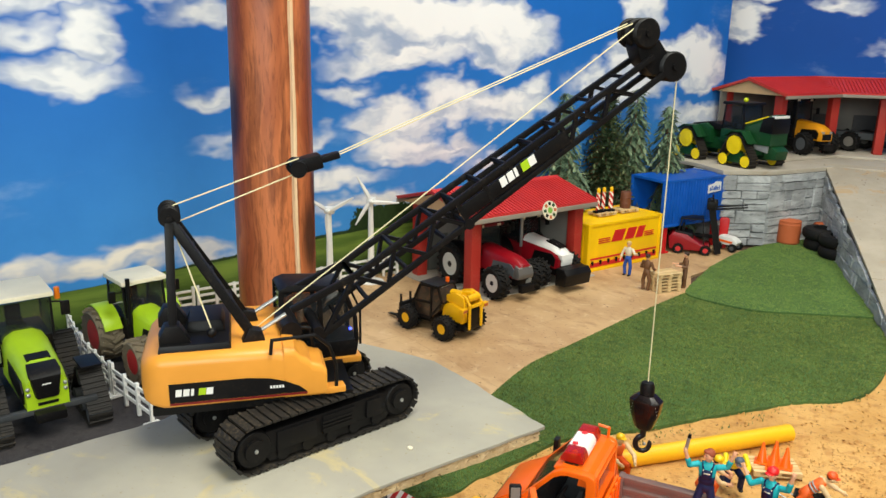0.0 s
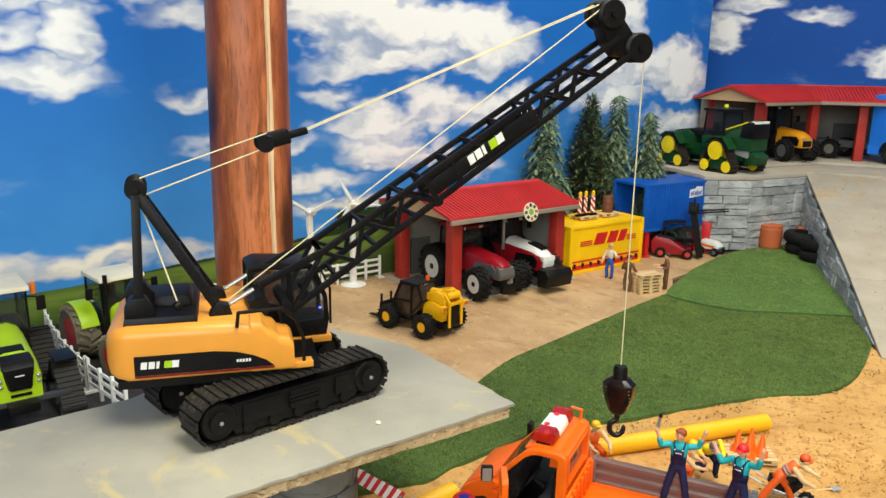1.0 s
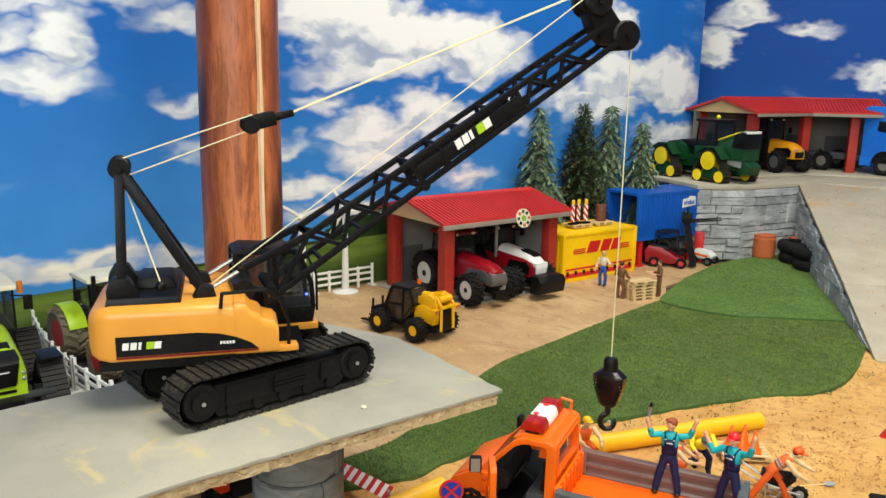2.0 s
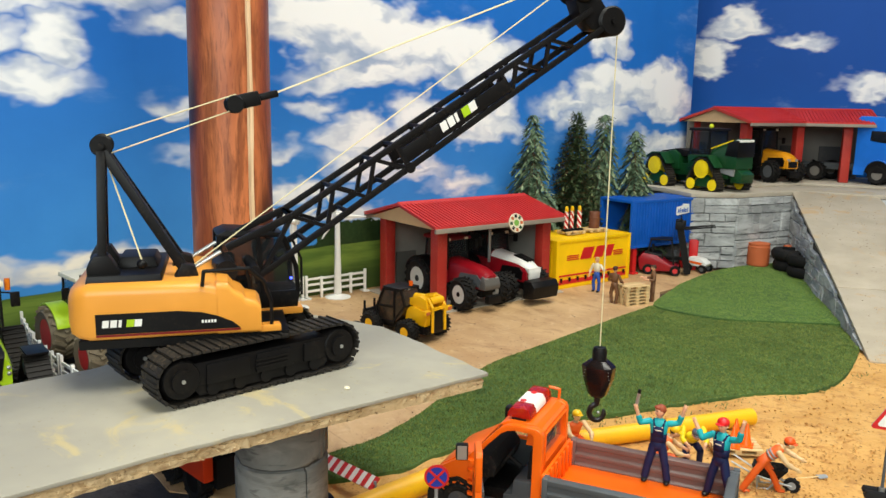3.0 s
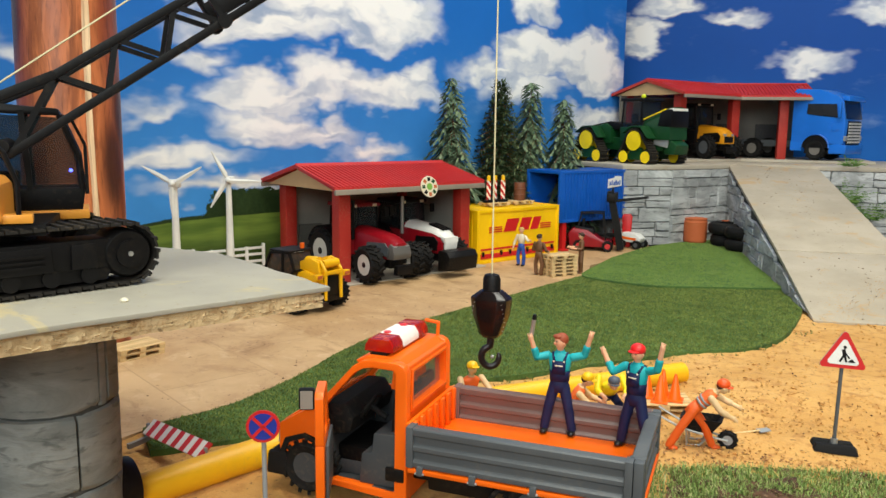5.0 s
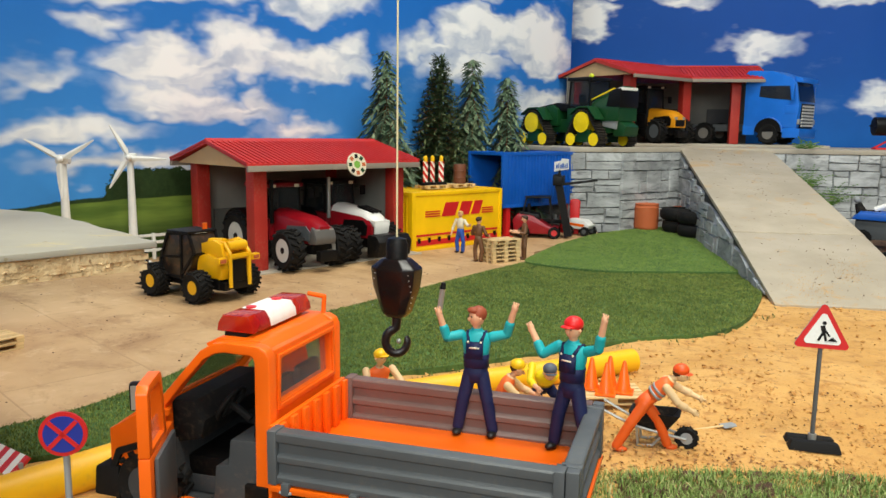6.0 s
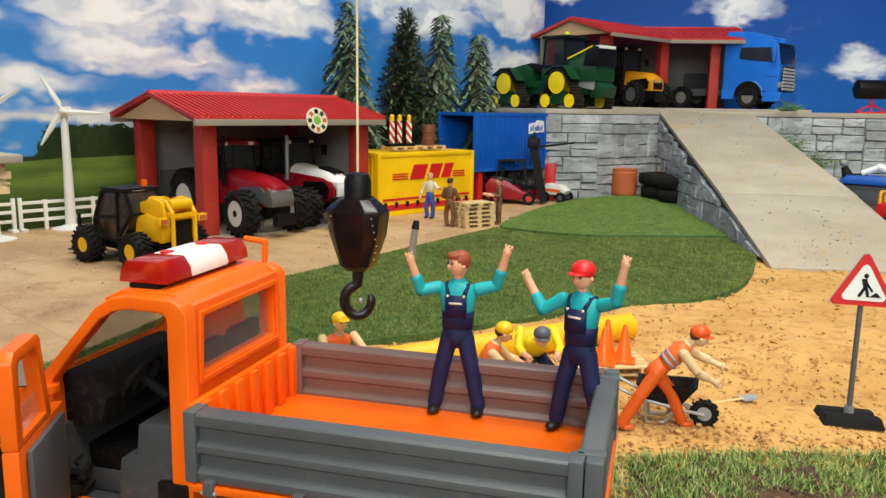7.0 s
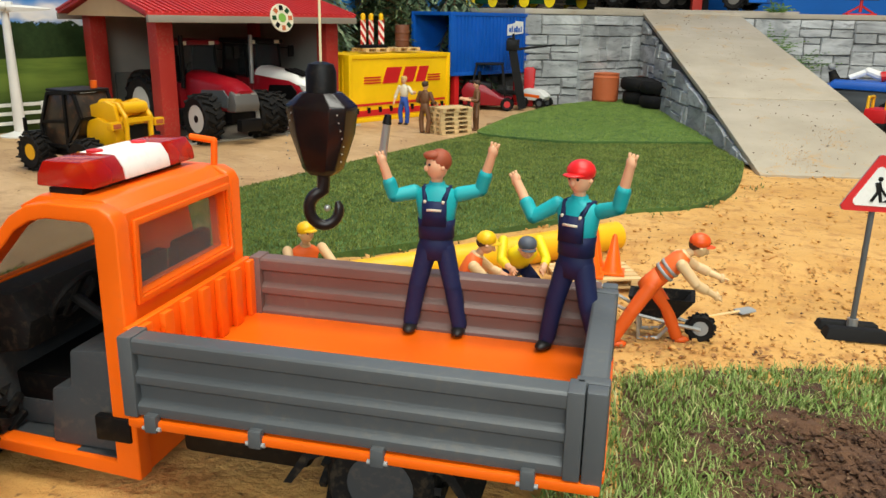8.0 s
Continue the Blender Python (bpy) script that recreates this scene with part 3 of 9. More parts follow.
def banner(name, length, mat, m, label, x0=0.0):
    s = Shape()
    n = int(length / 0.05)
    ring = []
    for i in range(n + 1):
        x = x0 + length * i / n
        y = 0.004 * noise.noise((x * 2.1, 3.3, 0)) + 0.0015 * noise.noise((x * 9, 1.1, 0))
        ring.append((x, y))
    for i in range(n):
        (xa, ya), (xb, yb) = ring[i], ring[i + 1]
        s.add([(xa, ya, -0.03), (xb, yb, -0.03), (xb, yb, 1.9), (xa, ya, 1.9), (xa, ya + 0.002, -0.03), (xb, yb + 0.002, -0.03), (xb, yb + 0.002, 1.9), (xa, ya + 0.002, 1.9)],
              [(0, 1, 2, 3), (7, 6, 5, 4)])
    ob = solo(name, s, mat, label, "backdrop", m, kind="structure")
    return ob


banner("backdrop", 4.2, M_SKY, Matrix.Translation((-1.42, 1.35, 0)) @ Matrix.Rotation(radians(ROW), 4, "Z"), "printed banner of blue sky, white clouds and a green meadow", -1.975)
banner("backdrop", 3.4, M_SKYR, Matrix.Translation((0, 3.80, 0)), "printed banner of blue sky with small clouds, its shade in the colour", -0.62)

# ---- raised terrace with its stone wall ----
WALL = [(-0.40, 2.92), (-0.285, 2.785), (-0.14, 2.855), (0.05, 3.10), (0.34, 3.10), (1.8, 3.12)]
TERRACE = WALL + [(1.8, 3.79), (-0.16, 3.79), (-0.40, 3.22), (-0.52, 3.0)]
solo("terrace", Shape().plate([(x, y + 0.012) for x, y in TERRACE], -0.005, 0.242), M_JOINT, "solid core of the raised terrace", "terrace", kind="structure")
solo("terrace_top", Shape().plate([(x, y - 0.004) for x, y in WALL] + TERRACE[6:], 0.243, 0.257), M_SHELF, "pale board that tops the raised terrace", "terrace", bevel=0.001, kind="structure")


def stone_wall(a, b, h, parent, seed, rows=6, base=0.0, top=None):
    """Uneven courses of rough blocks between two plan points; each block is a piece of its own."""
    rng = random.Random(seed)
    a, b = Vector((*a, 0)), Vector((*b, 0))
    d = (b - a)
    ln = d.length
    d.normalize()
    m = Matrix.Translation(a) @ Matrix.Rotation(math.atan2(d.y, d.x), 4, "Z")

    def block(x0, x1, z0, z1):
        cut = (lambda x: min(z1, top(x) - 0.004)) if top is not None else (lambda x: z1)
        if x1 - x0 < 0.010 or min(cut(x0), cut(x1)) - z0 < 0.006:
            return
        s = Shape()
        g, q, e = 0.0004, rng.uniform(0.003, 0.0085), 0.0022
        j = [rng.uniform(-0.0026, 0.0026) for _ in range(12)]
        xa, xb, za, zb, zl = x0 + g, x1 - g, z0 + g, cut(x1) - g, cut(x0) - g
        xm, w = xa + (xb - xa) * rng.uniform(0.3, 0.7), rng.uniform(-0.0014, 0.0014)
        s.add([(xa, 0.002, za), (xb, 0.002, za), (xb, 0.002, zb), (xa, 0.002, zl),
               (xa + e + j[6], -q + j[4], za + e + j[0]), (xb - e + j[7], -q + j[5], za + e + j[1]), (xb - e + j[8], -q + j[10] * .6, zb - e + j[2]), (xa + e + j[9], -q + j[11] * .6, zl - e + j[3]),
               (xm, -q + w, za + e), (xm, -q + w, (zb + zl) / 2 - e), (xm, 0.002, za), (xm, 0.002, (zb + zl) / 2)],
              [(0, 10, 8, 4), (10, 1, 5, 8), (1, 2, 6, 5), (2, 11, 9, 6), (11, 3, 7, 9), (3, 0, 4, 7), (4, 8, 9, 7), (8, 5, 6, 9), (3, 11, 2, 1, 10, 0)])
        part("stone_block", s, M_STONE, parent).matrix_local = m

    cuts = sorted([0.0, ln] + [min(ln - 0.02, max(0.02, ln * (i + rng.uniform(-0.25, 0.25)) / max(1, round(ln / 0.24)))) for i in range(1, max(1, round(ln / 0.24)))])
    for xs, xe in zip(cuts, cuts[1:]):
        hs = [rng.uniform(0.45, 1.55) for _ in range(rows)]
        z = base
        for hh in hs:
            hh = hh / sum(hs) * (h - base)
            x = xs
            while x < xe - 0.004:
                x1 = x + rng.uniform(0.030, 0.125)
                if xe - x1 < 0.030:
                    x1 = xe
                if hh > 0.036 and rng.random() < 0.40:
                    zm = z + hh * rng.uniform(0.38, 0.62)
                    block(x, x1, z, zm)
                    block(x, x1, zm, z + hh)
                else:
                    block(x, x1, z, z + hh)
                x = x1
            z += hh


wall_ob = thing("wall_stone", "retaining wall of grey rough-hewn stone blocks", "wall", kind="structure")
for i, (a, b) in enumerate(zip(WALL, WALL[1:])):
    stone_wall(a, b, 0.242, wall_ob, 20 + i)

# ---- ramp ----
R_BL, R_TL, R_W = Vector((0.224, 1.905, 0.0)), Vector((0.017, 3.115, 0.262)), Vector((0.272, 0.046, 0))
R_FO = R_BL.lerp(R_TL, 0.30) + Vector((0, 0, 0.006))
ramp = thing("ramp", "weathered grey-beige board ramp scattered with sand", "ramp", kind="structure")


def ramp_board(a, b, name):
    s = Shape()
    t = Vector((0, 0, 0.010))
    pts = [a, a + R_W, b + R_W, b]
    s.add([p - t for p in pts] + pts, [(3, 2, 1, 0), (4, 5, 6, 7), (0, 1, 5, 4), (1, 2, 6, 5), (2, 3, 7, 6), (3, 0, 4, 7)])
    return part(name, s, M_RAMP, ramp, bevel=0.0012)


ramp_board(R_BL, R_FO, "ramp_board")
ramp_board(R_FO + Vector((0, 0, 0.0015)), R_TL, "ramp_board")
rng = random.Random(5)
# side cheeks under the ramp, clad in blocks
for off in (Vector((0.006, 0, 0)), R_W - Vector((0.012, 0, 0))):
    s = Shape()
    a, f_, b = R_BL + off, R_FO + off, R_TL + off
    dn = Vector((0, 0, 0.013))
    ring = [Vector((a.x, a.y, -0.004)), Vector((b.x, b.y, -0.004)), b - dn, f_ - dn, a - Vector((0, 0, 0.004))]
    w = Vector((0.006, 0, 0))
    s.add([p for p in ring] + [p + w for p in ring], [(0, 1, 2, 3, 4), (9, 8, 7, 6, 5)] + [(i, i + 5, (i + 1) % 5 + 5, (i + 1) % 5) for i in range(5)])
    part("side_cheek", s, M_JOINT, ramp)
slope = lambda u: (R_FO.z - 0.016) * u / 0.37 if u < 0.37 else R_FO.z - 0.016 + (R_TL.z - R_FO.z) * (u - 0.37) / 0.86
L_side = (R_TL - R_BL).xy.length
stone_wall((R_TL.x + 0.004, R_TL.y), (R_BL.x + 0.004, R_BL.y), 0.242, ramp, 77, rows=6, top=lambda u: slope(L_side - u))


# darker copy of M_GREYWALL: the terrace garage's inner shade put into the colour
M_GREYWALL2 = plastic("grey_wall_shaded", (112, 109, 103), 0.8, 0.25)


# ---- garages ----
def garage(name, m, length, depth, post_at, eave, ridge, label, front_over=0.03, back=None, side=True):
    g = thing(name, label, "garage", m)
    pw = 0.016
    for x in post_at:
        for y in (0.016, depth - 0.02):
            part("post", Shape().box(x - pw, x + pw, y - pw, y + pw, 0, eave - 0.004), M_RED, g, bevel=0.0025)
    part("back_wall", Shape().box(*(back or (post_at[0], post_at[-1])), depth - 0.004, depth + 0.004, 0, eave - 0.003), M_GREYWALL, g)
    if side:
        part("side_wall", Shape().box(post_at[-1] - 0.004, post_at[-1] + 0.004, 0.04, depth - 0.037, 0, eave - 0.003), M_GREYWALL, g)
    x0, x1, mid = -0.035, length, depth / 2
    for i in range(2 if length > 0.4 else 1):
        part("door_leaf", Shape().box(0.05 + i * 0.15, 0.12 + i * 0.15, depth - 0.010, depth - 0.0045, 0.004, 0.11), plastic("dark_leaf", (92, 92, 86), 0.7, 0.3), g, bevel=0.002)
    ft, bt = -front_over, depth + 0.03
    for side, (ya, za, yb, zb) in enumerate(((ft, eave, mid, ridge), (mid, ridge, bt, eave))):
        s = Shape()
        s.add([(x0, ya, za), (x1, ya, za), (x1, yb, zb), (x0, yb, zb), (x0, ya, za - 0.006), (x1, ya, za - 0.006), (x1, yb, zb - 0.006), (x0, yb, zb - 0.006)],
              [(0, 1, 2, 3), (7, 6, 5, 4), (0, 4, 5, 1), (1, 5, 6, 2), (2, 6, 7, 3), (3, 7, 4, 0)])
        slope_ob = part("roof_slope", s, M_ROOF, g)
        n = int((x1 - x0) / 0.0125)
        for i in range(n + 1):
            x = x0 + (x1 - x0) * i / n
            s = Shape().bar((x, ya, za + 0.0012), (x, yb, zb + 0.0012), 0.0045, 0.004)
            part("roof_rib", s, M_ROOF, slope_ob, smooth=False)
    part("ridge_cap", Shape().prism([(mid - 0.012, ridge - 0.002), (mid, ridge + 0.006), (mid + 0.012, ridge - 0.002)], 0, 1, Matrix(((0, 1, 0, 0), (1, 0, 0, 0), (0, 0, 1, 0), (0, 0, 0, 1))) @ Matrix.Translation((0, x0, 0)) @ Matrix.Diagonal((1, x1 - x0, 1, 1))), M_ROOF, g)
    for x in (x0 + 0.012, x1 - 0.012):
        s = Shape()
        o = [(ft + 0.02, eave - 0.008), (bt - 0.02, eave - 0.008), (mid, ridge - 0.008)]
        s.add([(x - 0.003, y, z) for y, z in o] + [(x + 0.003, y, z) for y, z in o], [(0, 1, 2), (5, 4, 3), (0, 3, 4, 1), (1, 4, 5, 2), (2, 5, 3, 0)])
        part("gable", s, M_BEIGE, g)
    part("fascia", Shape().box(x0, x1, ft - 0.004, ft + 0.004, eave - 0.016, eave - 0.004), M_TIN, g, bevel=0.001)
    part("fascia", Shape().box(x0, x1, bt - 0.004, bt + 0.004, eave - 0.016, eave - 0.004), M_TIN, g, bevel=0.001)
    return g


G1 = Matrix.Translation((-0.785, 1.835, 0.001)) @ Matrix.Rotation(radians(ROW), 4, "Z")
g1 = garage("garage", G1, 0.428, 0.28, (0.012, 0.390), 0.228, 0.271, "open garage with red posts and red corrugated roof on the yard")
plinth = Shape().box(-0.03, 0.44, -0.03, 0.30, -0.003, 0.003)
solo("garage_base", plinth, M_SHELF, "thin grey floor plate of the garage", "base", G1, bevel=0.001, kind="structure")
# round sign on the roof edge
sg = thing("round_sign", "round white sign with coloured marks on the garage eave", "sign", G1 @ pose(0.235, -0.036, 0.222, 78, 0, 0))
part("disc", Shape().lathe([(0.026, -0.0015), (0.0265, 0), (0.026, 0.0015)], 28), M_CREAM, sg)
for i in range(8):
    a = math.pi / 4 * i
    part("mark", Shape().box(-0.0045, 0.0045, -0.004, 0.004, 0.0016, 0.0024, pose(0.0185 * math.cos(a), 0.0185 * math.sin(a), 0, 0, 0, math.degrees(a))), (M_TERRA, M_DGREEN, M_BLACK)[i % 3], sg)
part("mark", Shape().lathe([(0.0085, 0.0016), (0.0085, 0.0024)], 14), plastic("leaf_green_ink", (120, 170, 70), 0.5, 0.0), sg, "green centre mark")

# second garage on the terrace: two bays under one roof with a bend in it
def bent_garage(front, half, posts, floor, eave, ridge, label):
    g = thing("garage", label, "garage", kind="")
    e = [Vector((*p, 0)) for p in front]
    n = [Vector((a.y - b.y, b.x - a.x, 0)).normalized() for a, b in zip(e, e[1:])]
    mitre = (n[0] + n[1]) / (1 + n[0].dot(n[1]))
    line = lambda d, z: [q + o * d + Vector((0, 0, z)) for q, o in zip(e, (n[0], mitre, n[1]))]
    fr, rd, bk = line(0, eave), line(half, ridge), line(2 * half, eave)
    dn = Vector((0, 0, -0.006))
    for lo, hi, front_side in ((fr, rd, True), (rd, bk, False)):
        for i in range(2):
            q = [lo[i], lo[i + 1], hi[i + 1], hi[i]]
            s = Shape().add(q + [v + dn for v in q], [(0, 1, 2, 3), (7, 6, 5, 4), (0, 4, 5, 1), (1, 5, 6, 2), (2, 6, 7, 3), (3, 7, 4, 0)])
            slope_ob = part("roof_slope", s, M_ROOF, g)
            if not front_side:
                continue
            d = (fr[i + 1] - fr[i]).normalized()
            own, far = (fr[i + 1] - fr[i]).length, (rd[i + 1] - fr[i]).dot(d)
            a0 = (rd[i] - fr[i]).dot(d)
            m_ = max(2, int((max(own, far) - min(0, a0)) / 0.0125))
            for j in range(m_ + 1):
                u = min(0, a0) + (max(own, far) - min(0, a0)) * j / m_
                t0 = 0.0
                if u > own + 1e-6:
                    t0 = (u - own) / (far - own)
                if u < -1e-6:
                    t0 = u / a0
                if t0 > 0.97:
                    continue
                up = n[i] * half + Vector((0, 0, ridge - eave))
                a = fr[i] + d * u + up * t0 + Vector((0, 0, 0.0012))
                b = fr[i] + d * u + up + Vector((0, 0, 0.0012))
                part("roof_rib", Shape().bar(a, b, 0.0045, 0.004), M_ROOF, slope_ob, smooth=False)
    for i in range(2):
        part("ridge_cap", Shape().bar(rd[i] + Vector((0, 0, 0.001)), rd[i + 1] + Vector((0, 0, 0.001)), 0.018, 0.006), M_ROOF, g, bevel=0.002)
        part("fascia", Shape().bar(fr[i] + Vector((0, 0, -0.011)), fr[i + 1] + Vector((0, 0, -0.011)), 0.007, 0.011), M_TIN, g, bevel=0.001)
        wl = line(2 * half - 0.045, 0)
        a, b = wl[i] + Vector((0, 0, floor)), wl[i + 1] + Vector((0, 0, floor))
        hh = Vector((0, 0, eave - 0.004 - floor))
        t_ = n[i] * 0.006
        part("back_wall", Shape().add([a, b, b + hh, a + hh, a + t_, b + t_, b + hh + t_, a + hh + t_], [(0, 1, 2, 3), (7, 6, 5, 4), (0, 4, 5, 1), (1, 5, 6, 2), (2, 6, 7, 3), (3, 7, 4, 0)]), M_GREYWALL2, g)
    for i, end in ((0, 0), (1, 2)):
        d = (fr[i + 1] - fr[i]).normalized() * (0.006 if end == 0 else -0.006)
        c = [fr[end].lerp(bk[end], 0.05) + dn, fr[end].lerp(bk[end], 0.95) + dn, rd[end] + dn * 1.3]
        part("gable", Shape().add([v + d for v in c] + [v + d * 2 for v in c], [(0, 1, 2), (5, 4, 3), (0, 3, 4, 1), (1, 4, 5, 2), (2, 5, 3, 0)]), M_BEIGE, g)
        for q in (fr[end], bk[end]):
            part("verge", Shape().bar(q + dn * 0.5 - d * 0.3, rd[end] + dn * 0.5 - d * 0.3, 0.006, 0.010), M_RED, g)
    for x, y, w in posts:
        part("post", Shape().box(-0.016, 0.016, -0.016, 0.016, floor, eave + 0.006, pose(x, y, 0, 0, 0, w)), M_RED, g, bevel=0.0025)
    for u in (0.32, 0.72):
        a = line(2 * half - 0.050, floor + 0.066)
        c = a[1].lerp(a[2], u)
        part("door_leaf", Shape().box(-0.045, 0.045, -0.003, 0.003, -0.064, 0.064, Matrix.Translation(c) @ Matrix.Rotation(math.atan2(a[2].y - a[1].y, a[2].x - a[1].x), 4, "Z")), plastic("dark_leaf_terrace", (60, 60, 62), 0.7, 0.3), g, bevel=0.002)
    return g


FLOOR2 = 0.2665
BENT = [(-0.133, 3.083), (0.045, 3.365), (0.300, 3.410)]
bent_garage(BENT, 0.163, [(-0.152, 3.155, 57), (0.022, 3.412, 35), (0.195, 3.462, 10), (-0.352, 3.280, 57)], FLOOR2, 0.498, 0.547, "open two-bay garage, red posts and bent red roof, on terrace")
solo("garage_base", Shape().plate([(-0.150, 3.070), (0.060, 3.345), (0.50, 3.345), (0.50, 3.775), (-0.14, 3.775), (-0.385, 3.265)], 0.2575, FLOOR2), M_SHELF, "thin pale board under the terrace garage and lorry", "base", bevel=0.001, kind="structure")


# ---- containers ----
def container(name, m, ln, dp, ht, mat, label, open_end=False):
    c = thing(name, label, "container", m)
    t = 0.004
    if not open_end:
        part("body", Shape().box(0.003, ln - 0.003, 0.003, dp - 0.003, 0.002, ht - 0.002), mat, c, bevel=0.001)
    else:
        part("floor", Shape().box(0.003, ln - 0.003, 0.003, dp - 0.003, 0.002, 0.008), mat, c)
        part("roof", Shape().box(0.003, ln - 0.003, 0.003, dp - 0.003, ht - 0.006, ht - 0.002), mat, c)
        part("side", Shape().box(0.003, ln - 0.003, 0.003, 0.007, 0.008, ht - 0.006), mat, c)
        part("side", Shape().box(0.003, ln - 0.003, dp - 0.007, dp - 0.003, 0.008, ht - 0.006), mat, c)
        part("end", Shape().box(ln - 0.007, ln - 0.003, 0.007, dp - 0.007, 0.008, ht - 0.006), mat, c)
    for x in (0, ln - 0.010):
        for y in (0, dp - 0.010):
            part("corner_post", Shape().box(x, x + 0.010, y, y + 0.010, 0, ht), mat, c, bevel=0.0012)
    for y in (0, dp - 0.007):
        for z in (0, ht - 0.009):
            part("rail", Shape().box(0.010, ln - 0.010, y, y + 0.007, z, z + 0.009), mat, c, bevel=0.001)
    for x in (0, ln - 0.007):
        for z in (0, ht - 0.009):
            part("rail", Shape().box(x, x + 0.007, 0.010, dp - 0.010, z, z + 0.009), mat, c, bevel=0.001)
    n = int(ln / 0.0125)
    for i in range(1, n):
        x = ln * i / n
        if open_end:
            part("rib", Shape().box(x - 0.003, x + 0.003, 0.0005, 0.0035, 0.009, ht - 0.009), mat, c, bevel=0.0008)
    for i in range(1, int(dp / 0.0125)):
        y = dp * i / int(dp / 0.0125)
        if not open_end:
            part("rib", Shape().box(0.0004, 0.0035, y - 0.003, y + 0.003, 0.009, ht - 0.009), mat, c, bevel=0.0008)
    return c


DHLM = Matrix.Translation((-0.582, 2.222, 0.001)) @ Matrix.Rotation(radians(60.5), 4, "Z")
yc = container("shipping_container", DHLM, 0.322, 0.165, 0.147, M_YEL, "yellow toy container with red lettering shapes on its side")
for (a, b, z0, z1, sk) in ((0.10, 0.146, 0.083, 0.118, 0.014), (0.158, 0.196, 0.083, 0.118, 0.014), (0.205, 0.235, 0.083, 0.118, 0.014)):
    # three bold slanted blocks stand for the logo
    s = Shape().prism([(a, z0), (b, z0), (b + sk, z1), (a + sk, z1)], 0.0012, 0.0035)
    part("logo_block", s, M_INK, yc)
for z in (0.084, 0.090, 0.096):
    part("logo_stripe", Shape().box(0.045, 0.094, 0.0012, 0.0033, z, z + 0.0028), M_INK, yc)
    part("logo_stripe", Shape().box(0.246, 0.288, 0.0012, 0.0033, z, z + 0.0028), M_INK, yc)
part("logo_stripe", Shape().box(0.016, 0.306, 0.0012, 0.0033, 0.036, 0.041), M_INK, yc)
part("logo_stripe", Shape().box(0.016, 0.306, 0.0012, 0.0033, 0.013, 0.026), M_INK, yc)
for i in range(9):
    part("bracket", Shape().box(0.02 + i * 0.034, 0.027 + i * 0.034, -0.001, 0.003, 0.020, 0.032), M_BLACK, yc)

BLUEM = Matrix.Translation((-0.432, 2.545, 0.088)) @ Matrix.Rotation(radians(57), 4, "Z")
bc = container("shipping_container", BLUEM, 0.300, 0.150, 0.155, M_BLUE, "blue toy container raised on red legs, one end open", True)
part("label_plate", Shape().prism([(0.205, 0.098), (0.268, 0.104), (0.266, 0.134), (0.236, 0.136), (0.234, 0.130), (0.205, 0.126)], -0.0012, 0.0004), M_WHITE, bc, "white cut-out logo plate")
for i, w in enumerate((0.007, 0.005, 0.008, 0.007, 0.006, 0.005)):
    part("logo_block", Shape().box(0.211 + i * 0.009, 0.211 + i * 0.009 + w * 0.8, -0.0022, -0.0012, 0.107, 0.118 + 0.004 * (i % 2)), M_BLUE, bc)
for x, y in ((0.03, 0.015), (0.27, 0.015), (0.03, 0.135), (0.27, 0.135)):
    leg = part("leg", Shape().box(x - 0.008, x + 0.008, y - 0.008, y + 0.008, -0.081, -0.0005), M_INK, bc, "red support leg", bevel=0.0015)
    part("foot", Shape().box(x - 0.014, x + 0.014, y - 0.014, y + 0.014, -0.0868, -0.0812), M_INK, bc, bevel=0.001)

# ---- bridge slab on its pillar ----
SLAB = [(-0.258, 0.842), (-0.36, 0.902), (-0.462, 0.957), (-0.630, 0.968), (-0.655, 0.80), (-0.672, 0.64), (-0.750, 0.475), (-0.83, 0.30), (-0.53, 0.30), (-0.43, 0.515), (-0.384, 0.602), (-0.336, 0.698), (-0.300, 0.76)]
slab = thing("bridge_slab", "grey painted board slab with a raw crumbly front edge", "slab")
deck_ol = []
for (xa, ya), (xb, yb) in zip(SLAB, SLAB[1:] + SLAB[:1]):
    m_ = max(2, int(math.hypot(xb - xa, yb - ya) / 0.007))
    for i in range(m_):
        x, y = xa + (xb - xa) * i / m_, ya + (yb - ya) * i / m_
        w = 0.0035 * noise.noise((x * 34, y * 34, 0.2)) + 0.0045 * max(0.0, noise.noise((x * 11, y * 11, 5.0)) - 0.2)
        r_ = math.hypot(-0.53 - x, 0.66 - y)
        deck_ol.append((x + (-0.53 - x) * w / r_, y + (0.66 - y) * w / r_))
part("deck", Shape().plate(deck_ol, 0.2198, 0.224), M_SLAB, slab, bevel=0.0008)
cx, cy = -0.53, 0.66
rng = random.Random(31)
for lay, (za, zb) in enumerate(((0.2055, 0.2090), (0.2090, 0.2126), (0.2126, 0.2161), (0.2161, 0.2197))):
    ol = []
    for (xa, ya), (xb, yb) in zip(SLAB, SLAB[1:] + SLAB[:1]):
        m_ = max(2, int(math.hypot(xb - xa, yb - ya) / 0.006))
        for i in range(m_):
            x, y = xa + (xb - xa) * i / m_, ya + (yb - ya) * i / m_
            q = 0.0035 + 0.006 * abs(noise.noise((x * 60, y * 60, lay * 0.7))) + rng.uniform(0, 0.0014) + 0.0008 * abs(lay - 2)
            r_ = math.hypot(cx - x, cy - y)
            ol.append((x + (cx - x) * q / r_, y + (cy - y) * q / r_))
    part("core", Shape().plate(ol, za, zb), M_EDGE, slab, "raw yellowish board edge", smooth=False)
s = Shape()
rng = random.Random(8)
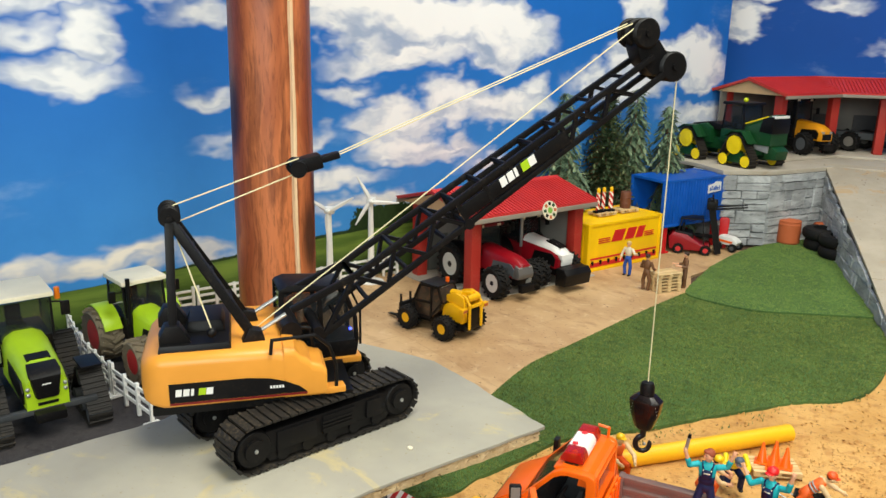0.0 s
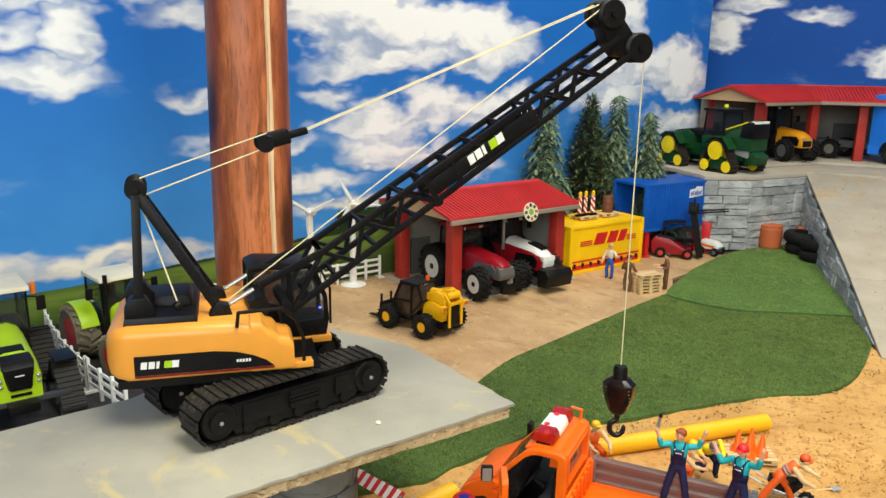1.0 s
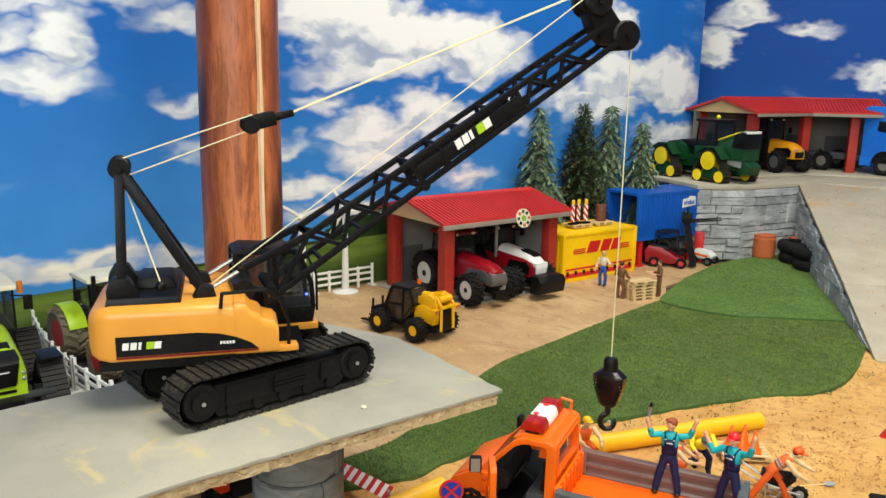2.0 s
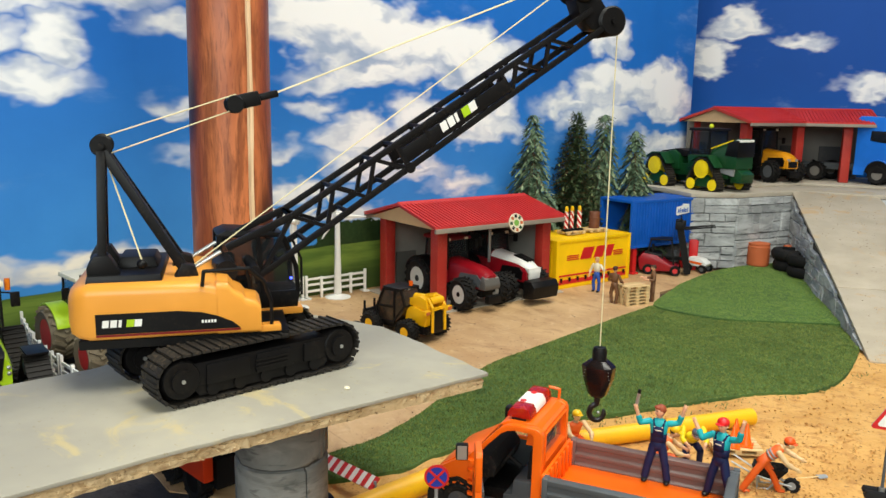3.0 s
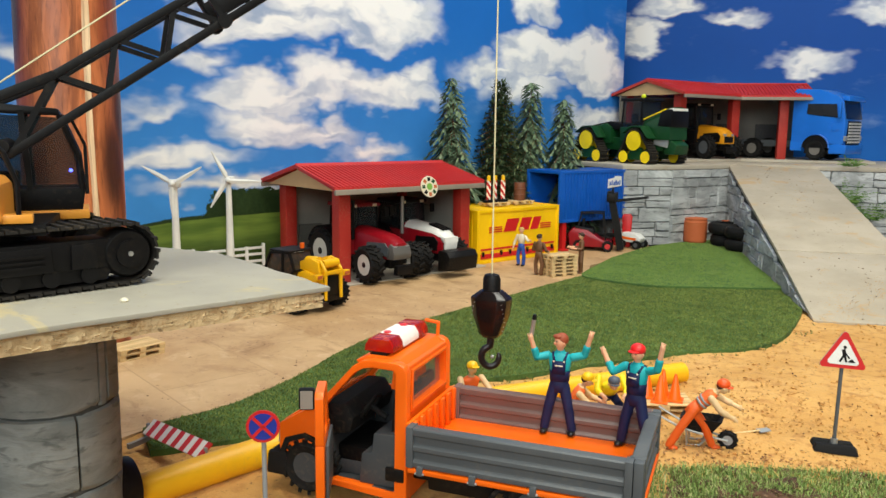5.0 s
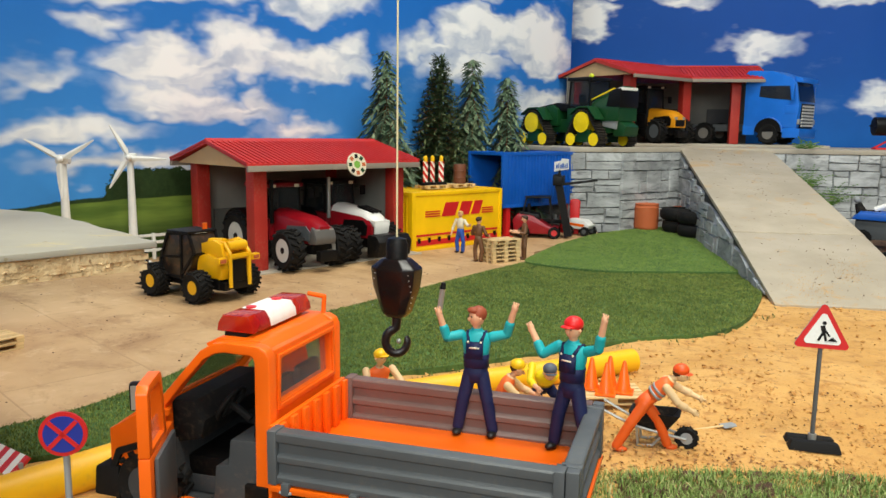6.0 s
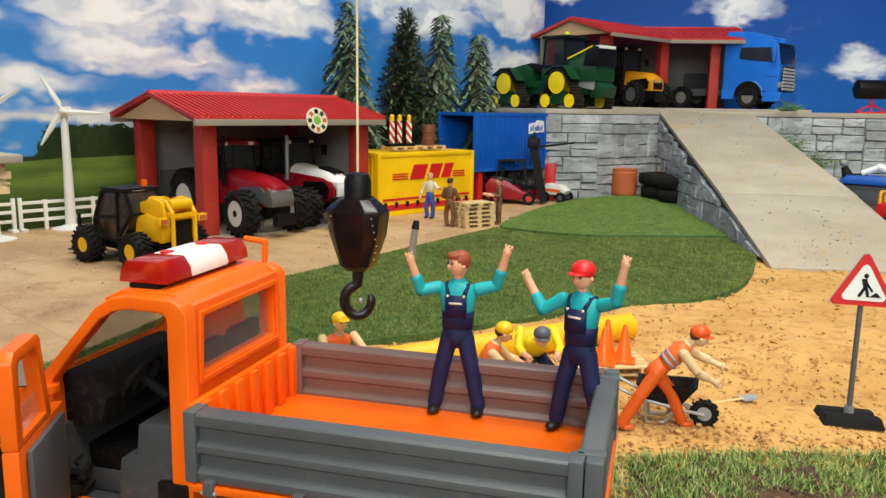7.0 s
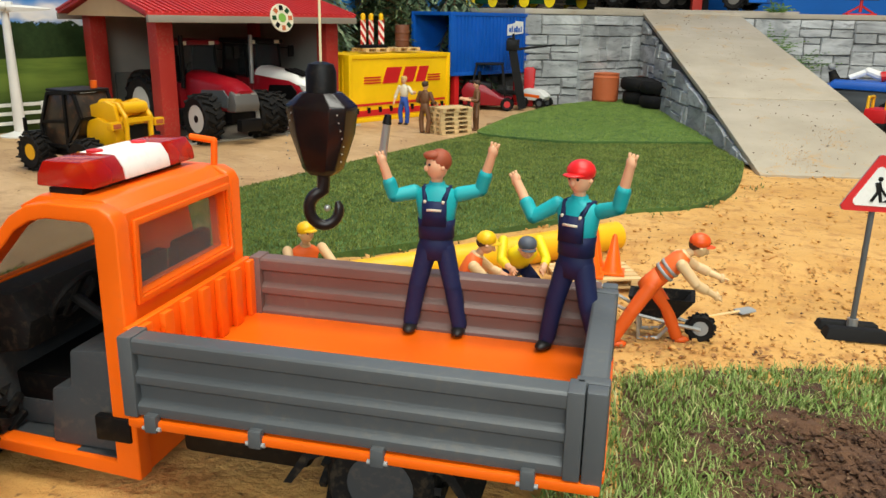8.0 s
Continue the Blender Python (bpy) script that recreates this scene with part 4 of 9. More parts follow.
for (xa, ya), (xb, yb) in zip([SLAB[-5]] + SLAB[-4:] + SLAB[:1], SLAB[-4:] + SLAB[:3]):
    n = int(math.hypot(xb - xa, yb - ya) / 0.009)
    for i in range(n):
        t = (i + rng.random()) / n
        x, y = xa + (xb - xa) * t, ya + (yb - ya) * t
        x, y = x + (cx - x) * 0.024, y + (cy - y) * 0.024
        s.box(-0.003, 0.003, -0.0007, 0.0007, -0.0004, 0.0004, pose(x, y, rng.uniform(0.207, 0.218), rng.uniform(-40, 40), rng.uniform(-40, 40), rng.uniform(0, 180)))
cr = part("chips", s, M_EDGE, slab, "loose wood chips along the edge", smooth=False)
cr["kind"] = "stuff"

PILLAR = (-0.475, 0.735)
pil = thing("pillar", "round bridge pillar clad in grey stone", "pillar", pose(PILLAR[0], PILLAR[1], 0))
part("core", Shape().lathe([(0.0505, 0), (0.0505, 0.2050)], 40), M_JOINT, pil)
rng = random.Random(12)
z = 0.002
for r, h in enumerate((0.052, 0.070, 0.081)):
    a = rng.uniform(0, 60)
    end = a + 360
    while a < end - 4:
        w = rng.uniform(60, 135)
        b = min(a + w, end)
        s = Shape()
        n = 6
        j0, j1 = rng.uniform(-0.003, 0.003), rng.uniform(-0.003, 0.003)
        q = 0.0535 + rng.uniform(0, 0.0015)
        rings = []
        for i in range(n + 1):
            g = radians(a + 1.3 + (b - a - 2.6) * i / n)
            e = 0.004 if i in (0, n) else 0.0
            wz = 0.0012 * math.sin(i * 2.1 + r)
            rings.append([(rr * math.cos(g), rr * math.sin(g), zz) for rr, zz in ((0.050, z + 0.001), (q - e * 0.6, z + 0.002 + e * .5), (q, z + 0.006 + wz), (q, z + h - 0.006 + wz), (q - e * 0.6, z + h - 0.002 - e * .5), (0.050, z + h - 0.001))])
        s.loft(rings)
        part("stone_block", s, M_STONE2, pil)
        a = b
    z += h

# ---- wooden post ----
post = thing("wooden_post", "thick brown wooden post with a pale split along one side", "post", pose(-0.935, 1.215, 0))
s = Shape()
rings = []
for k_ in range(34):
    z = -0.005 + 1.8 * k_ / 33
    rings.append([(rr * math.cos(g), rr * math.sin(g), z) for g, rr in ((2 * math.pi * i / 40, 0.074 + 0.004 * noise.noise((math.cos(2 * math.pi * i / 40) * 1.5, math.sin(2 * math.pi * i / 40) * 1.5, z * 1.7))) for i in range(40))])
s.loft(rings)
part("trunk", s, M_POLE, post)
s = Shape()
pts = []
for k_ in range(40):
    z = 0.02 + 1.75 * k_ / 39
    g = radians(-22 + 3 * noise.noise((z * 4, 0, 0)))
    pts.append((0.0755 * math.cos(g), 0.0755 * math.sin(g), z))
rings = []
for p in pts:
    w, r0 = 0.0050 + 0.003 * noise.noise((p[2] * 9, 2, 0)), 0.0745
    g = math.atan2(p[1], p[0])
    rings.append([(r0 * math.cos(g + dg) * k_, r0 * math.sin(g + dg) * k_, p[2]) for dg, k_ in ((-w / r0, 0.97), (-w / r0 * 0.6, 1.05), (w / r0 * 0.6, 1.05), (w / r0, 0.97))])
s.loft(rings)
part("split_bark", s, M_BARK, post, "pale ragged bark strip")


# ---- shared running gear ----
def wheel(parent, m, r, w, tyre_mat, rim_mat, lugs=18, rim=0.55, hub_mat=None):
    """A treaded toy wheel about its own y axis: tyre with lugs, dished rim, hub."""
    rr = r - 0.10 * r
    prof = [(rim * r, -w * 0.42), (rr * 0.90, -w * 0.5), (rr, -w * 0.36), (rr, w * 0.36), (rr * 0.90, w * 0.5), (rim * r, w * 0.42)]
    s = Shape().lathe(prof, 28, m @ Matrix.Rotation(radians(90), 4, "X"), closed=True)
    tyre = part("tyre", s, tyre_mat, parent)
    s = Shape()
    for i in range(lugs):
        for side in (-1, 1):
            a = 360.0 * (i + (0.5 if side > 0 else 0)) / lugs
            s.box(-r * 0.06, r * 0.06, -w * 0.26, w * 0.26, rr * 0.985, r, m @ pose(0, 0, 0, 0, a, 0) @ pose(0, side * w * 0.22, 0, 0, 0, 28 * side))
    part("tread", s, tyre_mat, tyre)
    s = Shape().lathe([(rim * r, -w * 0.40), (rim * r * 0.88, -w * 0.30), (rim * r * 0.40, -w * 0.20), (rim * r * 0.36, -w * 0.34), (0.001, -w * 0.36), (0.001, w * 0.36), (rim * r * 0.36, w * 0.34), (rim * r * 0.40, w * 0.20), (rim * r * 0.88, w * 0.30), (rim * r, w * 0.40)], 24, m @ Matrix.Rotation(radians(90), 4, "X"))
    part("rim", s, rim_mat, tyre)
    s = Shape()
    for i in range(6):
        a = math.pi / 3 * i
        for side in (-1, 1):
            s.rod((rim * r * 0.62 * math.cos(a), side * w * 0.22, rim * r * 0.62 * math.sin(a)), (rim * r * 0.62 * math.cos(a), side * w * 0.30, rim * r * 0.62 * math.sin(a)), r * 0.04, n=6, m=m)
    part("wheel_bolts", s, hub_mat or rim_mat, tyre)
    if hub_mat is not None:
        for side in (-1, 1):
            part("hub", Shape().rod((0, side * w * 0.20, 0), (0, side * w * 0.42, 0), rim * r * 0.34, rim * r * 0.26, 14, m=m), hub_mat, tyre)
    return tyre


def track_loop(pts_wheels, n):
    """Points and headings along the belt round a list of (x, z, radius) wheels, in order."""
    hull = []
    k = len(pts_wheels)
    for i in range(k):
        (xa, za, ra), (xb, zb, rb) = pts_wheels[i], pts_wheels[(i + 1) % k]
        d = math.hypot(xb - xa, zb - za)
        base = math.atan2(zb - za, xb - xa)
        off = math.acos(max(-1, min(1, (ra - rb) / d)))
        hull.append((base + off, i, (i + 1) % k))
    path = []
    for i in range(k):
        a_in = hull[i - 1][0]
        a_out = hull[i][0]
        x, z, r = pts_wheels[i]
        sweep = (a_in - a_out) % (2 * math.pi)
        m = max(2, int(sweep / 0.12))
        for j in range(m + 1):
            a = a_in - sweep * j / m
            path.append((x + r * math.cos(a), z + r * math.sin(a)))
    out = []
    total = sum(math.dist(path[i], path[(i + 1) % len(path)]) for i in range(len(path)))
    step, acc, target = total / n, 0.0, 0.0
    for i in range(len(path)):
        a, b = path[i], path[(i + 1) % len(path)]
        d = math.dist(a, b)
        while d > 0 and target < acc + d - 1e-9:
            t = (target - acc) / d
            out.append((a[0] + (b[0] - a[0]) * t, a[1] + (b[1] - a[1]) * t, math.atan2(b[1] - a[1], b[0] - a[0])))
            target += step
        acc += d
    return out, step


def crawler(parent, y0, y1, wheels, n, mat, shoe_h=0.004, name="track", grouser=0.0018):
    """A crawler belt of separate shoes round wheels, between y0 and y1."""
    loop, step = track_loop(wheels, n)
    belt = Shape()
    ring_o, ring_i = [], []
    for x, z, a in loop:
        ring_o.append((x, z))
    belt_pts = [(x, y, z) for y in (y0 + 0.002, y1 - 0.002) for x, z in ring_o]
    nn = len(ring_o)
    belt.add(belt_pts, [(i, (i + 1) % nn, (i + 1) % nn + nn, i + nn) for i in range(nn)])
    base = part(name, belt, mat, parent)
    s = Shape().box(-step * 0.44, step * 0.44, y0, y1, 0.0002, shoe_h * 0.55).box(-step * 0.44, -step * 0.12, y0, y1, shoe_h * 0.5, shoe_h * 0.5 + grouser)
    me = None
    for x, z, a in loop:
        m = Matrix.Translation((x, 0, z)) @ Matrix.Rotation(-a, 4, "Y")
        if me is None:
            ob = part("track_shoe", s, mat, base, smooth=False)
            me = ob.data
        else:
            ob = new("track_shoe", me)
            ob.parent = base
        ob.matrix_local = m
    return base


# ---- crawler crane ----
crane = thing("crawler_crane", "yellow and black toy crawler crane standing on the slab", "crane")
TR = Matrix.Translation((-0.4535, 0.684, 0.2245)) @ Matrix.Rotation(radians(67), 4, "Z")
under = part("undercarriage", Shape().box(-0.055, 0.055, 0.03, 0.115, 0.018, 0.040, TR).rod((0, 0.07, 0.036), (0, 0.07, 0.058), 0.042, n=24, m=TR), M_BLACK, crane, bevel=0.002)
for y0 in (0.0, 0.098):
    tw = part("track_frame", Shape().prism([(-0.094, 0.018), (0.094, 0.018), (0.100, 0.030), (0.088, 0.043), (-0.088, 0.043), (-0.100, 0.030)], y0 + 0.004, y0 + 0.038, TR), M_BLACK, crane, bevel=0.001)
    part("track_skirt", Shape().prism([(-0.076, 0.0075), (0.076, 0.0075), (0.084, 0.018), (-0.084, 0.018)], y0 + 0.005, y0 + 0.035, TR), M_BLACK, tw)
    for x, w in ((-0.045, 0.05), (0.010, 0.045), (0.058, 0.022)):
        part("side_panel", Shape().box(x - w / 2, x + w / 2, y0 + 0.0005, y0 + 0.0045, 0.019, 0.040, TR, 0.001), M_BLACK, tw, bevel=0.0008)
    for i in range(3):
        part("louvre", Shape().box(-0.014, 0.026, y0 - 0.0005, y0 + 0.0008, 0.024 + i * 0.0042, 0.0262 + i * 0.0042, TR), M_BLACK, tw)
    for i in range(5):
        part("road_roller", Shape().rod((-0.062 + 0.031 * i, y0 + 0.002, 0.0135), (-0.062 + 0.031 * i, y0 + 0.038, 0.0135), 0.0075, n=14, m=TR), M_BLACK, tw)
    for x, mat in ((-0.096, M_BLACK), (0.096, M_BLACK)):
        hub = part("idler_wheel", Shape().lathe([(0.019, 0.002), (0.0215, 0.006), (0.0215, 0.034), (0.019, 0.038)], 26, TR @ Matrix.Translation((x, y0, 0.0285)) @ Matrix.Rotation(radians(-90), 4, "X")), mat, tw)
        part("hub_cap", Shape().lathe([(0.012, -0.0015), (0.012, 0.002)], 20, TR @ Matrix.Translation((x, y0, 0.0285)) @ Matrix.Rotation(radians(-90), 4, "X")), M_BLACK, hub)
        part("bolt", Shape().rod((x, y0 - 0.003, 0.0285), (x, y0 + 0.001, 0.0285), 0.0022, n=8, m=TR), M_SILVER, hub)
    tr_ob = crawler(crane, y0, y0 + 0.040, [(-0.096, 0.0285, 0.0245), (0.096, 0.0285, 0.0245)], 52, M_TRACK, name="crawler_track")
    tr_ob.matrix_local = TR

UP = Matrix.Translation((-0.461, 0.685, 0)) @ Matrix.Rotation(radians(45.5), 4, "Z")
UPB = Matrix.Translation((-0.461, 0.685, 0.002)) @ Matrix.Rotation(radians(40.5), 4, "Z")
CY = 0.079  # boom centre line in the upper works


def body_ring(x, z0, z1, w0, w1, r=0.012):
    pts = []
    for cy, cz, a0 in ((w1 - r, z1 - r, 0), (w0 + r, z1 - r, 90), (w0 + r * 0.5, z0 + r * 0.5, 180), (w1 - r * 0.5, z0 + r * 0.5, 270)):
        rr = r if a0 < 180 else r * 0.5
        for k_ in range(5):
            g = radians(a0 + 90 * k_ / 4)
            pts.append((x, cy + rr * math.cos(g), cz + rr * math.sin(g)))
    return pts


s = Shape()
s.loft([body_ring(x, 0.284 + dz, 0.343 - dt, wi, 0.158 - wi) for x, wi, dz, dt in ((-0.196, 0.030, 0.010, 0.016), (-0.192, 0.016, 0.004, 0.008), (-0.184, 0.006, 0.0015, 0.003), (-0.172, 0.0, 0.0, 0.0), (-0.062, 0.0, 0.0, 0.0), (-0.045, 0.0, 0.0, 0.004))], UPB)
body = part("body", s, M_CRANE, crane, "yellow moulded body shell")
part("nose_step", Shape().loft([body_ring(x, 0.284, zt, 0.0, 0.060, 0.008) for x, zt in ((-0.046, 0.342), (-0.034, 0.340), (-0.028, 0.332), (-0.020, 0.328), (-0.016, 0.322), (-0.004, 0.319), (0.0, 0.314))], UPB), M_CRANE, body)
part("under_plate", Shape().box(-0.185, 0.03, 0.012, 0.146, 0.272, 0.2815, UPB), M_BLACK, body)
part("side_decal", Shape().prism([(-0.166, 0.291), (-0.022, 0.291), (-0.030, 0.298), (-0.045, 0.305), (-0.062, 0.310), (-0.085, 0.3125), (-0.166, 0.3125)], -0.0008, 0.002, UPB), M_BLACK, body, "black side decal")
part("decal_line", Shape().box(-0.166, -0.022, -0.0012, 0.0, 0.2885, 0.2905, UPB), M_WINE, body)
for i, w in enumerate((0.0062, 0.0062, 0.003, 0.0075, 0.0070)):
    x = -0.160 + i * 0.0078
    part("logo_block", Shape().prism([(x, 0.2985), (x + w, 0.2985), (x + w + 0.001, 0.306), (x + 0.001, 0.306)], -0.0016, -0.0006, UPB), M_LIME if i == 3 else M_WHITE, body)
for i in range(5):
    part("letter_bar", Shape().box(-0.062 + i * 0.0032, -0.0597 + i * 0.0032, -0.0016, -0.0006, 0.2985, 0.3015, UPB), M_WHITE, body)
part("deck_plate", Shape().box(-0.176, -0.100, 0.012, 0.146, 0.341, 0.350, UPB, 0.002), M_BLACK, body, bevel=0.0015)
part("engine_cover", Shape().box(-0.150, -0.106, 0.05, 0.108, 0.350, 0.362, UPB, 0.004), M_BLACK, body, bevel=0.003)
for y in (0.042, 0.106):
    part("mast_foot", Shape().prism([(-0.172, 0.349), (-0.138, 0.349), (-0.142, 0.358), (-0.150, 0.372), (-0.165, 0.372), (-0.172, 0.360)], y - 0.010, y + 0.010, UP), M_BLACK, body, bevel=0.0015)
    part("strut_foot", Shape().prism([(-0.088, 0.341), (-0.060, 0.341), (-0.064, 0.356), (-0.078, 0.360)], y - 0.008, y + 0.008, UP), M_BLACK, body, bevel=0.0015)
# cab on the far side
cab = part("cab", Shape().prism([(-0.036, 0.283), (0.058, 0.283), (0.062, 0.306), (-0.036, 0.306)], 0.104, 0.158, UP), M_BLACK, crane, "black cab with tinted windows", bevel=0.002)
part("cab_roof", Shape().prism([(-0.034, 0.374), (0.040, 0.372), (0.046, 0.368), (0.042, 0.378), (-0.024, 0.383), (-0.036, 0.378)], 0.103, 0.159, UP), M_BLACK, cab, bevel=0.002)
part("cab_sill", Shape().box(-0.034, 0.064, 0.100, 0.160, 0.277, 0.2855, UP), M_CRANE, cab, bevel=0.002)
for y in (0.1055, 0.1555):
    part("cab_post", Shape().bar((-0.033, y, 0.305), (-0.033, y, 0.376), 0.006, 0.006, UP), M_BLACK, cab)
    part("cab_post", Shape().bar((0.016, y, 0.305), (0.012, y, 0.376), 0.005, 0.005, UP), M_BLACK, cab)
    part("cab_post", Shape().tube([(0.059, y, 0.304), (0.057, y, 0.335), (0.043, y, 0.372)], 0.0030, 8, UP), M_BLACK, cab)
    part("window", Shape().prism([(-0.030, 0.3065), (0.056, 0.3065), (0.054, 0.335), (0.041, 0.370), (-0.030, 0.373)], y - 0.0005, y + 0.0005, UP), M_GLASS, cab)
part("rear_window", Shape().box(-0.0345, -0.0335, 0.109, 0.152, 0.307, 0.373, UP), M_GLASS, cab)
part("driver_seat", Shape().box(-0.020, 0.006, 0.118, 0.146, 0.3062, 0.320, UP).box(-0.022, -0.014, 0.118, 0.146, 0.318, 0.350, UP), M_MATT, cab, bevel=0.002)
k = Nodes("blue_lamp")
k.p.inputs["Emission Color"].default_value = (0.05, 0.08, 1.0, 1)
k.p.inputs["Emission Strength"].default_value = 6.0
part("blue_lamp", Shape().ball((0.050, 0.1015, 0.322), 0.0016, 10, 6, UP), k.done((0.02, 0.03, 0.6), 0.3), cab, "small lit blue lamp")
for a, b in (((0.063, 0.103, 0.300), (0.063, 0.103, 0.345)), ((0.063, 0.103, 0.345), (0.052, 0.103, 0.370))):
    part("grab_rail", Shape().rod(a, b, 0.0016, n=6, m=UP), M_BLACK, cab)
rail = [(-0.060, 0.004, 0.340), (-0.058, 0.004, 0.356), (-0.012, 0.004, 0.357), (0.004, 0.006, 0.342), (0.012, 0.008, 0.318), (0.012, 0.008, 0.290)]
part("handrail", Shape().tube(rail, 0.0020, 8, UP), M_BLACK, crane)
part("handrail", Shape().tube([(-0.040, 0.055, 0.340), (-0.040, 0.055, 0.352), (-0.008, 0.055, 0.346), (-0.004, 0.055, 0.318)], 0.0018, 8, UP), M_BLACK, crane)
part("step", Shape().box(-0.002, 0.022, 0.004, 0.020, 0.285, 0.292, UP), M_CRANE, crane, bevel=0.001)
part("winch_drum", Shape().rod((-0.03, 0.05, 0.345), (-0.03, 0.108, 0.345), 0.012, n=18, m=UP), M_BLACK, crane)

# A-frame mast
MT = (-0.152, CY, 0.484)
for y in (0.042, 0.106):
    yt = CY + (0.018 if y > 0.074 else -0.018)
    leg = part("mast_leg", Shape().bar((-0.157, y, 0.362), (-0.153, yt, 0.478), 0.009, 0.010, UP), M_BLACK, crane, bevel=0.001)
    strut = part("mast_strut", Shape().bar((-0.074, y, 0.350), (-0.150, yt, 0.478), 0.0085, 0.010, UP), M_BLACK, crane, bevel=0.001)
for k_ in (0.26, 0.50, 0.74):
    ya, yb = 0.042 + (CY - 0.018 - 0.042) * k_, 0.106 + (CY + 0.018 - 0.106) * k_
    part("cross_bar", Shape().bar((-0.074 - 0.076 * k_, ya, 0.350 + 0.128 * k_), (-0.074 - 0.076 * k_, yb, 0.350 + 0.128 * k_), 0.005, 0.008, UP), M_BLACK, crane)
    part("cross_bar", Shape().bar((-0.157 + 0.004 * k_, ya, 0.362 + 0.116 * k_), (-0.157 + 0.004 * k_, yb, 0.362 + 0.116 * k_), 0.005, 0.008, UP), M_BLACK, crane)
for y in (-0.018, -0.007, 0.007, 0.018):
    part("pulley", Shape().lathe([(0.0105, -0.0028), (0.0115, -0.0016), (0.0090, 0), (0.0115, 0.0016), (0.0105, 0.0028)], 22, UP @ Matrix.Translation((MT[0], CY + y, MT[2])) @ Matrix.Rotation(radians(90), 4, "X")), M_BLACK, crane)
part("pulley_axle", Shape().rod((MT[0], CY - 0.028, MT[2]), (MT[0], CY + 0.028, MT[2]), 0.003, n=8, m=UP), M_BLACK, crane)
part("rope_ball", Shape().ball((-0.118, 0.030, 0.362), 0.0055, m=UP), M_BLACK, crane)
part("rope_ball_rope", Shape().rod((-0.118, 0.030, 0.366), (-0.150, CY - 0.012, 0.474), 0.0009, n=5, m=UP), M_ROPE, crane)

# lattice boom
FOOT, TIP = Vector((0.000, 0, 0.335)), Vector((0.4445, 0, 0.632))
KNEE, TOP = Vector((0.043, 0, 0.405)), Vector((0.428, 0, 0.654))


def half(t):
    return 0.031 - 0.012 * max(0.0, t)


def low(t):
    return FOOT.lerp(TIP, t)


def upp(t):
    return KNEE.lerp(TOP, (t - 0.135) / (1 - 0.135))


boom = part("boom", Shape().rod((0, CY - 0.036, 0.345), (0, CY + 0.036, 0.345), 0.006, n=12, m=UP), M_BLACK, crane, "black lattice boom")
for sd in (-1, 1):
    y = lambda t: CY + sd * half(t)
    part("lower_chord", Shape().bar((low(0).x, y(0), low(0).z), (low(1).x, y(1), low(1).z), 0.006, 0.007, UP), M_BLACK, boom, bevel=0.0008)
    part("upper_chord", Shape().bar((KNEE.x, y(0.135), KNEE.z), (TOP.x, y(1), TOP.z), 0.006, 0.007, UP), M_BLACK, boom, bevel=0.0008)
    part("back_stay", Shape().bar((-0.030, y(0) , 0.372), (KNEE.x, y(0.135), KNEE.z), 0.006, 0.008, UP), M_BLACK, boom, bevel=0.0008)
    part("silver_ram", Shape().rod((-0.070, y(0), 0.349), (-0.036, y(0), 0.3685), 0.0024, n=10, m=UP), M_SILVER, boom)
    part("lacing_bar", Shape().bar((low(0.02).x, y(0), low(0.02).z), (KNEE.x, y(0.135), KNEE.z), 0.005, 0.005, UP), M_BLACK, boom)
    ts = [0.135, 0.19, 0.245, 0.30, 0.355, 0.41]
    for i, (a, b) in enumerate(zip(ts, ts[1:])):
        p, q = (upp(a), low(b)) if i % 2 == 0 else (low(a), upp(b))
        part("lacing_bar", Shape().bar((p.x, y(a), p.z), (q.x, y(b), q.z), 0.0045, 0.0045, UP), M_BLACK, boom)
    ts = [0.715, 0.765, 0.815, 0.865, 0.915]
    for i, (a, b) in enumerate(zip(ts, ts[1:])):
        p, q = (low(a), upp(b)) if i % 2 == 0 else (upp(a), low(b))
        part("lacing_bar", Shape().bar((p.x, y(a), p.z), (q.x, y(b), q.z), 0.0045, 0.0045, UP), M_BLACK, boom)
    # solid middle plate with its slots
    a0, a1, b0, b1 = low(0.415), low(0.715), upp(0.415), upp(0.715)
    ins = lambda p, q, k_: p.lerp(q, k_)
    ring = [ins(a0, b0, 0.16), ins(a1, b1, 0.16), ins(a1, b1, 0.74), ins(a0, b0, 0.74)]
    yy = y(0.56)
    pl = part("web_plate", Shape().prism([(p.x, p.z) for p in ring], yy - 0.0025, yy + 0.0025, UP), M_BLACK, boom, bevel=0.0008)
    for k_ in (0.415, 0.49, 0.565, 0.64, 0.715):
        p, q = low(k_), upp(k_)
        part("lacing_bar", Shape().bar((p.x, y(k_), p.z), (q.x, y(k_), q.z), 0.006 if k_ in (0.415, 0.715) else 0.004, 0.005, UP), M_BLACK, boom)
    if sd < 0:
        dx = (ring[1] - ring[0]).normalized()
        for i, w in enumerate((0.0088, 0.0088, 0.004, 0.0105, 0.0098)):
            o = ring[0].lerp(ring[1], 0.36) + dx * (i * 0.0108) + Vector((-dx.z, 0, dx.x)) * 0.0065
            up = Vector((-dx.z, 0, dx.x)) * 0.011
            pts = [o, o + dx * w, o + dx * (w + 0.0015) + up, o + dx * 0.0015 + up]
            part("logo_block", Shape().prism([(p.x, p.z) for p in pts], yy - 0.0036, yy - 0.0024, UP), M_LIME if i == 3 else M_WHITE, pl)
    part("joint_knob", Shape().rod((low(0.415).x, y(0.415) - 0.005, low(0.415).z), (low(0.415).x, y(0.415) + 0.005, low(0.415).z), 0.0065, n=12, m=UP), M_BLACK, boom)
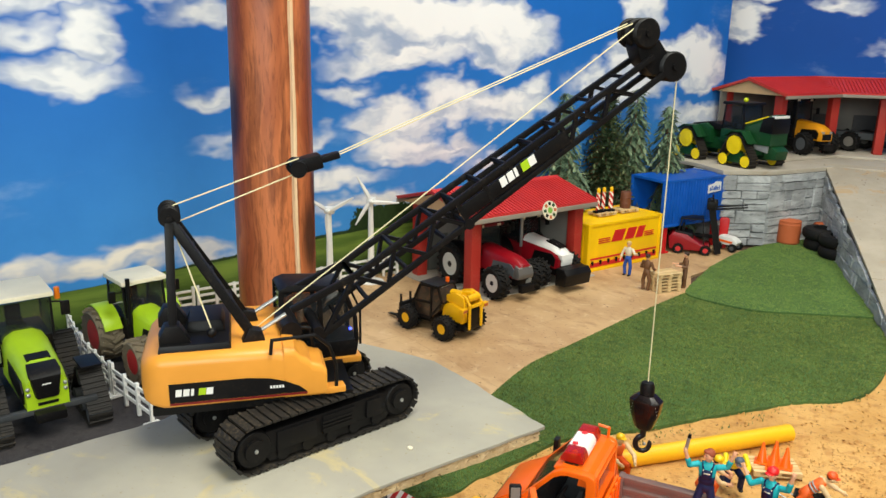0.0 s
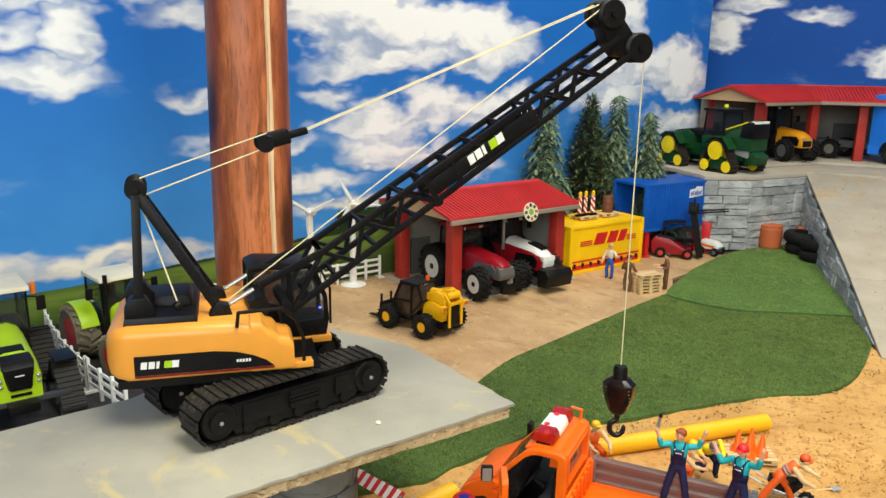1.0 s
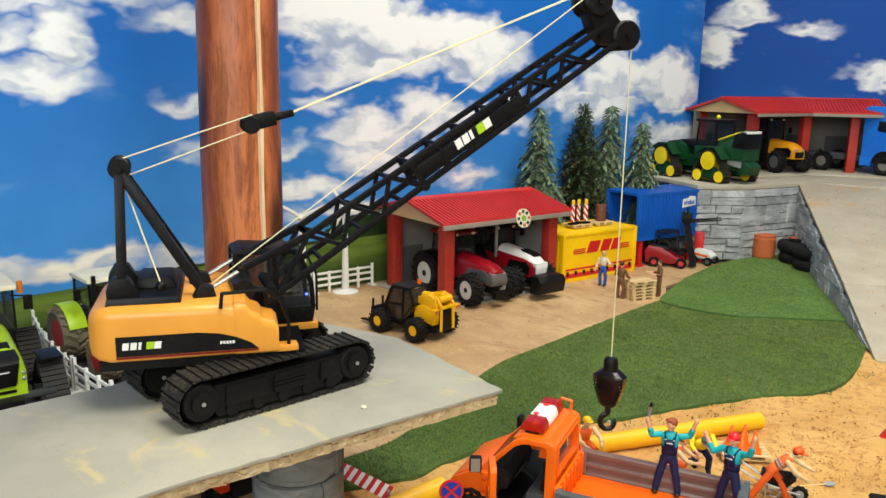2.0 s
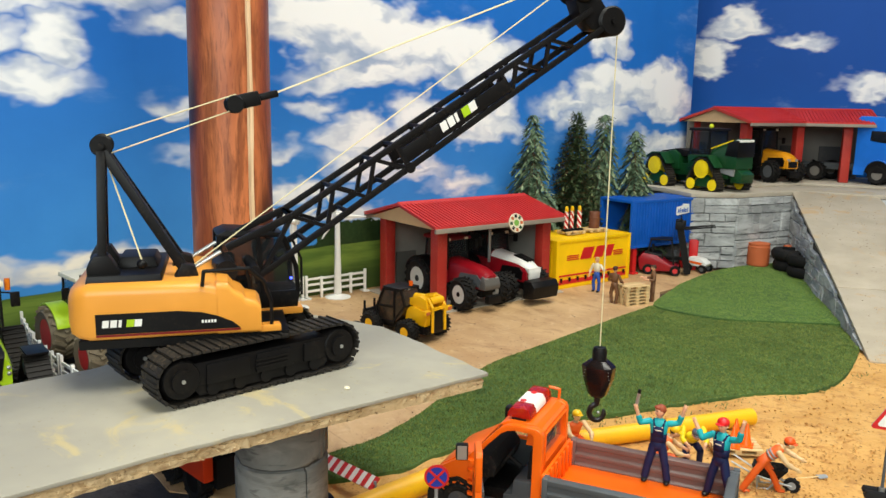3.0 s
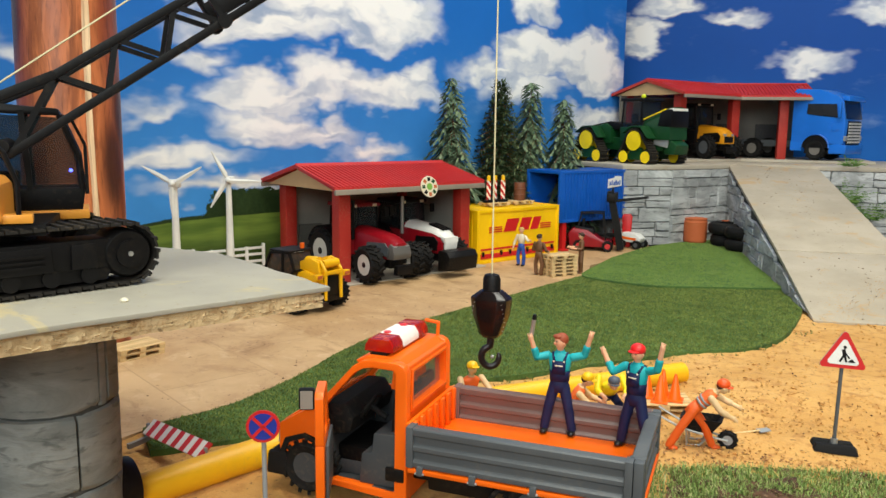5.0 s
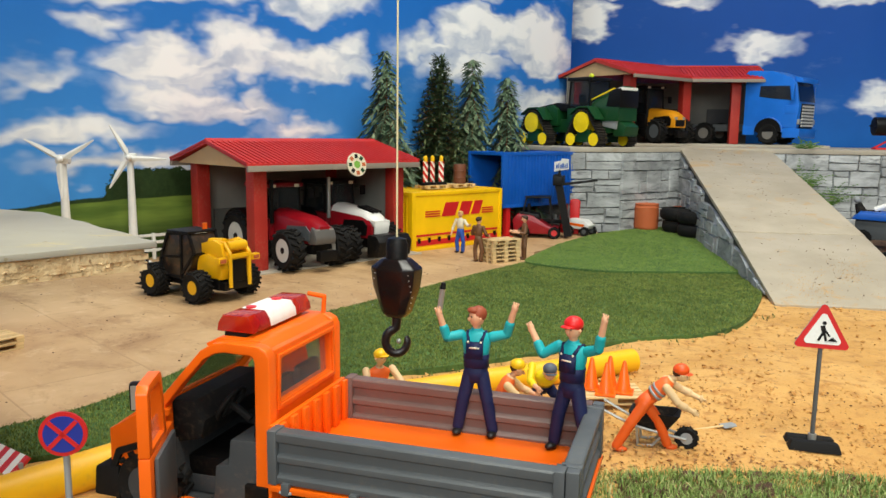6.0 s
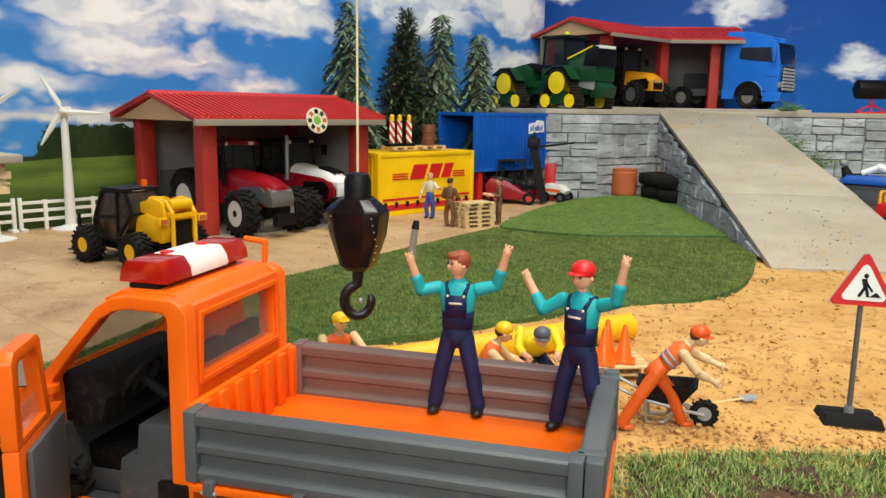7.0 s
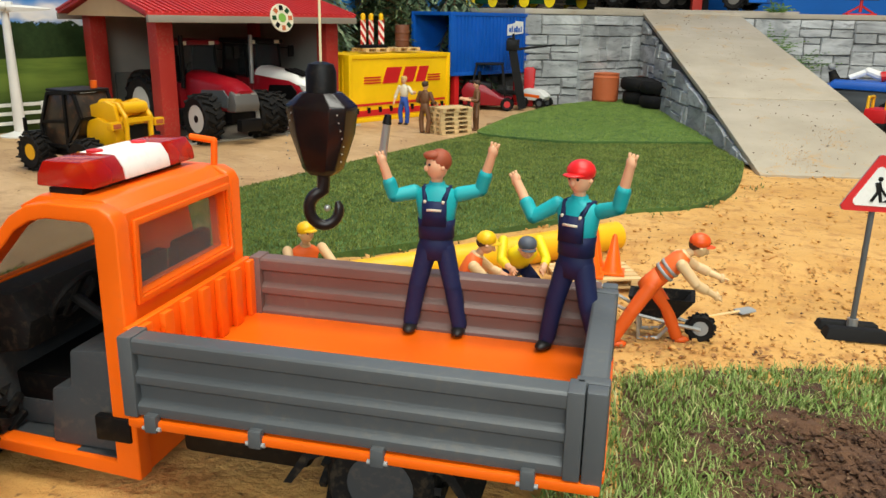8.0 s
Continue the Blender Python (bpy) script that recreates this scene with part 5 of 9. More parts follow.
for k_ in (0.06, 0.135, 0.245, 0.355, 0.415, 0.49, 0.56, 0.64, 0.715, 0.815, 0.915):
    p, q, hw = low(k_), upp(max(k_, 0.135)), half(k_)
    part("tie_bar", Shape().bar((p.x, CY - hw, p.z), (p.x, CY + hw, p.z), 0.0042, 0.0042, UP), M_BLACK, boom)
    part("tie_bar", Shape().bar((q.x, CY - hw, q.z), (q.x, CY + hw, q.z), 0.0042, 0.0042, UP), M_BLACK, boom)
head = part("boom_head", Shape().prism([(0.415, 0.646), (0.433, 0.630), (0.453, 0.630), (0.465, 0.642), (0.455, 0.656), (0.429, 0.686), (0.413, 0.690), (0.406, 0.667)], CY - 0.014, CY + 0.014, UP), M_BLACK, boom, "solid boom head", bevel=0.003)
for (x, z, r) in ((0.459, 0.642, 0.0190), (0.416, 0.682, 0.0185)):
    for y in (-0.018, 0.0, 0.018):
        part("pulley", Shape().lathe([(r * 0.9, -0.0035), (r, -0.002), (r * 0.8, 0), (r, 0.002), (r * 0.9, 0.0035)], 26, UP @ Matrix.Translation((x, CY + y, z)) @ Matrix.Rotation(radians(90), 4, "X")), M_BLACK, head)
    part("axle", Shape().rod((x, CY - 0.025, z), (x, CY + 0.025, z), 0.004, n=10, m=UP), M_BLACK, head)
# bridle and ropes
BR = Vector((0.002, CY, 0.533))
br = part("bridle", Shape().box(-0.022, 0.012, -0.012, 0.012, -0.007, 0.009, UP @ Matrix.Translation(BR) @ pose(0, 0, 0, 0, -14, 0)).box(0.010, 0.034, -0.006, 0.006, -0.003, 0.005, UP @ Matrix.Translation(BR) @ pose(0, 0, 0, 0, -14, 0)), M_BLACK, crane, "black bridle block in the ropes", bevel=0.002)
for y in (-0.014, 0.014):
    part("pulley", Shape().lathe([(0.009, -0.002), (0.010, 0), (0.009, 0.002)], 18, UP @ Matrix.Translation((BR.x - 0.016, CY + y, BR.z - 0.004)) @ Matrix.Rotation(radians(90), 4, "X")), M_BLACK, br)
for y, z0, z1 in ((-0.006, 0.494, 0.540), (-0.004, 0.474, 0.524)):
    part("rope", Shape().rod((MT[0] + 0.004, CY + y, z0), (BR.x - 0.014, CY + y, z1), 0.0008, n=5, m=UP), M_ROPE, crane)
for y in (-0.006, 0.006):
    part("rope", Shape().rod((BR.x + 0.032, CY + y, BR.z + 0.010), (0.403, CY + y, 0.693), 0.0008, n=5, m=UP), M_ROPE, crane)
part("rope", Shape().rod((-0.066, CY - 0.012, 0.350), (0.403, CY - 0.012, 0.688), 0.0008, n=5, m=UP), M_ROPE, crane)
# hook block on its rope, in line with the jib pulley
HX = UP @ Vector((0.479, CY, 0))
HZ = 0.157
hook = part("hook_block", Shape().loft([[(a * sx, b * sy, z) for a, b in ((-1, -0.6), (-0.6, -1), (0.6, -1), (1, -0.6), (1, 0.6), (0.6, 1), (-0.6, 1), (-1, 0.6))] for sx, sy, z in ((0.0085, 0.0080, -0.0300), (0.0125, 0.0105, -0.0260), (0.0205, 0.0135, -0.0020), (0.0225, 0.0140, 0.0130), (0.0225, 0.0140, 0.0165), (0.0120, 0.0105, 0.0250))], Matrix.Translation((HX.x, HX.y, HZ)) @ Matrix.Rotation(radians(-8), 4, "Z")), plastic("dark_brown_black", (26, 18, 17), 0.24, 0.03), crane, "dark glossy hook block", bevel=0.0008)
part("hook_neck", Shape().loft([[(r * math.cos(g), r * 0.8 * math.sin(g), z) for g in [2 * math.pi * i / 14 for i in range(14)]] for r, z in ((0.0105, 0.022), (0.0105, 0.038), (0.0085, 0.043), (0.003, 0.0445))], Matrix.Translation((HX.x, HX.y, HZ))), M_BLACK, hook)
line_ = [(0.0, -0.026), (0.0, -0.034), (-0.0006, -0.041)] + [(0.0102 * math.cos(radians(a)), -0.0540 + 0.0118 * math.sin(radians(a))) for a in range(115, 391, 15)]
rings = []
for i, (x, z) in enumerate(line_):
    (xa, za), (xb, zb) = line_[max(0, i - 1)], line_[min(len(line_) - 1, i + 1)]
    d_ = Vector((xb - xa, 0, zb - za)).normalized()
    n_ = Vector((d_.z, 0, -d_.x))
    r_ = 0.0046 - 0.0012 * i / len(line_) if i < len(line_) - 2 else 0.0030 - 0.0014 * (i - len(line_) + 2)
    rings.append([Vector((x, 0, z)) + n_ * (r_ * math.cos(g)) + Vector((0, r_ * 0.85 * math.sin(g), 0)) for g in [2 * math.pi * q / 10 for q in range(10)]])
hk = Shape().loft(rings, Matrix.Translation((HX.x, HX.y, HZ)) @ Matrix.Rotation(radians(20), 4, "Z"))
part("hook", hk, plastic("dark_hook", (30, 20, 19), 0.3, 0.05), hook)
part("screw", Shape().ball((HX.x + 0.003, HX.y - 0.002, HZ - 0.053), 0.0024), M_SILVER, hook)
for i in range(7):
    for sx in (-1, 1):
        part("rivet", Shape().ball((HX.x + sx * (0.0205 - abs(i - 4) * 0.0010), HX.y - 0.0140 - 0.001 * sx, HZ + 0.012 - i * 0.005), 0.0006, 6, 4), M_SILVER, hook)
part("hoist_rope", Shape().rod((HX.x, HX.y, HZ + 0.040), (HX.x, HX.y, 0.644), 0.0009, n=6), M_ROPE, crane)


# ---- orange tipper truck with its bed ----
truck = thing("tipper_truck", "orange toy tipper with grey bed sides and an open door", "truck")
BX0, BX1, BY0, BY1, BZ0, BZ1 = -0.195, 0.0105, 0.8735, 1.0045, 0.0575, 0.0915
bed = part("bed_floor", Shape().box(BX0 - 0.002, BX1, BY0 + 0.002, BY1 - 0.002, 0.052, BZ0), M_ORANGE, truck, "orange bed floor", bevel=0.001)


def bed_side(name, m, ln, mat, label):
    half_ = [(-0.0030, 0.0), (-0.0034, 0.0048), (0.0, 0.0072), (0.0, 0.0138), (-0.0030, 0.0158), (-0.0030, 0.0196), (0.0, 0.0220), (0.0, 0.0286), (-0.0034, 0.0306), (-0.0036, 0.0362), (-0.0024, 0.0374)]
    ring = half_ + [(0.005 - y, z) for y, z in reversed(half_)]
    s = Shape().loft([[(x, y, z) for y, z in ring] for x in (0.003, ln - 0.003)])
    ob = part(name, s, mat, truck, label, bevel=0.0005)
    ob.matrix_local = m
    for x in (0.0, ln - 0.007):
        part("end_post", Shape().box(x, x + 0.007, -0.0043, 0.0094, -0.001, 0.0382), mat, ob, bevel=0.001)
    return ob


side_f = bed_side("bed_side", Matrix.Translation((BX0, BY0, 0.0545)), BX1 - BX0, M_GREY, "grey ribbed drop side")
bed_side("bed_side", Matrix.Translation((BX0, BY1 - 0.005, 0.0545)), BX1 - BX0, M_BEDBROWN, "brownish grey ribbed drop side")
bed_side("tailgate", Matrix.Translation((BX1 + 0.005, BY0 + 0.006, 0.0545)) @ Matrix.Rotation(radians(90), 4, "Z"), BY1 - BY0 - 0.012, M_GREY, "grey tailgate")
for x in (-0.1805, -0.1295, -0.0735, -0.010):
    part("hinge", Shape().box(x - 0.0030, x + 0.0030, BY0 - 0.0066, BY0 - 0.0020, 0.0480, 0.0566), M_GREY, truck, bevel=0.0008)
    part("hinge_pin", Shape().rod((x - 0.0045, BY0 - 0.0052, 0.0498), (x + 0.0045, BY0 - 0.0052, 0.0498), 0.0011, n=8), M_GREYL, truck)
part("bed_rail", Shape().box(-0.193, BX1 + 0.0085, BY0 - 0.0048, BY0 + 0.004, 0.0486, 0.0530), M_ORANGE, truck, "orange rail under the drop side", bevel=0.0012)
part("bed_rail", Shape().box(BX1 + 0.001, BX1 + 0.0098, BY0 + 0.0045, BY1 - 0.003, 0.0486, 0.0530), M_ORANGE, truck, bevel=0.0012)
for x in (-0.186, -0.004):
    part("catch", Shape().box(x, x + 0.008, BY0 - 0.0030, BY0 - 0.0008, 0.0850, 0.0872), M_SILVER, truck)
for y in (BY0 - 0.0035, BY1 - 0.0050):
    part("corner_post", Shape().box(BX1 + 0.0005, BX1 + 0.0088, y, y + 0.0085, 0.0500, 0.0930), M_GREY, truck, bevel=0.001)
hb = part("headboard", Shape().box(BX0 - 0.004, BX0, BY0 + 0.006, BY1 - 0.006, 0.0575, 0.092), M_ORANGE, truck, "orange ribbed headboard", bevel=0.0008)
for i in range(7):
    y = BY0 + 0.014 + i * 0.0175
    part("rib", Shape().box(BX0, BX0 + 0.0035, y - 0.003, y + 0.005, 0.0575, 0.0915), M_ORANGE, hb, bevel=0.001)
part("chassis", Shape().box(-0.30, 0.012, 0.905, 0.978, 0.026, 0.0485), M_BLACK, truck, bevel=0.002)
part("tank", Shape().box(-0.185, -0.118, 0.898, 0.925, 0.020, 0.048), M_BLACK, truck, bevel=0.004)
part("mudguard", Shape().prism([(-0.122, 0.026), (-0.112, 0.042), (-0.098, 0.0485), (-0.056, 0.0485), (-0.042, 0.042), (-0.032, 0.026), (-0.036, 0.026), (-0.046, 0.040), (-0.058, 0.0455), (-0.096, 0.0455), (-0.108, 0.040), (-0.118, 0.026)], 0.878, 0.906), M_MATT, truck)
for x in (-0.077, -0.308):
    for y in (0.892, 0.988):
        wheel(truck, Matrix.Translation((x, y, 0.0285)), 0.0285, 0.024, M_MATT, M_SEAT, 16)

# cab shell: side frames, roof, rear wall and nose, open on the near side
CX0, CX1, CYN, CYF = -0.335, -0.2005, 0.884, 1.000


def frame_ring(outer, inner, y0, y1):
    """A flat frame between two outlines of equal count, drawn out along y."""
    n = len(outer)
    v = [(x, y0, z) for x, z in outer] + [(x, y0, z) for x, z in inner] + [(x, y1, z) for x, z in outer] + [(x, y1, z) for x, z in inner]
    f = []
    for i in range(n):
        j = (i + 1) % n
        f += [(i, j, n + j, n + i), (2 * n + i, 3 * n + i, 3 * n + j, 2 * n + j), (i, 2 * n + i, 2 * n + j, j), (n + i, n + j, 3 * n + j, 3 * n + i)]
    return Shape().add(v, f)


SIDE_O = [(-0.3400, 0.018), (-0.2005, 0.009), (-0.2005, 0.1385), (-0.2030, 0.1435), (-0.209, 0.1465), (-0.236, 0.1470), (-0.247, 0.1450), (-0.257, 0.1390), (-0.276, 0.1180), (-0.296, 0.0960), (-0.3400, 0.070)]
SIDE_I = [(-0.2880, 0.021), (-0.2135, 0.018), (-0.2125, 0.134), (-0.2135, 0.1375), (-0.216, 0.1390), (-0.237, 0.1395), (-0.246, 0.1375), (-0.2545, 0.1325), (-0.2725, 0.1130), (-0.289, 0.0935), (-0.2885, 0.085)]
for y0 in (CYN, CYF - 0.010):
    part("cab_side", frame_ring(SIDE_O, SIDE_I, y0, y0 + 0.010), M_ORANGE, truck, "orange cab side frame", bevel=0.0036, seg=3)
part("roof", Shape().prism([(-0.2025, 0.139), (-0.213, 0.1478), (-0.247, 0.1478), (-0.259, 0.1418), (-0.252, 0.137), (-0.212, 0.140)], CYN + 0.0095, CYF - 0.0095), M_ORANGE, truck, bevel=0.0015)
RW_O = [(CYN + 0.0095, 0.030), (CYF - 0.0095, 0.030), (CYF - 0.0095, 0.1425), (CYN + 0.0095, 0.1425)]
RW_I = [(CYN + 0.0150, 0.1015), (CYF - 0.0150, 0.1015), (CYF - 0.0170, 0.1345), (CYN + 0.0170, 0.1345)]
SW = Matrix(((0, 1, 0, 0), (1, 0, 0, 0), (0, 0, 1, 0), (0, 0, 0, 1)))
q = frame_ring(RW_O, RW_I, -0.2120, -0.2015)
part("rear_panel", Shape().box(-0.2125, -0.2020, CYN + 0.0095, CYF - 0.0095, 0.0095, 0.0298), M_ORANGE, truck)
part("rear_wall", Shape().add(q.v, q.f, SW), M_ORANGE, truck, "orange rear wall round the window", bevel=0.0015)
q = frame_ring([(CYN + 0.0110, 0.0975), (CYF - 0.0110, 0.0975), (CYF - 0.0130, 0.1385), (CYN + 0.0130, 0.1385)], [(CYN + 0.0142, 0.1008), (CYF - 0.0142, 0.1008), (CYF - 0.0162, 0.1352), (CYN + 0.0162, 0.1352)], -0.2016, -0.1995)
part("window_frame", Shape().add(q.v, q.f, SW), M_ORANGE, truck, bevel=0.0008)
part("rear_window", Shape().box(-0.2075, -0.2065, CYN + 0.0152, CYF - 0.0152, 0.1018, 0.1342), M_PANE, truck)
part("windscreen", Shape().prism([(-0.2575, 0.139), (-0.2945, 0.0965), (-0.2930, 0.0955), (-0.2560, 0.138)], CYN + 0.010, CYF - 0.010), M_GLASS, truck)
part("bonnet", Shape().prism([(-0.2955, 0.0968), (-0.322, 0.0830), (-0.340, 0.0708), (-0.3455, 0.0610), (-0.3470, 0.040), (-0.3410, 0.040), (-0.3385, 0.062), (-0.320, 0.0780), (-0.2955, 0.0920)], CYN + 0.0095, CYF - 0.0095), M_ORANGE, truck, bevel=0.0015)
part("grille", Shape().prism([(-0.3490, 0.044), (-0.3475, 0.059), (-0.3450, 0.059), (-0.3462, 0.044)], CYN + 0.03, CYF - 0.03), M_BLACK, truck)
part("bumper", Shape().prism([(-0.354, 0.016), (-0.352, 0.040), (-0.330, 0.042), (-0.330, 0.016)], CYN - 0.004, CYF + 0.004), M_MATT, truck, "black bumper", bevel=0.003)
for y in (CYN + 0.012, CYF - 0.028):
    part("headlight", Shape().prism([(-0.3492, 0.044), (-0.3478, 0.058), (-0.3445, 0.059), (-0.3455, 0.044)], y, y + 0.016), M_SILVER, truck)
part("arch", Shape().prism([(-0.343, 0.030), (-0.332, 0.056), (-0.310, 0.064), (-0.292, 0.058), (-0.284, 0.046), (-0.288, 0.044), (-0.294, 0.054), (-0.310, 0.059), (-0.328, 0.052), (-0.338, 0.030)], CYN - 0.003, CYN + 0.004), M_MATT, truck)
part("front_panel", Shape().prism([(-0.337, 0.058), (-0.292, 0.058), (-0.292, 0.090), (-0.337, 0.069)], CYN + 0.001, CYN + 0.008), M_ORANGE, truck)
part("rear_grab", Shape().box(-0.222, -0.203, CYN - 0.0015, CYN + 0.003, 0.030, 0.043), M_BLACK, truck, bevel=0.001)
# cab inside
part("cab_floor", Shape().box(-0.290, -0.2125, CYN + 0.003, CYF - 0.010, 0.012, 0.019), M_SEAT, truck, "grey moulded cab floor")
part("seat", Shape().prism([(-0.254, 0.0195), (-0.2130, 0.0195), (-0.2130, 0.074), (-0.238, 0.072), (-0.240, 0.052), (-0.251, 0.050)], CYN + 0.006, CYN + 0.060), M_SEAT, truck, "grey stepped seat box", bevel=0.002)
part("seat", Shape().box(-0.245, -0.214, CYN + 0.066, CYF - 0.012, 0.0195, 0.062), M_SEAT, truck, bevel=0.003)
part("seat_back", Shape().prism([(-0.224, 0.062), (-0.214, 0.062), (-0.213, 0.112), (-0.220, 0.112)], CYN + 0.014, CYN + 0.058), M_MATT, truck, bevel=0.002)
part("seat_back", Shape().prism([(-0.224, 0.062), (-0.214, 0.062), (-0.213, 0.112), (-0.220, 0.112)], CYN + 0.068, CYF - 0.014), M_MATT, truck, bevel=0.002)
part("step_box", Shape().box(-0.287, -0.256, CYN + 0.020, CYN + 0.060, 0.0195, 0.034), M_SEAT, truck, bevel=0.002)
part("kick_panel", Shape().prism([(-0.289, 0.0195), (-0.282, 0.0195), (-0.286, 0.066), (-0.291, 0.066)], CYN + 0.004, CYF - 0.0105), M_SEAT, truck, "grey panel ahead of the cab floor")
part("dashboard", Shape().prism([(-0.294, 0.060), (-0.266, 0.066), (-0.262, 0.082), (-0.272, 0.096), (-0.293, 0.095)], CYN + 0.011, CYF - 0.011), M_MATT, truck, "black dashboard", bevel=0.003)
mst = Matrix.Translation((-0.254, CYN + 0.034, 0.089)) @ Matrix.Rotation(radians(-58), 4, "Y")
rim_ = [(0.0145 + 0.0017 * math.cos(2 * math.pi * i / 8), 0.0017 * math.sin(2 * math.pi * i / 8)) for i in range(8)]
sw_ = part("steering_wheel", Shape().lathe(rim_, 28, mst, closed=True), M_MATT, truck, "black steering wheel")
part("spoke", Shape().bar((-0.0135, 0, 0), (0.0135, 0, 0), 0.004, 0.002, mst), M_MATT, sw_, bevel=0.0005)
part("column", Shape().rod((0, 0, -0.001), (0, 0, -0.020), 0.003, n=10, m=mst), M_MATT, sw_)
part("visor", Shape().box(-0.232, -0.218, CYN + 0.034, CYN + 0.092, 0.109, 0.131, None, 0.002), M_ORANGE, truck, "orange shape behind the rear window")
# light bar
lb = part("light_bar_base", Shape().box(-0.246, -0.228, 0.900, 0.984, 0.1475, 0.1505), M_BLACK, truck)
for y0, y1, mt, nm in ((0.8995, 0.9245, M_LENSR, "red_lens"), (0.9250, 0.9645, M_WHITE, "white_panel"), (0.9650, 0.9890, M_LENSR, "red_lens")):
    part(nm, Shape().prism([(-0.2525, 0.1507), (-0.2215, 0.1507), (-0.2225, 0.1570), (-0.2265, 0.1632), (-0.2475, 0.1632), (-0.2515, 0.1570)], y0, y1), mt, lb, bevel=0.0012)
for y in (0.906, 0.916):
    part("bulb", Shape().ball((-0.237, y, 0.1570), 0.0042, 8, 6), plastic("amber_bulb", (240, 130, 20), 0.3, 0), lb)
for x, y in ((-0.241, 0.9285), (-0.238, 0.9610)):
    part("red_spot", Shape().rod((x, y, 0.1630), (x, y, 0.1641), 0.0040, n=12), M_INK, lb)
part("roof_bracket", Shape().tube([(-0.214, 0.996, 0.146), (-0.213, 0.996, 0.1605), (-0.228, 0.996, 0.1620)], 0.0020, 8), M_ORANGE, truck)
# open near door, swung forward on its front hinge
DM = Matrix.Translation((-0.2860, CYN - 0.001, 0)) @ Matrix.Rotation(radians(-65), 4, "Z")
door = part("door_panel", Shape().prism([(0.0, 0.021), (0.070, 0.020), (0.070, 0.083), (0.0, 0.083)], -0.004, 0.004), M_ORANGE, truck, "orange open cab door", bevel=0.0012)
door.matrix_local = DM
part("window_frame", frame_ring([(0.020, 0.0832), (0.070, 0.0832), (0.070, 0.127), (0.066, 0.132), (0.034, 0.132), (0.029, 0.129)], [(0.028, 0.0870), (0.062, 0.0870), (0.062, 0.122), (0.060, 0.125), (0.038, 0.125), (0.036, 0.123)], -0.004, 0.004), M_ORANGE, door, bevel=0.0012)
part("door_lining", Shape().box(0.008, 0.062, 0.0042, 0.0075, 0.028, 0.080), M_GREY, door, "grey inner lining", bevel=0.002)
part("door_glass", Shape().box(0.0285, 0.0615, -0.0006, 0.0006, 0.0872, 0.100), M_PANE, door)
for z in (0.045, 0.060, 0.075, 0.088):
    part("door_hinge", Shape().rod((-0.002, -0.004, z), (-0.002, -0.004, z + 0.004), 0.0065, n=14), M_ORANGE, door)
far_door = part("far_door", Shape().box(-0.2875, -0.2140, CYF - 0.0085, CYF - 0.0035, 0.0200, 0.0860), M_ORANGE, truck, "closed orange far door", bevel=0.001)
part("door_lining", Shape().box(-0.284, -0.217, CYF - 0.0115, CYF - 0.0088, 0.0240, 0.0820), M_SEAT, far_door, "grey inner lining", bevel=0.001)
part("door_glass", Shape().prism([(-0.286, 0.0863), (-0.2135, 0.0863), (-0.2135, 0.1365), (-0.246, 0.1365), (-0.272, 0.1120)], CYF - 0.0064, CYF - 0.0056), M_PANE, far_door)
mir = part("mirror", Shape().box(-0.004, 0.004, -0.026, -0.010, 0.092, 0.114), M_BLACK, door, "black wing mirror", bevel=0.003)
part("mirror_glass", Shape().box(0.0042, 0.0050, -0.024, -0.012, 0.094, 0.112), M_SILVER, mir)
part("mirror", Shape().box(-0.294, -0.286, CYF + 0.006, CYF + 0.020, 0.096, 0.118), M_BLACK, truck, "black wing mirror", bevel=0.003)
part("mirror_arm", Shape().bar((-0.29, CYF - 0.002, 0.100), (-0.29, CYF + 0.010, 0.104), 0.003), M_BLACK, truck)


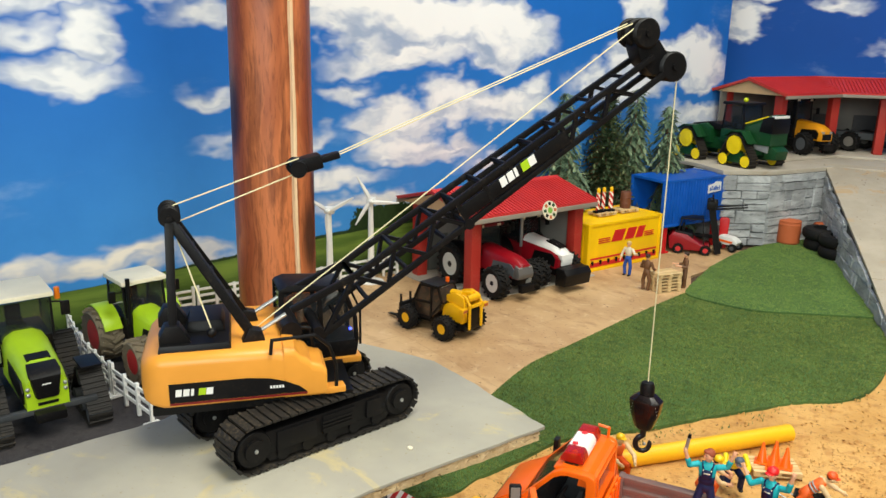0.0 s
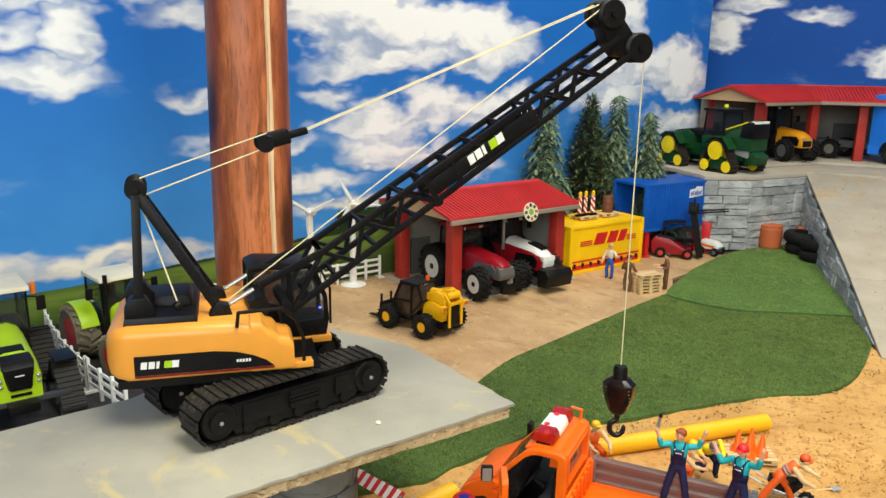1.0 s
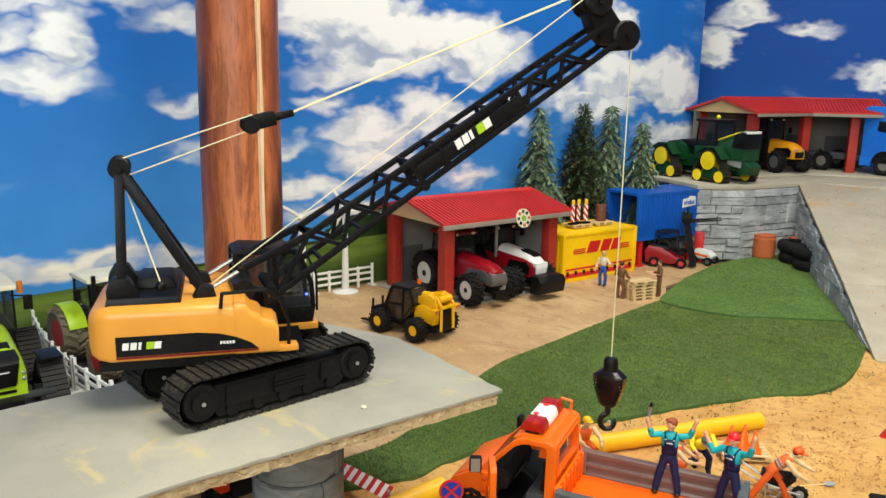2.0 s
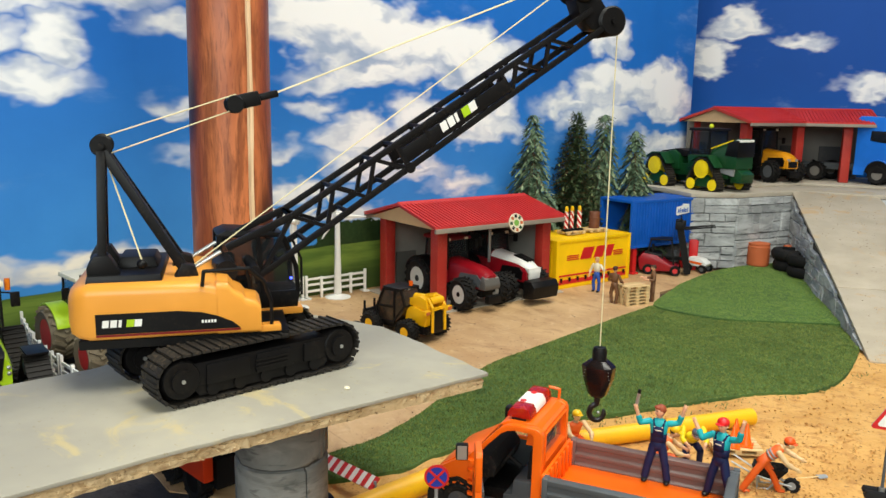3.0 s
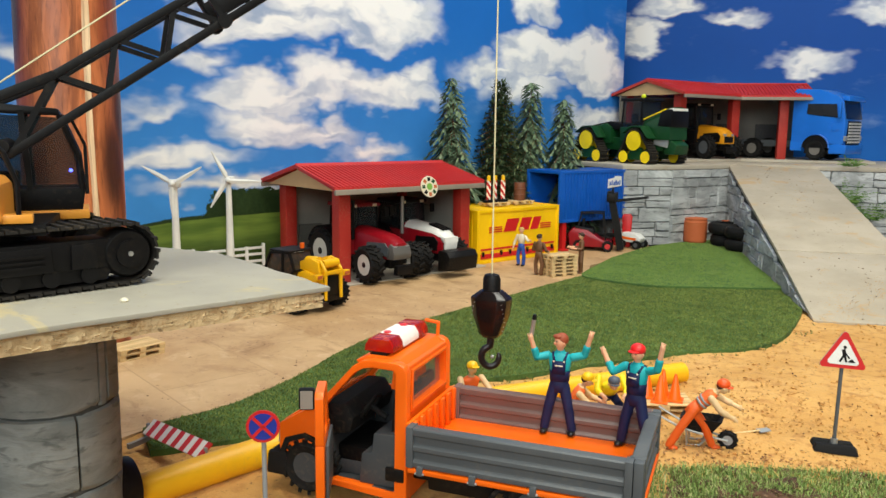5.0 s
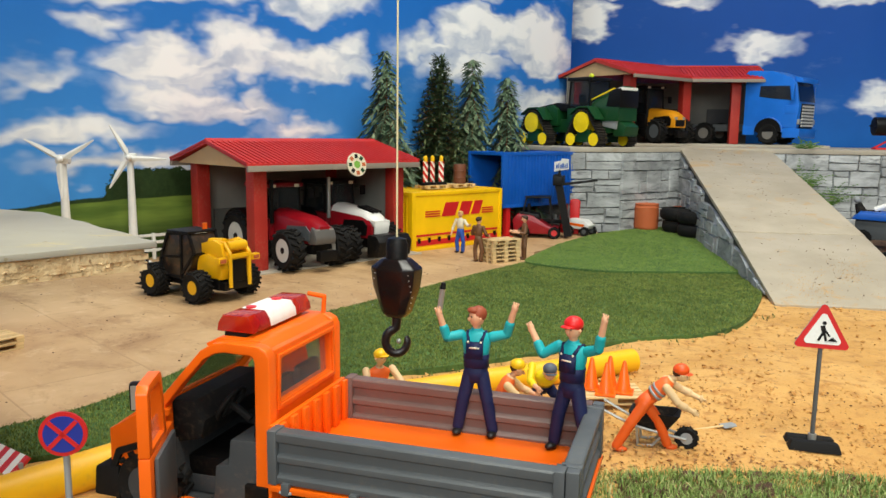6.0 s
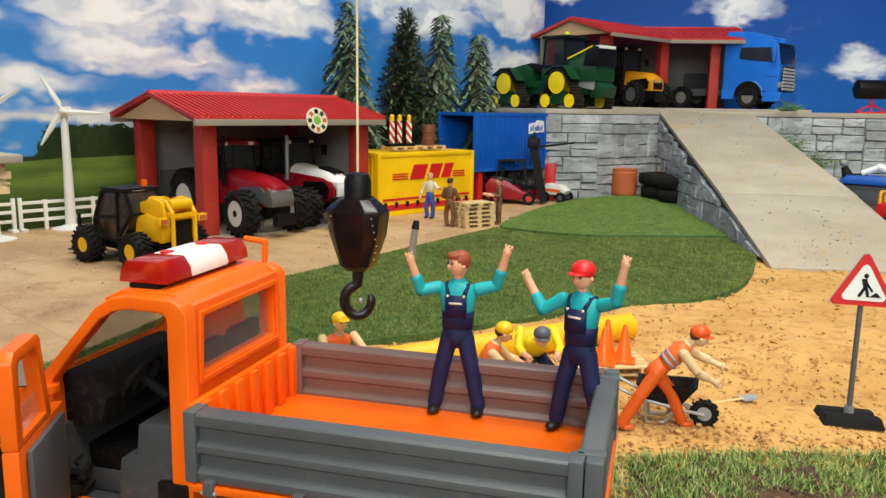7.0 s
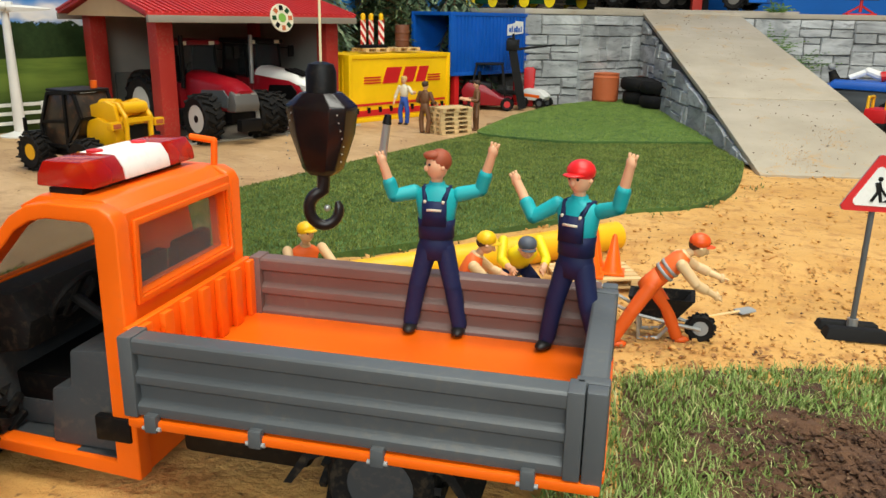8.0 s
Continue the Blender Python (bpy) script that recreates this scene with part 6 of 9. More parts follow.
# ---- tractors and other vehicles ----
FACE = ROW - 90.0  # heading of the parked tractors, out of the garage
def cab_box(parent, x0, x1, w, z0, z1, roof_mat, post_mat, over=0.006, lean=0.006):
    """A glazed cab: four posts, panes and a roof; x forward."""
    c = part("cab_roof", Shape().prism([(x0 - over, z1), (x1 + over, z1), (x1 + over * 0.6, z1 + 0.009), (x0 - over * 0.4, z1 + 0.010)], -w / 2 - over, w / 2 + over), roof_mat, parent, "cab roof", bevel=0.003)
    for x, dx in ((x0, lean), (x1, -lean)):
        for y in (-w / 2, w / 2):
            part("cab_post", Shape().bar((x, y, z0), (x + dx, y, z1), 0.004, 0.004), post_mat, c)
    for y in (-w / 2, w / 2):
        part("cab_window", Shape().prism([(x0 + 0.003, z0 + 0.002), (x1 - 0.003, z0 + 0.002), (x1 - lean - 0.003, z1 - 0.001), (x0 + lean + 0.003, z1 - 0.001)], y - 0.0006, y + 0.0006), M_GLASS, c)
    part("cab_window", Shape().add([(x1 - 0.0005, -w / 2 + 0.003, z0), (x1 - 0.0005, w / 2 - 0.003, z0), (x1 - lean - 0.0005, w / 2 - 0.003, z1 - 0.001), (x1 - lean - 0.0005, -w / 2 + 0.003, z1 - 0.001), (x1 + 0.0005, -w / 2 + 0.003, z0), (x1 + 0.0005, w / 2 - 0.003, z0), (x1 - lean + 0.0005, w / 2 - 0.003, z1 - 0.001), (x1 - lean + 0.0005, -w / 2 + 0.003, z1 - 0.001)], [(0, 1, 2, 3), (7, 6, 5, 4), (0, 4, 5, 1), (1, 5, 6, 2), (2, 6, 7, 3), (3, 7, 4, 0)]), M_GLASS, c)
    part("driver_seat", Shape().box(x0 + 0.014, x0 + 0.034, -0.014, 0.014, z0, z0 + 0.016).box(x0 + 0.012, x0 + 0.018, -0.014, 0.014, z0 + 0.016, z0 + 0.042), M_MATT, c, bevel=0.002)
    s = Shape()
    pts = [(x1 - 0.024, 0.010 * math.cos(g), z0 + 0.022 + 0.010 * math.sin(g)) for g in [2 * math.pi * i / 12 for i in range(13)]]
    for a, b in zip(pts, pts[1:]):
        s.rod(a, b, 0.0013, n=5)
    part("steering_wheel", s, M_BLACK, c)
    return c


def hood(parent, x0, x1, w0, w1, zb, z0, z1, mat, nose=0.014, name="hood"):
    """A bonnet that narrows and drops towards the nose."""
    rings = []
    for k_ in range(9):
        t = k_ / 8
        x = x0 + (x1 - x0) * t
        w = w0 + (w1 - w0) * t
        zt = z0 + (z1 - z0) * t - nose * max(0, t - 0.72) ** 2 / 0.0784
        e = w * 0.30
        rings.append([(x, -w / 2, zb), (x, -w / 2, zt - e * 0.9), (x, -w / 2 + e * 0.35, zt - e * 0.35), (x, -w / 2 + e, zt), (x, w / 2 - e, zt), (x, w / 2 - e * 0.35, zt - e * 0.35), (x, w / 2, zt - e * 0.9), (x, w / 2, zb)])
    return part(name, Shape().loft(rings), mat, parent)


def tractor(name, m, label, body, hood_mat, tyre, rim, roof, rf=0.040, rr=0.054, front_twin=False, ballast=False, stripes=None, grille=M_BLACK, wb=0.172, rim_share=0.55, fender=None, cab_top=0.190, nose_cap=None, tyre_w=1.0, shell=False):
    t = thing(name, label, "tractor", m)
    hub = M_BLACK if rim is M_RIM else None
    part("chassis", Shape().box(-wb - 0.02, 0.03, -0.020, 0.020, rf * 0.75, rf * 0.75 + 0.030), M_BLACK, t, bevel=0.003)
    part("front_axle", Shape().box(-0.010, 0.010, -0.05, 0.05, rf - 0.007, rf + 0.007), M_BLACK, t, bevel=0.002)
    part("rear_axle", Shape().box(-wb - 0.012, -wb + 0.012, -0.055, 0.055, rr - 0.010, rr + 0.010), M_BLACK, t, bevel=0.002)
    for sd in (-1, 1):
        wheel(t, Matrix.Translation((0, sd * 0.060, rf)), rf, 0.032 * tyre_w, tyre, rim, 16, rim_share, hub)
        if front_twin:
            wheel(t, Matrix.Translation((0, sd * 0.096, rf)), rf, 0.030, tyre, rim, 16, rim_share, hub)
        wheel(t, Matrix.Translation((-wb, sd * 0.068, rr)), rr, 0.038 * tyre_w, tyre, rim, 18, rim_share, hub)
        arc = [( -wb + (rr + 0.006) * math.cos(radians(a)), rr + (rr + 0.006) * math.sin(radians(a))) for a in range(20, 161, 14)]
        arc_i = [( -wb + (rr + 0.002) * math.cos(radians(a)), rr + (rr + 0.002) * math.sin(radians(a))) for a in range(160, 19, -14)]
        part("fender", Shape().prism(arc + arc_i, sd * 0.066 - 0.018, sd * 0.066 + 0.018), fender or body, t, bevel=0.001)
        part("step", Shape().box(-wb + 0.062, -wb + 0.088, sd * 0.044 - 0.010, sd * 0.044 + 0.010, 0.022, 0.052), M_BLACK, t, bevel=0.002)
        part("mirror", Shape().box(-wb + 0.066, -wb + 0.071, sd * 0.068 - 0.007, sd * 0.068 + 0.007, 0.140, 0.164), M_BLACK, t, bevel=0.002)
        part("mirror_arm", Shape().bar((-wb + 0.066, sd * 0.044, 0.160), (-wb + 0.068, sd * 0.066, 0.158), 0.002), M_BLACK, t)
    part("cab_base", Shape().prism([(-wb - 0.026, rr), (-wb + 0.070, 0.052), (-wb + 0.070, 0.100), (-wb - 0.026, 0.106)], -0.043, 0.043), body, t, bevel=0.003)
    cb = cab_box(t, -wb - 0.020, -wb + 0.066, 0.084, 0.102, cab_top, roof, M_BLACK)
    if nose_cap:
        part("nose_cap", Shape().prism([(0.020, rf + 0.010), (0.050, rf + 0.012), (0.053, 0.070), (0.047, 0.088), (0.034, 0.094), (0.026, 0.080)], -0.0262, 0.0262), nose_cap, t, "grey nose", bevel=0.004)
    h = hood(t, -wb + 0.064, 0.046, 0.062, 0.050, rf + 0.012, 0.122, 0.108, hood_mat)
    part("grille", Shape().box(0.0455, 0.0485, -0.020, 0.020, rf + 0.016, 0.080), grille, h, bevel=0.002)
    for sd in (-1, 1):
        part("headlight", Shape().box(0.038, 0.0475, sd * 0.017 - 0.006, sd * 0.017 + 0.006, 0.0805, 0.0895), M_SILVER, h, bevel=0.002)
        part("side_grille", Shape().prism([(-0.060, rf + 0.022), (0.030, rf + 0.018), (0.034, 0.082), (0.020, 0.094), (-0.050, 0.090)], sd * 0.0285 - 0.0012, sd * 0.0285 + 0.0012), grille, h)
    part("exhaust", Shape().rod((-wb + 0.072, -0.036, 0.09), (-wb + 0.072, -0.036, 0.186), 0.0045, n=12), M_SILVER if stripes else M_BLACK, t)
    if shell:
        hood(t, -wb + 0.072, 0.054, 0.058, 0.044, 0.094, 0.1250, 0.1120, M_WHITE, 0.020, "hood_shell")
        part("nose_shell", Shape().prism([(0.047, 0.062), (0.053, 0.064), (0.0555, 0.082), (0.053, 0.094), (0.047, 0.094)], -0.020, 0.020), M_WHITE, t, "white nose", bevel=0.004)
    if stripes:
        for y in (-0.011, 0.0, 0.011):
            part("hood_vent", Shape().bar((-0.020, y, 0.1215), (0.036, y * 0.9, 0.1120), 0.0042, 0.0045), M_BLACK, h)
    if ballast:
        part("front_weight", Shape().prism([(0.058, 0.014), (0.096, 0.018), (0.102, 0.052), (0.090, 0.066), (0.058, 0.066)], -0.048, 0.048), M_BLACK, t, "black front weight", bevel=0.004)
    part("front_linkage", Shape().box(0.046, 0.062, -0.022, 0.022, 0.022, 0.044), M_BLACK, t, bevel=0.002)
    for y in (-0.03, 0.03):
        part("roof_lamp", Shape().box(-wb + 0.066, -wb + 0.072, y - 0.006, y + 0.006, cab_top, cab_top + 0.007), M_CREAM, cb)
    return t


# browns painted in for reflections and the view through dark cab glass
M_MOTTLE = ground_mix("mottled_cab_glass", [(62, 50, 40), (34, 30, 26), (96, 64, 40), (24, 22, 20)], (26, 70, 120), rough=0.3, bump=0.02)
HEAD = lambda x, y, z=0.0, a=FACE: Matrix.Translation((x, y, z)) @ Matrix.Rotation(radians(a), 4, "Z")
M_RIMD = plastic("dull_rim", (112, 108, 102), 0.5, 0.15)
M_RIM = plastic("pale_rim", (206, 204, 196), 0.45, 0.12)
M_NOSE = plastic("nose_grey", (96, 93, 90), 0.4, 0.12)
tractor("tractor", HEAD(-0.702, 1.922, 0.003), "dark red tractor with grey nose in the garage", M_CRIMSON, M_CRIMSON, M_MATT, M_RIM, M_WINE, grille=M_GREY, rim_share=0.56, nose_cap=M_NOSE, rf=0.0445, rr=0.058, tyre_w=1.15, cab_top=0.168, fender=M_BLACK)
tractor("tractor", HEAD(-0.640, 2.078, 0.003), "red and white tractor with black front weight", M_WINE, M_CRIMSON, M_MATT, M_RIM, M_BLACK, rf=0.041, tyre_w=1.12, ballast=True, stripes=True, grille=M_BLACK, fender=M_BLACK, cab_top=0.168, shell=True)
tractor("tractor", HEAD(-1.132, 1.110, 0.002, FACE + 8), "lime green tractor with red wheels and dusty tyres", M_BLACK, M_LIME, M_MUDTYRE, M_WHEELR, M_CREAM, rf=0.046, rr=0.058, wb=0.165, cab_top=0.170, tyre_w=1.3, fender=M_LIME)

# lime green tracked tractor with a white cab roof
ct = thing("tracked_tractor", "lime green tractor on four rubber tracks, white roof", "tractor", HEAD(-1.172, 0.850, 0.002, FACE + 1))
part("chassis", Shape().box(-0.25, 0.035, -0.024, 0.024, 0.035, 0.075), M_BLACK, ct, bevel=0.004)
part("front_bar", Shape().box(0.040, 0.052, -0.078, 0.078, 0.042, 0.052), plastic("bar_grey", (62, 64, 66), 0.45, 0.15), ct, bevel=0.002)
for x in (0.0, -0.200):
    for sd in (-1, 1):
        y = sd * 0.078
        ob = crawler(ct, y - 0.020, y + 0.020, [(x - 0.048, 0.018, 0.015), (x, 0.072, 0.016), (x + 0.048, 0.018, 0.015)], 34, M_TRACK, 0.005, "rubber_track", 0.003)
        for xx, zz, r in ((x - 0.048, 0.018, 0.0145), (x, 0.072, 0.0155), (x + 0.048, 0.018, 0.0145), (x, 0.016, 0.010)):
            part("track_wheel", Shape().rod((xx, y - 0.018, zz), (xx, y + 0.018, zz), r, n=20), M_GREY, ct)
hd = hood(ct, -0.140, 0.052, 0.078, 0.066, 0.052, 0.134, 0.120, M_LIME, 0.010)
part("nose_grille", Shape().loft([[(0.020, -0.0235, 0.1235), (0.020, 0.0235, 0.1235), (0.020, 0.0235, 0.112), (0.020, -0.0235, 0.112)], [(0.0460, -0.0255, 0.1160), (0.0460, 0.0255, 0.1160), (0.046, 0.0235, 0.076), (0.046, -0.0235, 0.076)], [(0.0560, -0.0235, 0.1080), (0.0560, 0.0235, 0.1080), (0.0560, 0.0155, 0.070), (0.0560, -0.0155, 0.070)]]), M_BLACK, hd, bevel=0.001)
part("lower_vent", Shape().box(0.050, 0.0535, -0.016, 0.016, 0.058, 0.063), M_BLACK, hd)
for sd in (-1, 1):
    part("side_grille", Shape().prism([(-0.090, 0.066), (0.036, 0.058), (0.044, 0.082), (0.030, 0.098), (-0.080, 0.104)], sd * 0.0352 - 0.0022, sd * 0.0352 + 0.0022), M_BLACK, hd, bevel=0.002)
part("hood_vent", Shape().prism([(-0.020, 0.1235), (0.006, 0.1215), (0.006, 0.1240), (-0.020, 0.1262)], -0.019, 0.019), M_BLACK, hd)
part("front_linkage", Shape().box(0.046, 0.074, -0.024, 0.024, 0.034, 0.050), M_BLACK, ct, bevel=0.003)
for sd in (-1, 1):
    for z in (0.080, 0.090):
        part("headlight", Shape().ball((0.052, sd * 0.0290, z), 0.0038, 8, 5), M_SILVER, hd)
    part("fender", Shape().box(-0.03, 0.03, sd * 0.078 - 0.018, sd * 0.078 + 0.018, 0.096, 0.100), M_BLACK, ct, bevel=0.001)
    part("mirror", Shape().box(-0.128, -0.122, sd * 0.075 - 0.008, sd * 0.075 + 0.008, 0.150, 0.178), M_BLACK, ct, bevel=0.002)
    part("mirror_arm", Shape().bar((-0.130, sd * 0.045, 0.18), (-0.126, sd * 0.074, 0.176), 0.0025), M_BLACK, ct)
part("nose_letters", Shape().box(0.0560, 0.0566, -0.007, 0.007, 0.0945, 0.0965), M_WHITE, hd)
cab_box(ct, -0.245, -0.130, 0.104, 0.112, 0.190, M_CREAM, M_BLACK)
part("cab_base", Shape().box(-0.245, -0.125, -0.048, 0.048, 0.07, 0.118), M_BLACK, ct, bevel=0.003)
part("exhaust", Shape().rod((-0.10, -0.05, 0.09), (-0.10, -0.05, 0.20), 0.006, n=12), M_SILVER, ct)
part("beacon", Shape().rod((-0.14, 0.066, 0.180), (-0.14, 0.066, 0.202), 0.005, n=10), plastic("amber", (230, 120, 20), 0.3, 0), ct)

# green articulated tracked tractor on the terrace
jt = thing("tracked_tractor", "dark green articulated tractor on four tracks with yellow wheels", "tractor", HEAD(-0.218, 2.965, 0.2575, -34) @ Matrix.Scale(1.07, 4))
for x in (0.0, -0.204):
    for sd in (-1, 1):
        y = sd * 0.066
        crawler(jt, y - 0.019, y + 0.019, [(x - 0.044, 0.021, 0.018), (x - 0.004, 0.070, 0.032), (x + 0.044, 0.021, 0.018)], 40, M_TRACK, 0.006, "rubber_track", 0.004)
        for xx, zz, r in ((x - 0.044, 0.021, 0.0185), (x - 0.004, 0.070, 0.0300), (x + 0.044, 0.021, 0.0185)):
            wr = part("track_wheel", Shape().lathe([(r, -0.0185), (r * 0.7, -0.015), (r * 0.66, -0.019), (0.001, -0.020), (0.001, 0.020), (r * 0.66, 0.019), (r * 0.7, 0.015), (r, 0.0185)], 22, Matrix.Translation((xx, y, zz)) @ Matrix.Rotation(radians(90), 4, "X")), M_WHEELY, jt)
        part("track_guard", Shape().prism([(x - 0.052, 0.096), (x - 0.02, 0.115), (x + 0.020, 0.116), (x + 0.052, 0.078), (x + 0.048, 0.078), (x + 0.018, 0.112), (x - 0.02, 0.111), (x - 0.05, 0.092)], y - 0.020, y + 0.020), M_DGREEN, jt, bevel=0.001)
        part("track_frame", Shape().prism([(x - 0.046, 0.012), (x + 0.046, 0.012), (x + 0.01, 0.05), (x - 0.016, 0.05)], y - 0.010, y + 0.010), M_DGREEN, jt, bevel=0.002)
part("chassis", Shape().box(-0.25, 0.06, -0.030, 0.030, 0.040, 0.080), M_DGREEN, jt, bevel=0.004)
part("rear_body", Shape().prism([(-0.25, 0.06), (-0.135, 0.06), (-0.135, 0.110), (-0.160, 0.124), (-0.24, 0.108)], -0.046, 0.046), M_DGREEN, jt, bevel=0.004)
hd = hood(jt, -0.010, 0.096, 0.076, 0.080, 0.074, 0.138, 0.178, M_DGREEN, 0.006)
part("grille", Shape().prism([(0.050, 0.116), (0.1000, 0.112), (0.1000, 0.158), (0.0960, 0.166), (0.060, 0.160)], -0.0412, 0.0412), M_BLACK, hd, bevel=0.002)
part("hood_stripe", Shape().bar((-0.006, -0.0400, 0.136), (0.080, -0.0405, 0.166), 0.002, 0.004), M_WHEELY, hd)
part("lamp_strip", Shape().box(0.086, 0.1015, -0.034, 0.034, 0.160, 0.168), M_WHITE, hd, bevel=0.001)
part("front_weight", Shape().prism([(0.07, 0.03), (0.11, 0.03), (0.115, 0.058), (0.09, 0.075), (0.07, 0.075)], -0.03, 0.03), M_DGREEN, jt, bevel=0.003)
part("grey_panel", Shape().prism([(0.030, 0.060), (0.084, 0.050), (0.092, 0.110), (0.044, 0.114)], -0.036, 0.036), M_GREYL, hd, bevel=0.003)
cab_box(jt, -0.092, -0.008, 0.086, 0.112, 0.192, M_BLACK, M_BLACK)
part("rear_deck", Shape().prism([(-0.230, 0.104), (-0.100, 0.104), (-0.098, 0.122), (-0.150, 0.130), (-0.226, 0.118)], -0.036, 0.036), M_BLACK, jt, bevel=0.003)
part("cab_base", Shape().box(-0.098, -0.004, -0.044, 0.044, 0.070, 0.112), M_DGREEN, jt, bevel=0.003)
part("beacon", Shape().ball((-0.045, 0.0, 0.207), 0.008), plastic("lime_beacon", (210, 220, 30), 0.3, 0), jt)

# yellow fast tractor in the terrace garage
ft = tractor("tractor", HEAD(-0.020, 3.322, FLOOR2, -45) @ Matrix.Scale(1.02, 4), "yellow tractor with black cab in the terrace garage", M_BLACK, plastic("deep_yellow", (228, 152, 24), 0.38, 0.15), M_MATT, M_GREY, M_BLACK, rf=0.042, rr=0.045, wb=0.15)

# blue lorry tractor unit beside the terrace garage
bt = thing("lorry", "bright blue lorry tractor unit with grey grille on the terrace", "lorry", HEAD(0.338, 3.469, FLOOR2, -26) @ Matrix.Scale(1.14, 4))
M_LBLUE = plastic("lorry_blue", (26, 112, 214), 0.3, 0.05)
part("frame_rail", Shape().box(-0.34, 0.06, -0.026, 0.026, 0.040, 0.062), M_GREY, bt, bevel=0.002)
cabm = part("cab", Shape().prism([(-0.076, 0.056), (0.086, 0.050), (0.090, 0.120), (0.078, 0.186), (0.062, 0.202), (0.006, 0.222), (-0.068, 0.226), (-0.076, 0.218)], -0.070, 0.070), M_LBLUE, bt, "blue sleeper cab", bevel=0.006)
part("windscreen", Shape().prism([(0.0880, 0.130), (0.0905, 0.130), (0.0795, 0.186), (0.0765, 0.186)], -0.062, 0.062), M_DARKPANE, cabm)
part("sun_visor", Shape().prism([(0.074, 0.188), (0.096, 0.184), (0.094, 0.198), (0.072, 0.204)], -0.066, 0.066), M_LBLUE, cabm, bevel=0.002)
for sd in (-1, 1):
    part("side_window", Shape().prism([(-0.030, 0.146), (0.010, 0.140), (0.066, 0.134), (0.060, 0.176), (-0.028, 0.178)], sd * 0.0705 - 0.0008, sd * 0.0705 + 0.0008), M_DARKPANE, cabm)
    part("mirror", Shape().box(0.072, 0.080, sd * 0.084 - 0.006, sd * 0.084 + 0.006, 0.135, 0.180), M_LBLUE, cabm, bevel=0.002)
    part("arch", Shape().prism([(0.002 + 0.041 * math.cos(radians(a)), 0.040 + 0.041 * math.sin(radians(a))) for a in range(0, 181, 15)], sd * 0.0705 - 0.001, sd * 0.0705 + 0.001), M_BLACK, cabm)
    for x in (0.002, -0.205, -0.282):
        wheel(bt, Matrix.Translation((x, sd * 0.060, 0.034)), 0.034, 0.026, M_MATT, M_RIMD, 14, 0.50)
    part("headlight", Shape().box(0.084, 0.092, sd * 0.058 - 0.010, sd * 0.058 + 0.010, 0.062, 0.078), M_SILVER, cabm, bevel=0.002)
    part("arch_rim", Shape().tube([(0.002 + 0.043 * math.cos(radians(a)), sd * 0.0712, 0.040 + 0.043 * math.sin(radians(a))) for a in range(0, 181, 15)], 0.0024, 6), M_LBLUE, cabm)
    part("step_panel", Shape().box(0.050, 0.084, sd * 0.0712 - 0.001, sd * 0.0712 + 0.001, 0.094, 0.118), M_LBLUE, cabm, bevel=0.0006)
    part("skirt", Shape().box(-0.076, -0.040, sd * 0.066 - 0.003, sd * 0.066 + 0.003, 0.030, 0.060), M_LBLUE, bt)
gr = part("grille", Shape().prism([(0.086, 0.050), (0.0905, 0.050), (0.0925, 0.124), (0.088, 0.124)], -0.050, 0.050), M_BLACK, cabm)
for i in range(7):
    part("grille_bar", Shape().box(0.088, 0.0945, -0.048, 0.048, 0.056 + i * 0.0095, 0.0615 + i * 0.0095), M_RIM, gr)
part("bumper", Shape().prism([(0.044, 0.022), (0.095, 0.022), (0.097, 0.048), (0.070, 0.054), (0.044, 0.050)], -0.070, 0.070), M_LBLUE, bt, bevel=0.004)

# yellow telescopic loader, its dark cab glass painted as brown mottling
tl = thing("telehandler", "yellow telescopic loader with brown mottled cab and forks", "loader", HEAD(-0.764, 1.609, 0.001, 164))
for x in (0.057, -0.057):
    for sd in (-1, 1):
        wheel(tl, Matrix.Translation((x, sd * 0.054, 0.0285)), 0.0285, 0.028, M_MATT, M_YELD, 18, 0.42)
    part("axle", Shape().rod((x, -0.046, 0.0285), (x, 0.046, 0.0285), 0.006, n=12), M_BLACK, tl)
part("chassis", Shape().box(-0.088, 0.082, -0.034, 0.034, 0.022, 0.044), M_BLACK, tl, bevel=0.003)
part("engine_cover", Shape().prism([(-0.092, 0.040), (-0.030, 0.040), (-0.034, 0.078), (-0.058, 0.084), (-0.088, 0.076), (-0.096, 0.060)], -0.034, 0.034), M_YELD, tl, "yellow engine cover", bevel=0.004)
part("rear_grille", Shape().box(-0.1010, -0.094, -0.018, 0.018, 0.036, 0.074), M_BLACK, tl, bevel=0.001)
part("counterweight", Shape().prism([(-0.098, 0.022), (-0.070, 0.022), (-0.070, 0.038), (-0.100, 0.036)], -0.030, 0.030), M_BLACK, tl, bevel=0.002)
for sd in (-1, 1):
    lamp = part("rear_lamp", Shape().box(-0.1045, -0.094, sd * 0.037 - 0.009, sd * 0.037 + 0.009, 0.070, 0.081), M_YELD, tl, bevel=0.0015)
    part("lamp_glass", Shape().box(-0.1058, -0.1043, sd * 0.037 - 0.006, sd * 0.037 + 0.006, 0.0725, 0.0785), M_TERRA, lamp)
    part("rear_frame", Shape().tube([(-0.104, sd * 0.021, 0.028), (-0.104, sd * 0.021, 0.086), (-0.090, sd * 0.021, 0.103), (-0.070, sd * 0.021, 0.104)], 0.0034, 8), M_YELD, tl)
    part("boom_cheek", Shape().prism([(-0.096, 0.078), (-0.040, 0.084), (-0.040, 0.100), (-0.070, 0.108), (-0.090, 0.102)], sd * 0.026 - 0.003, sd * 0.026 + 0.003), M_YELD, tl, bevel=0.001)
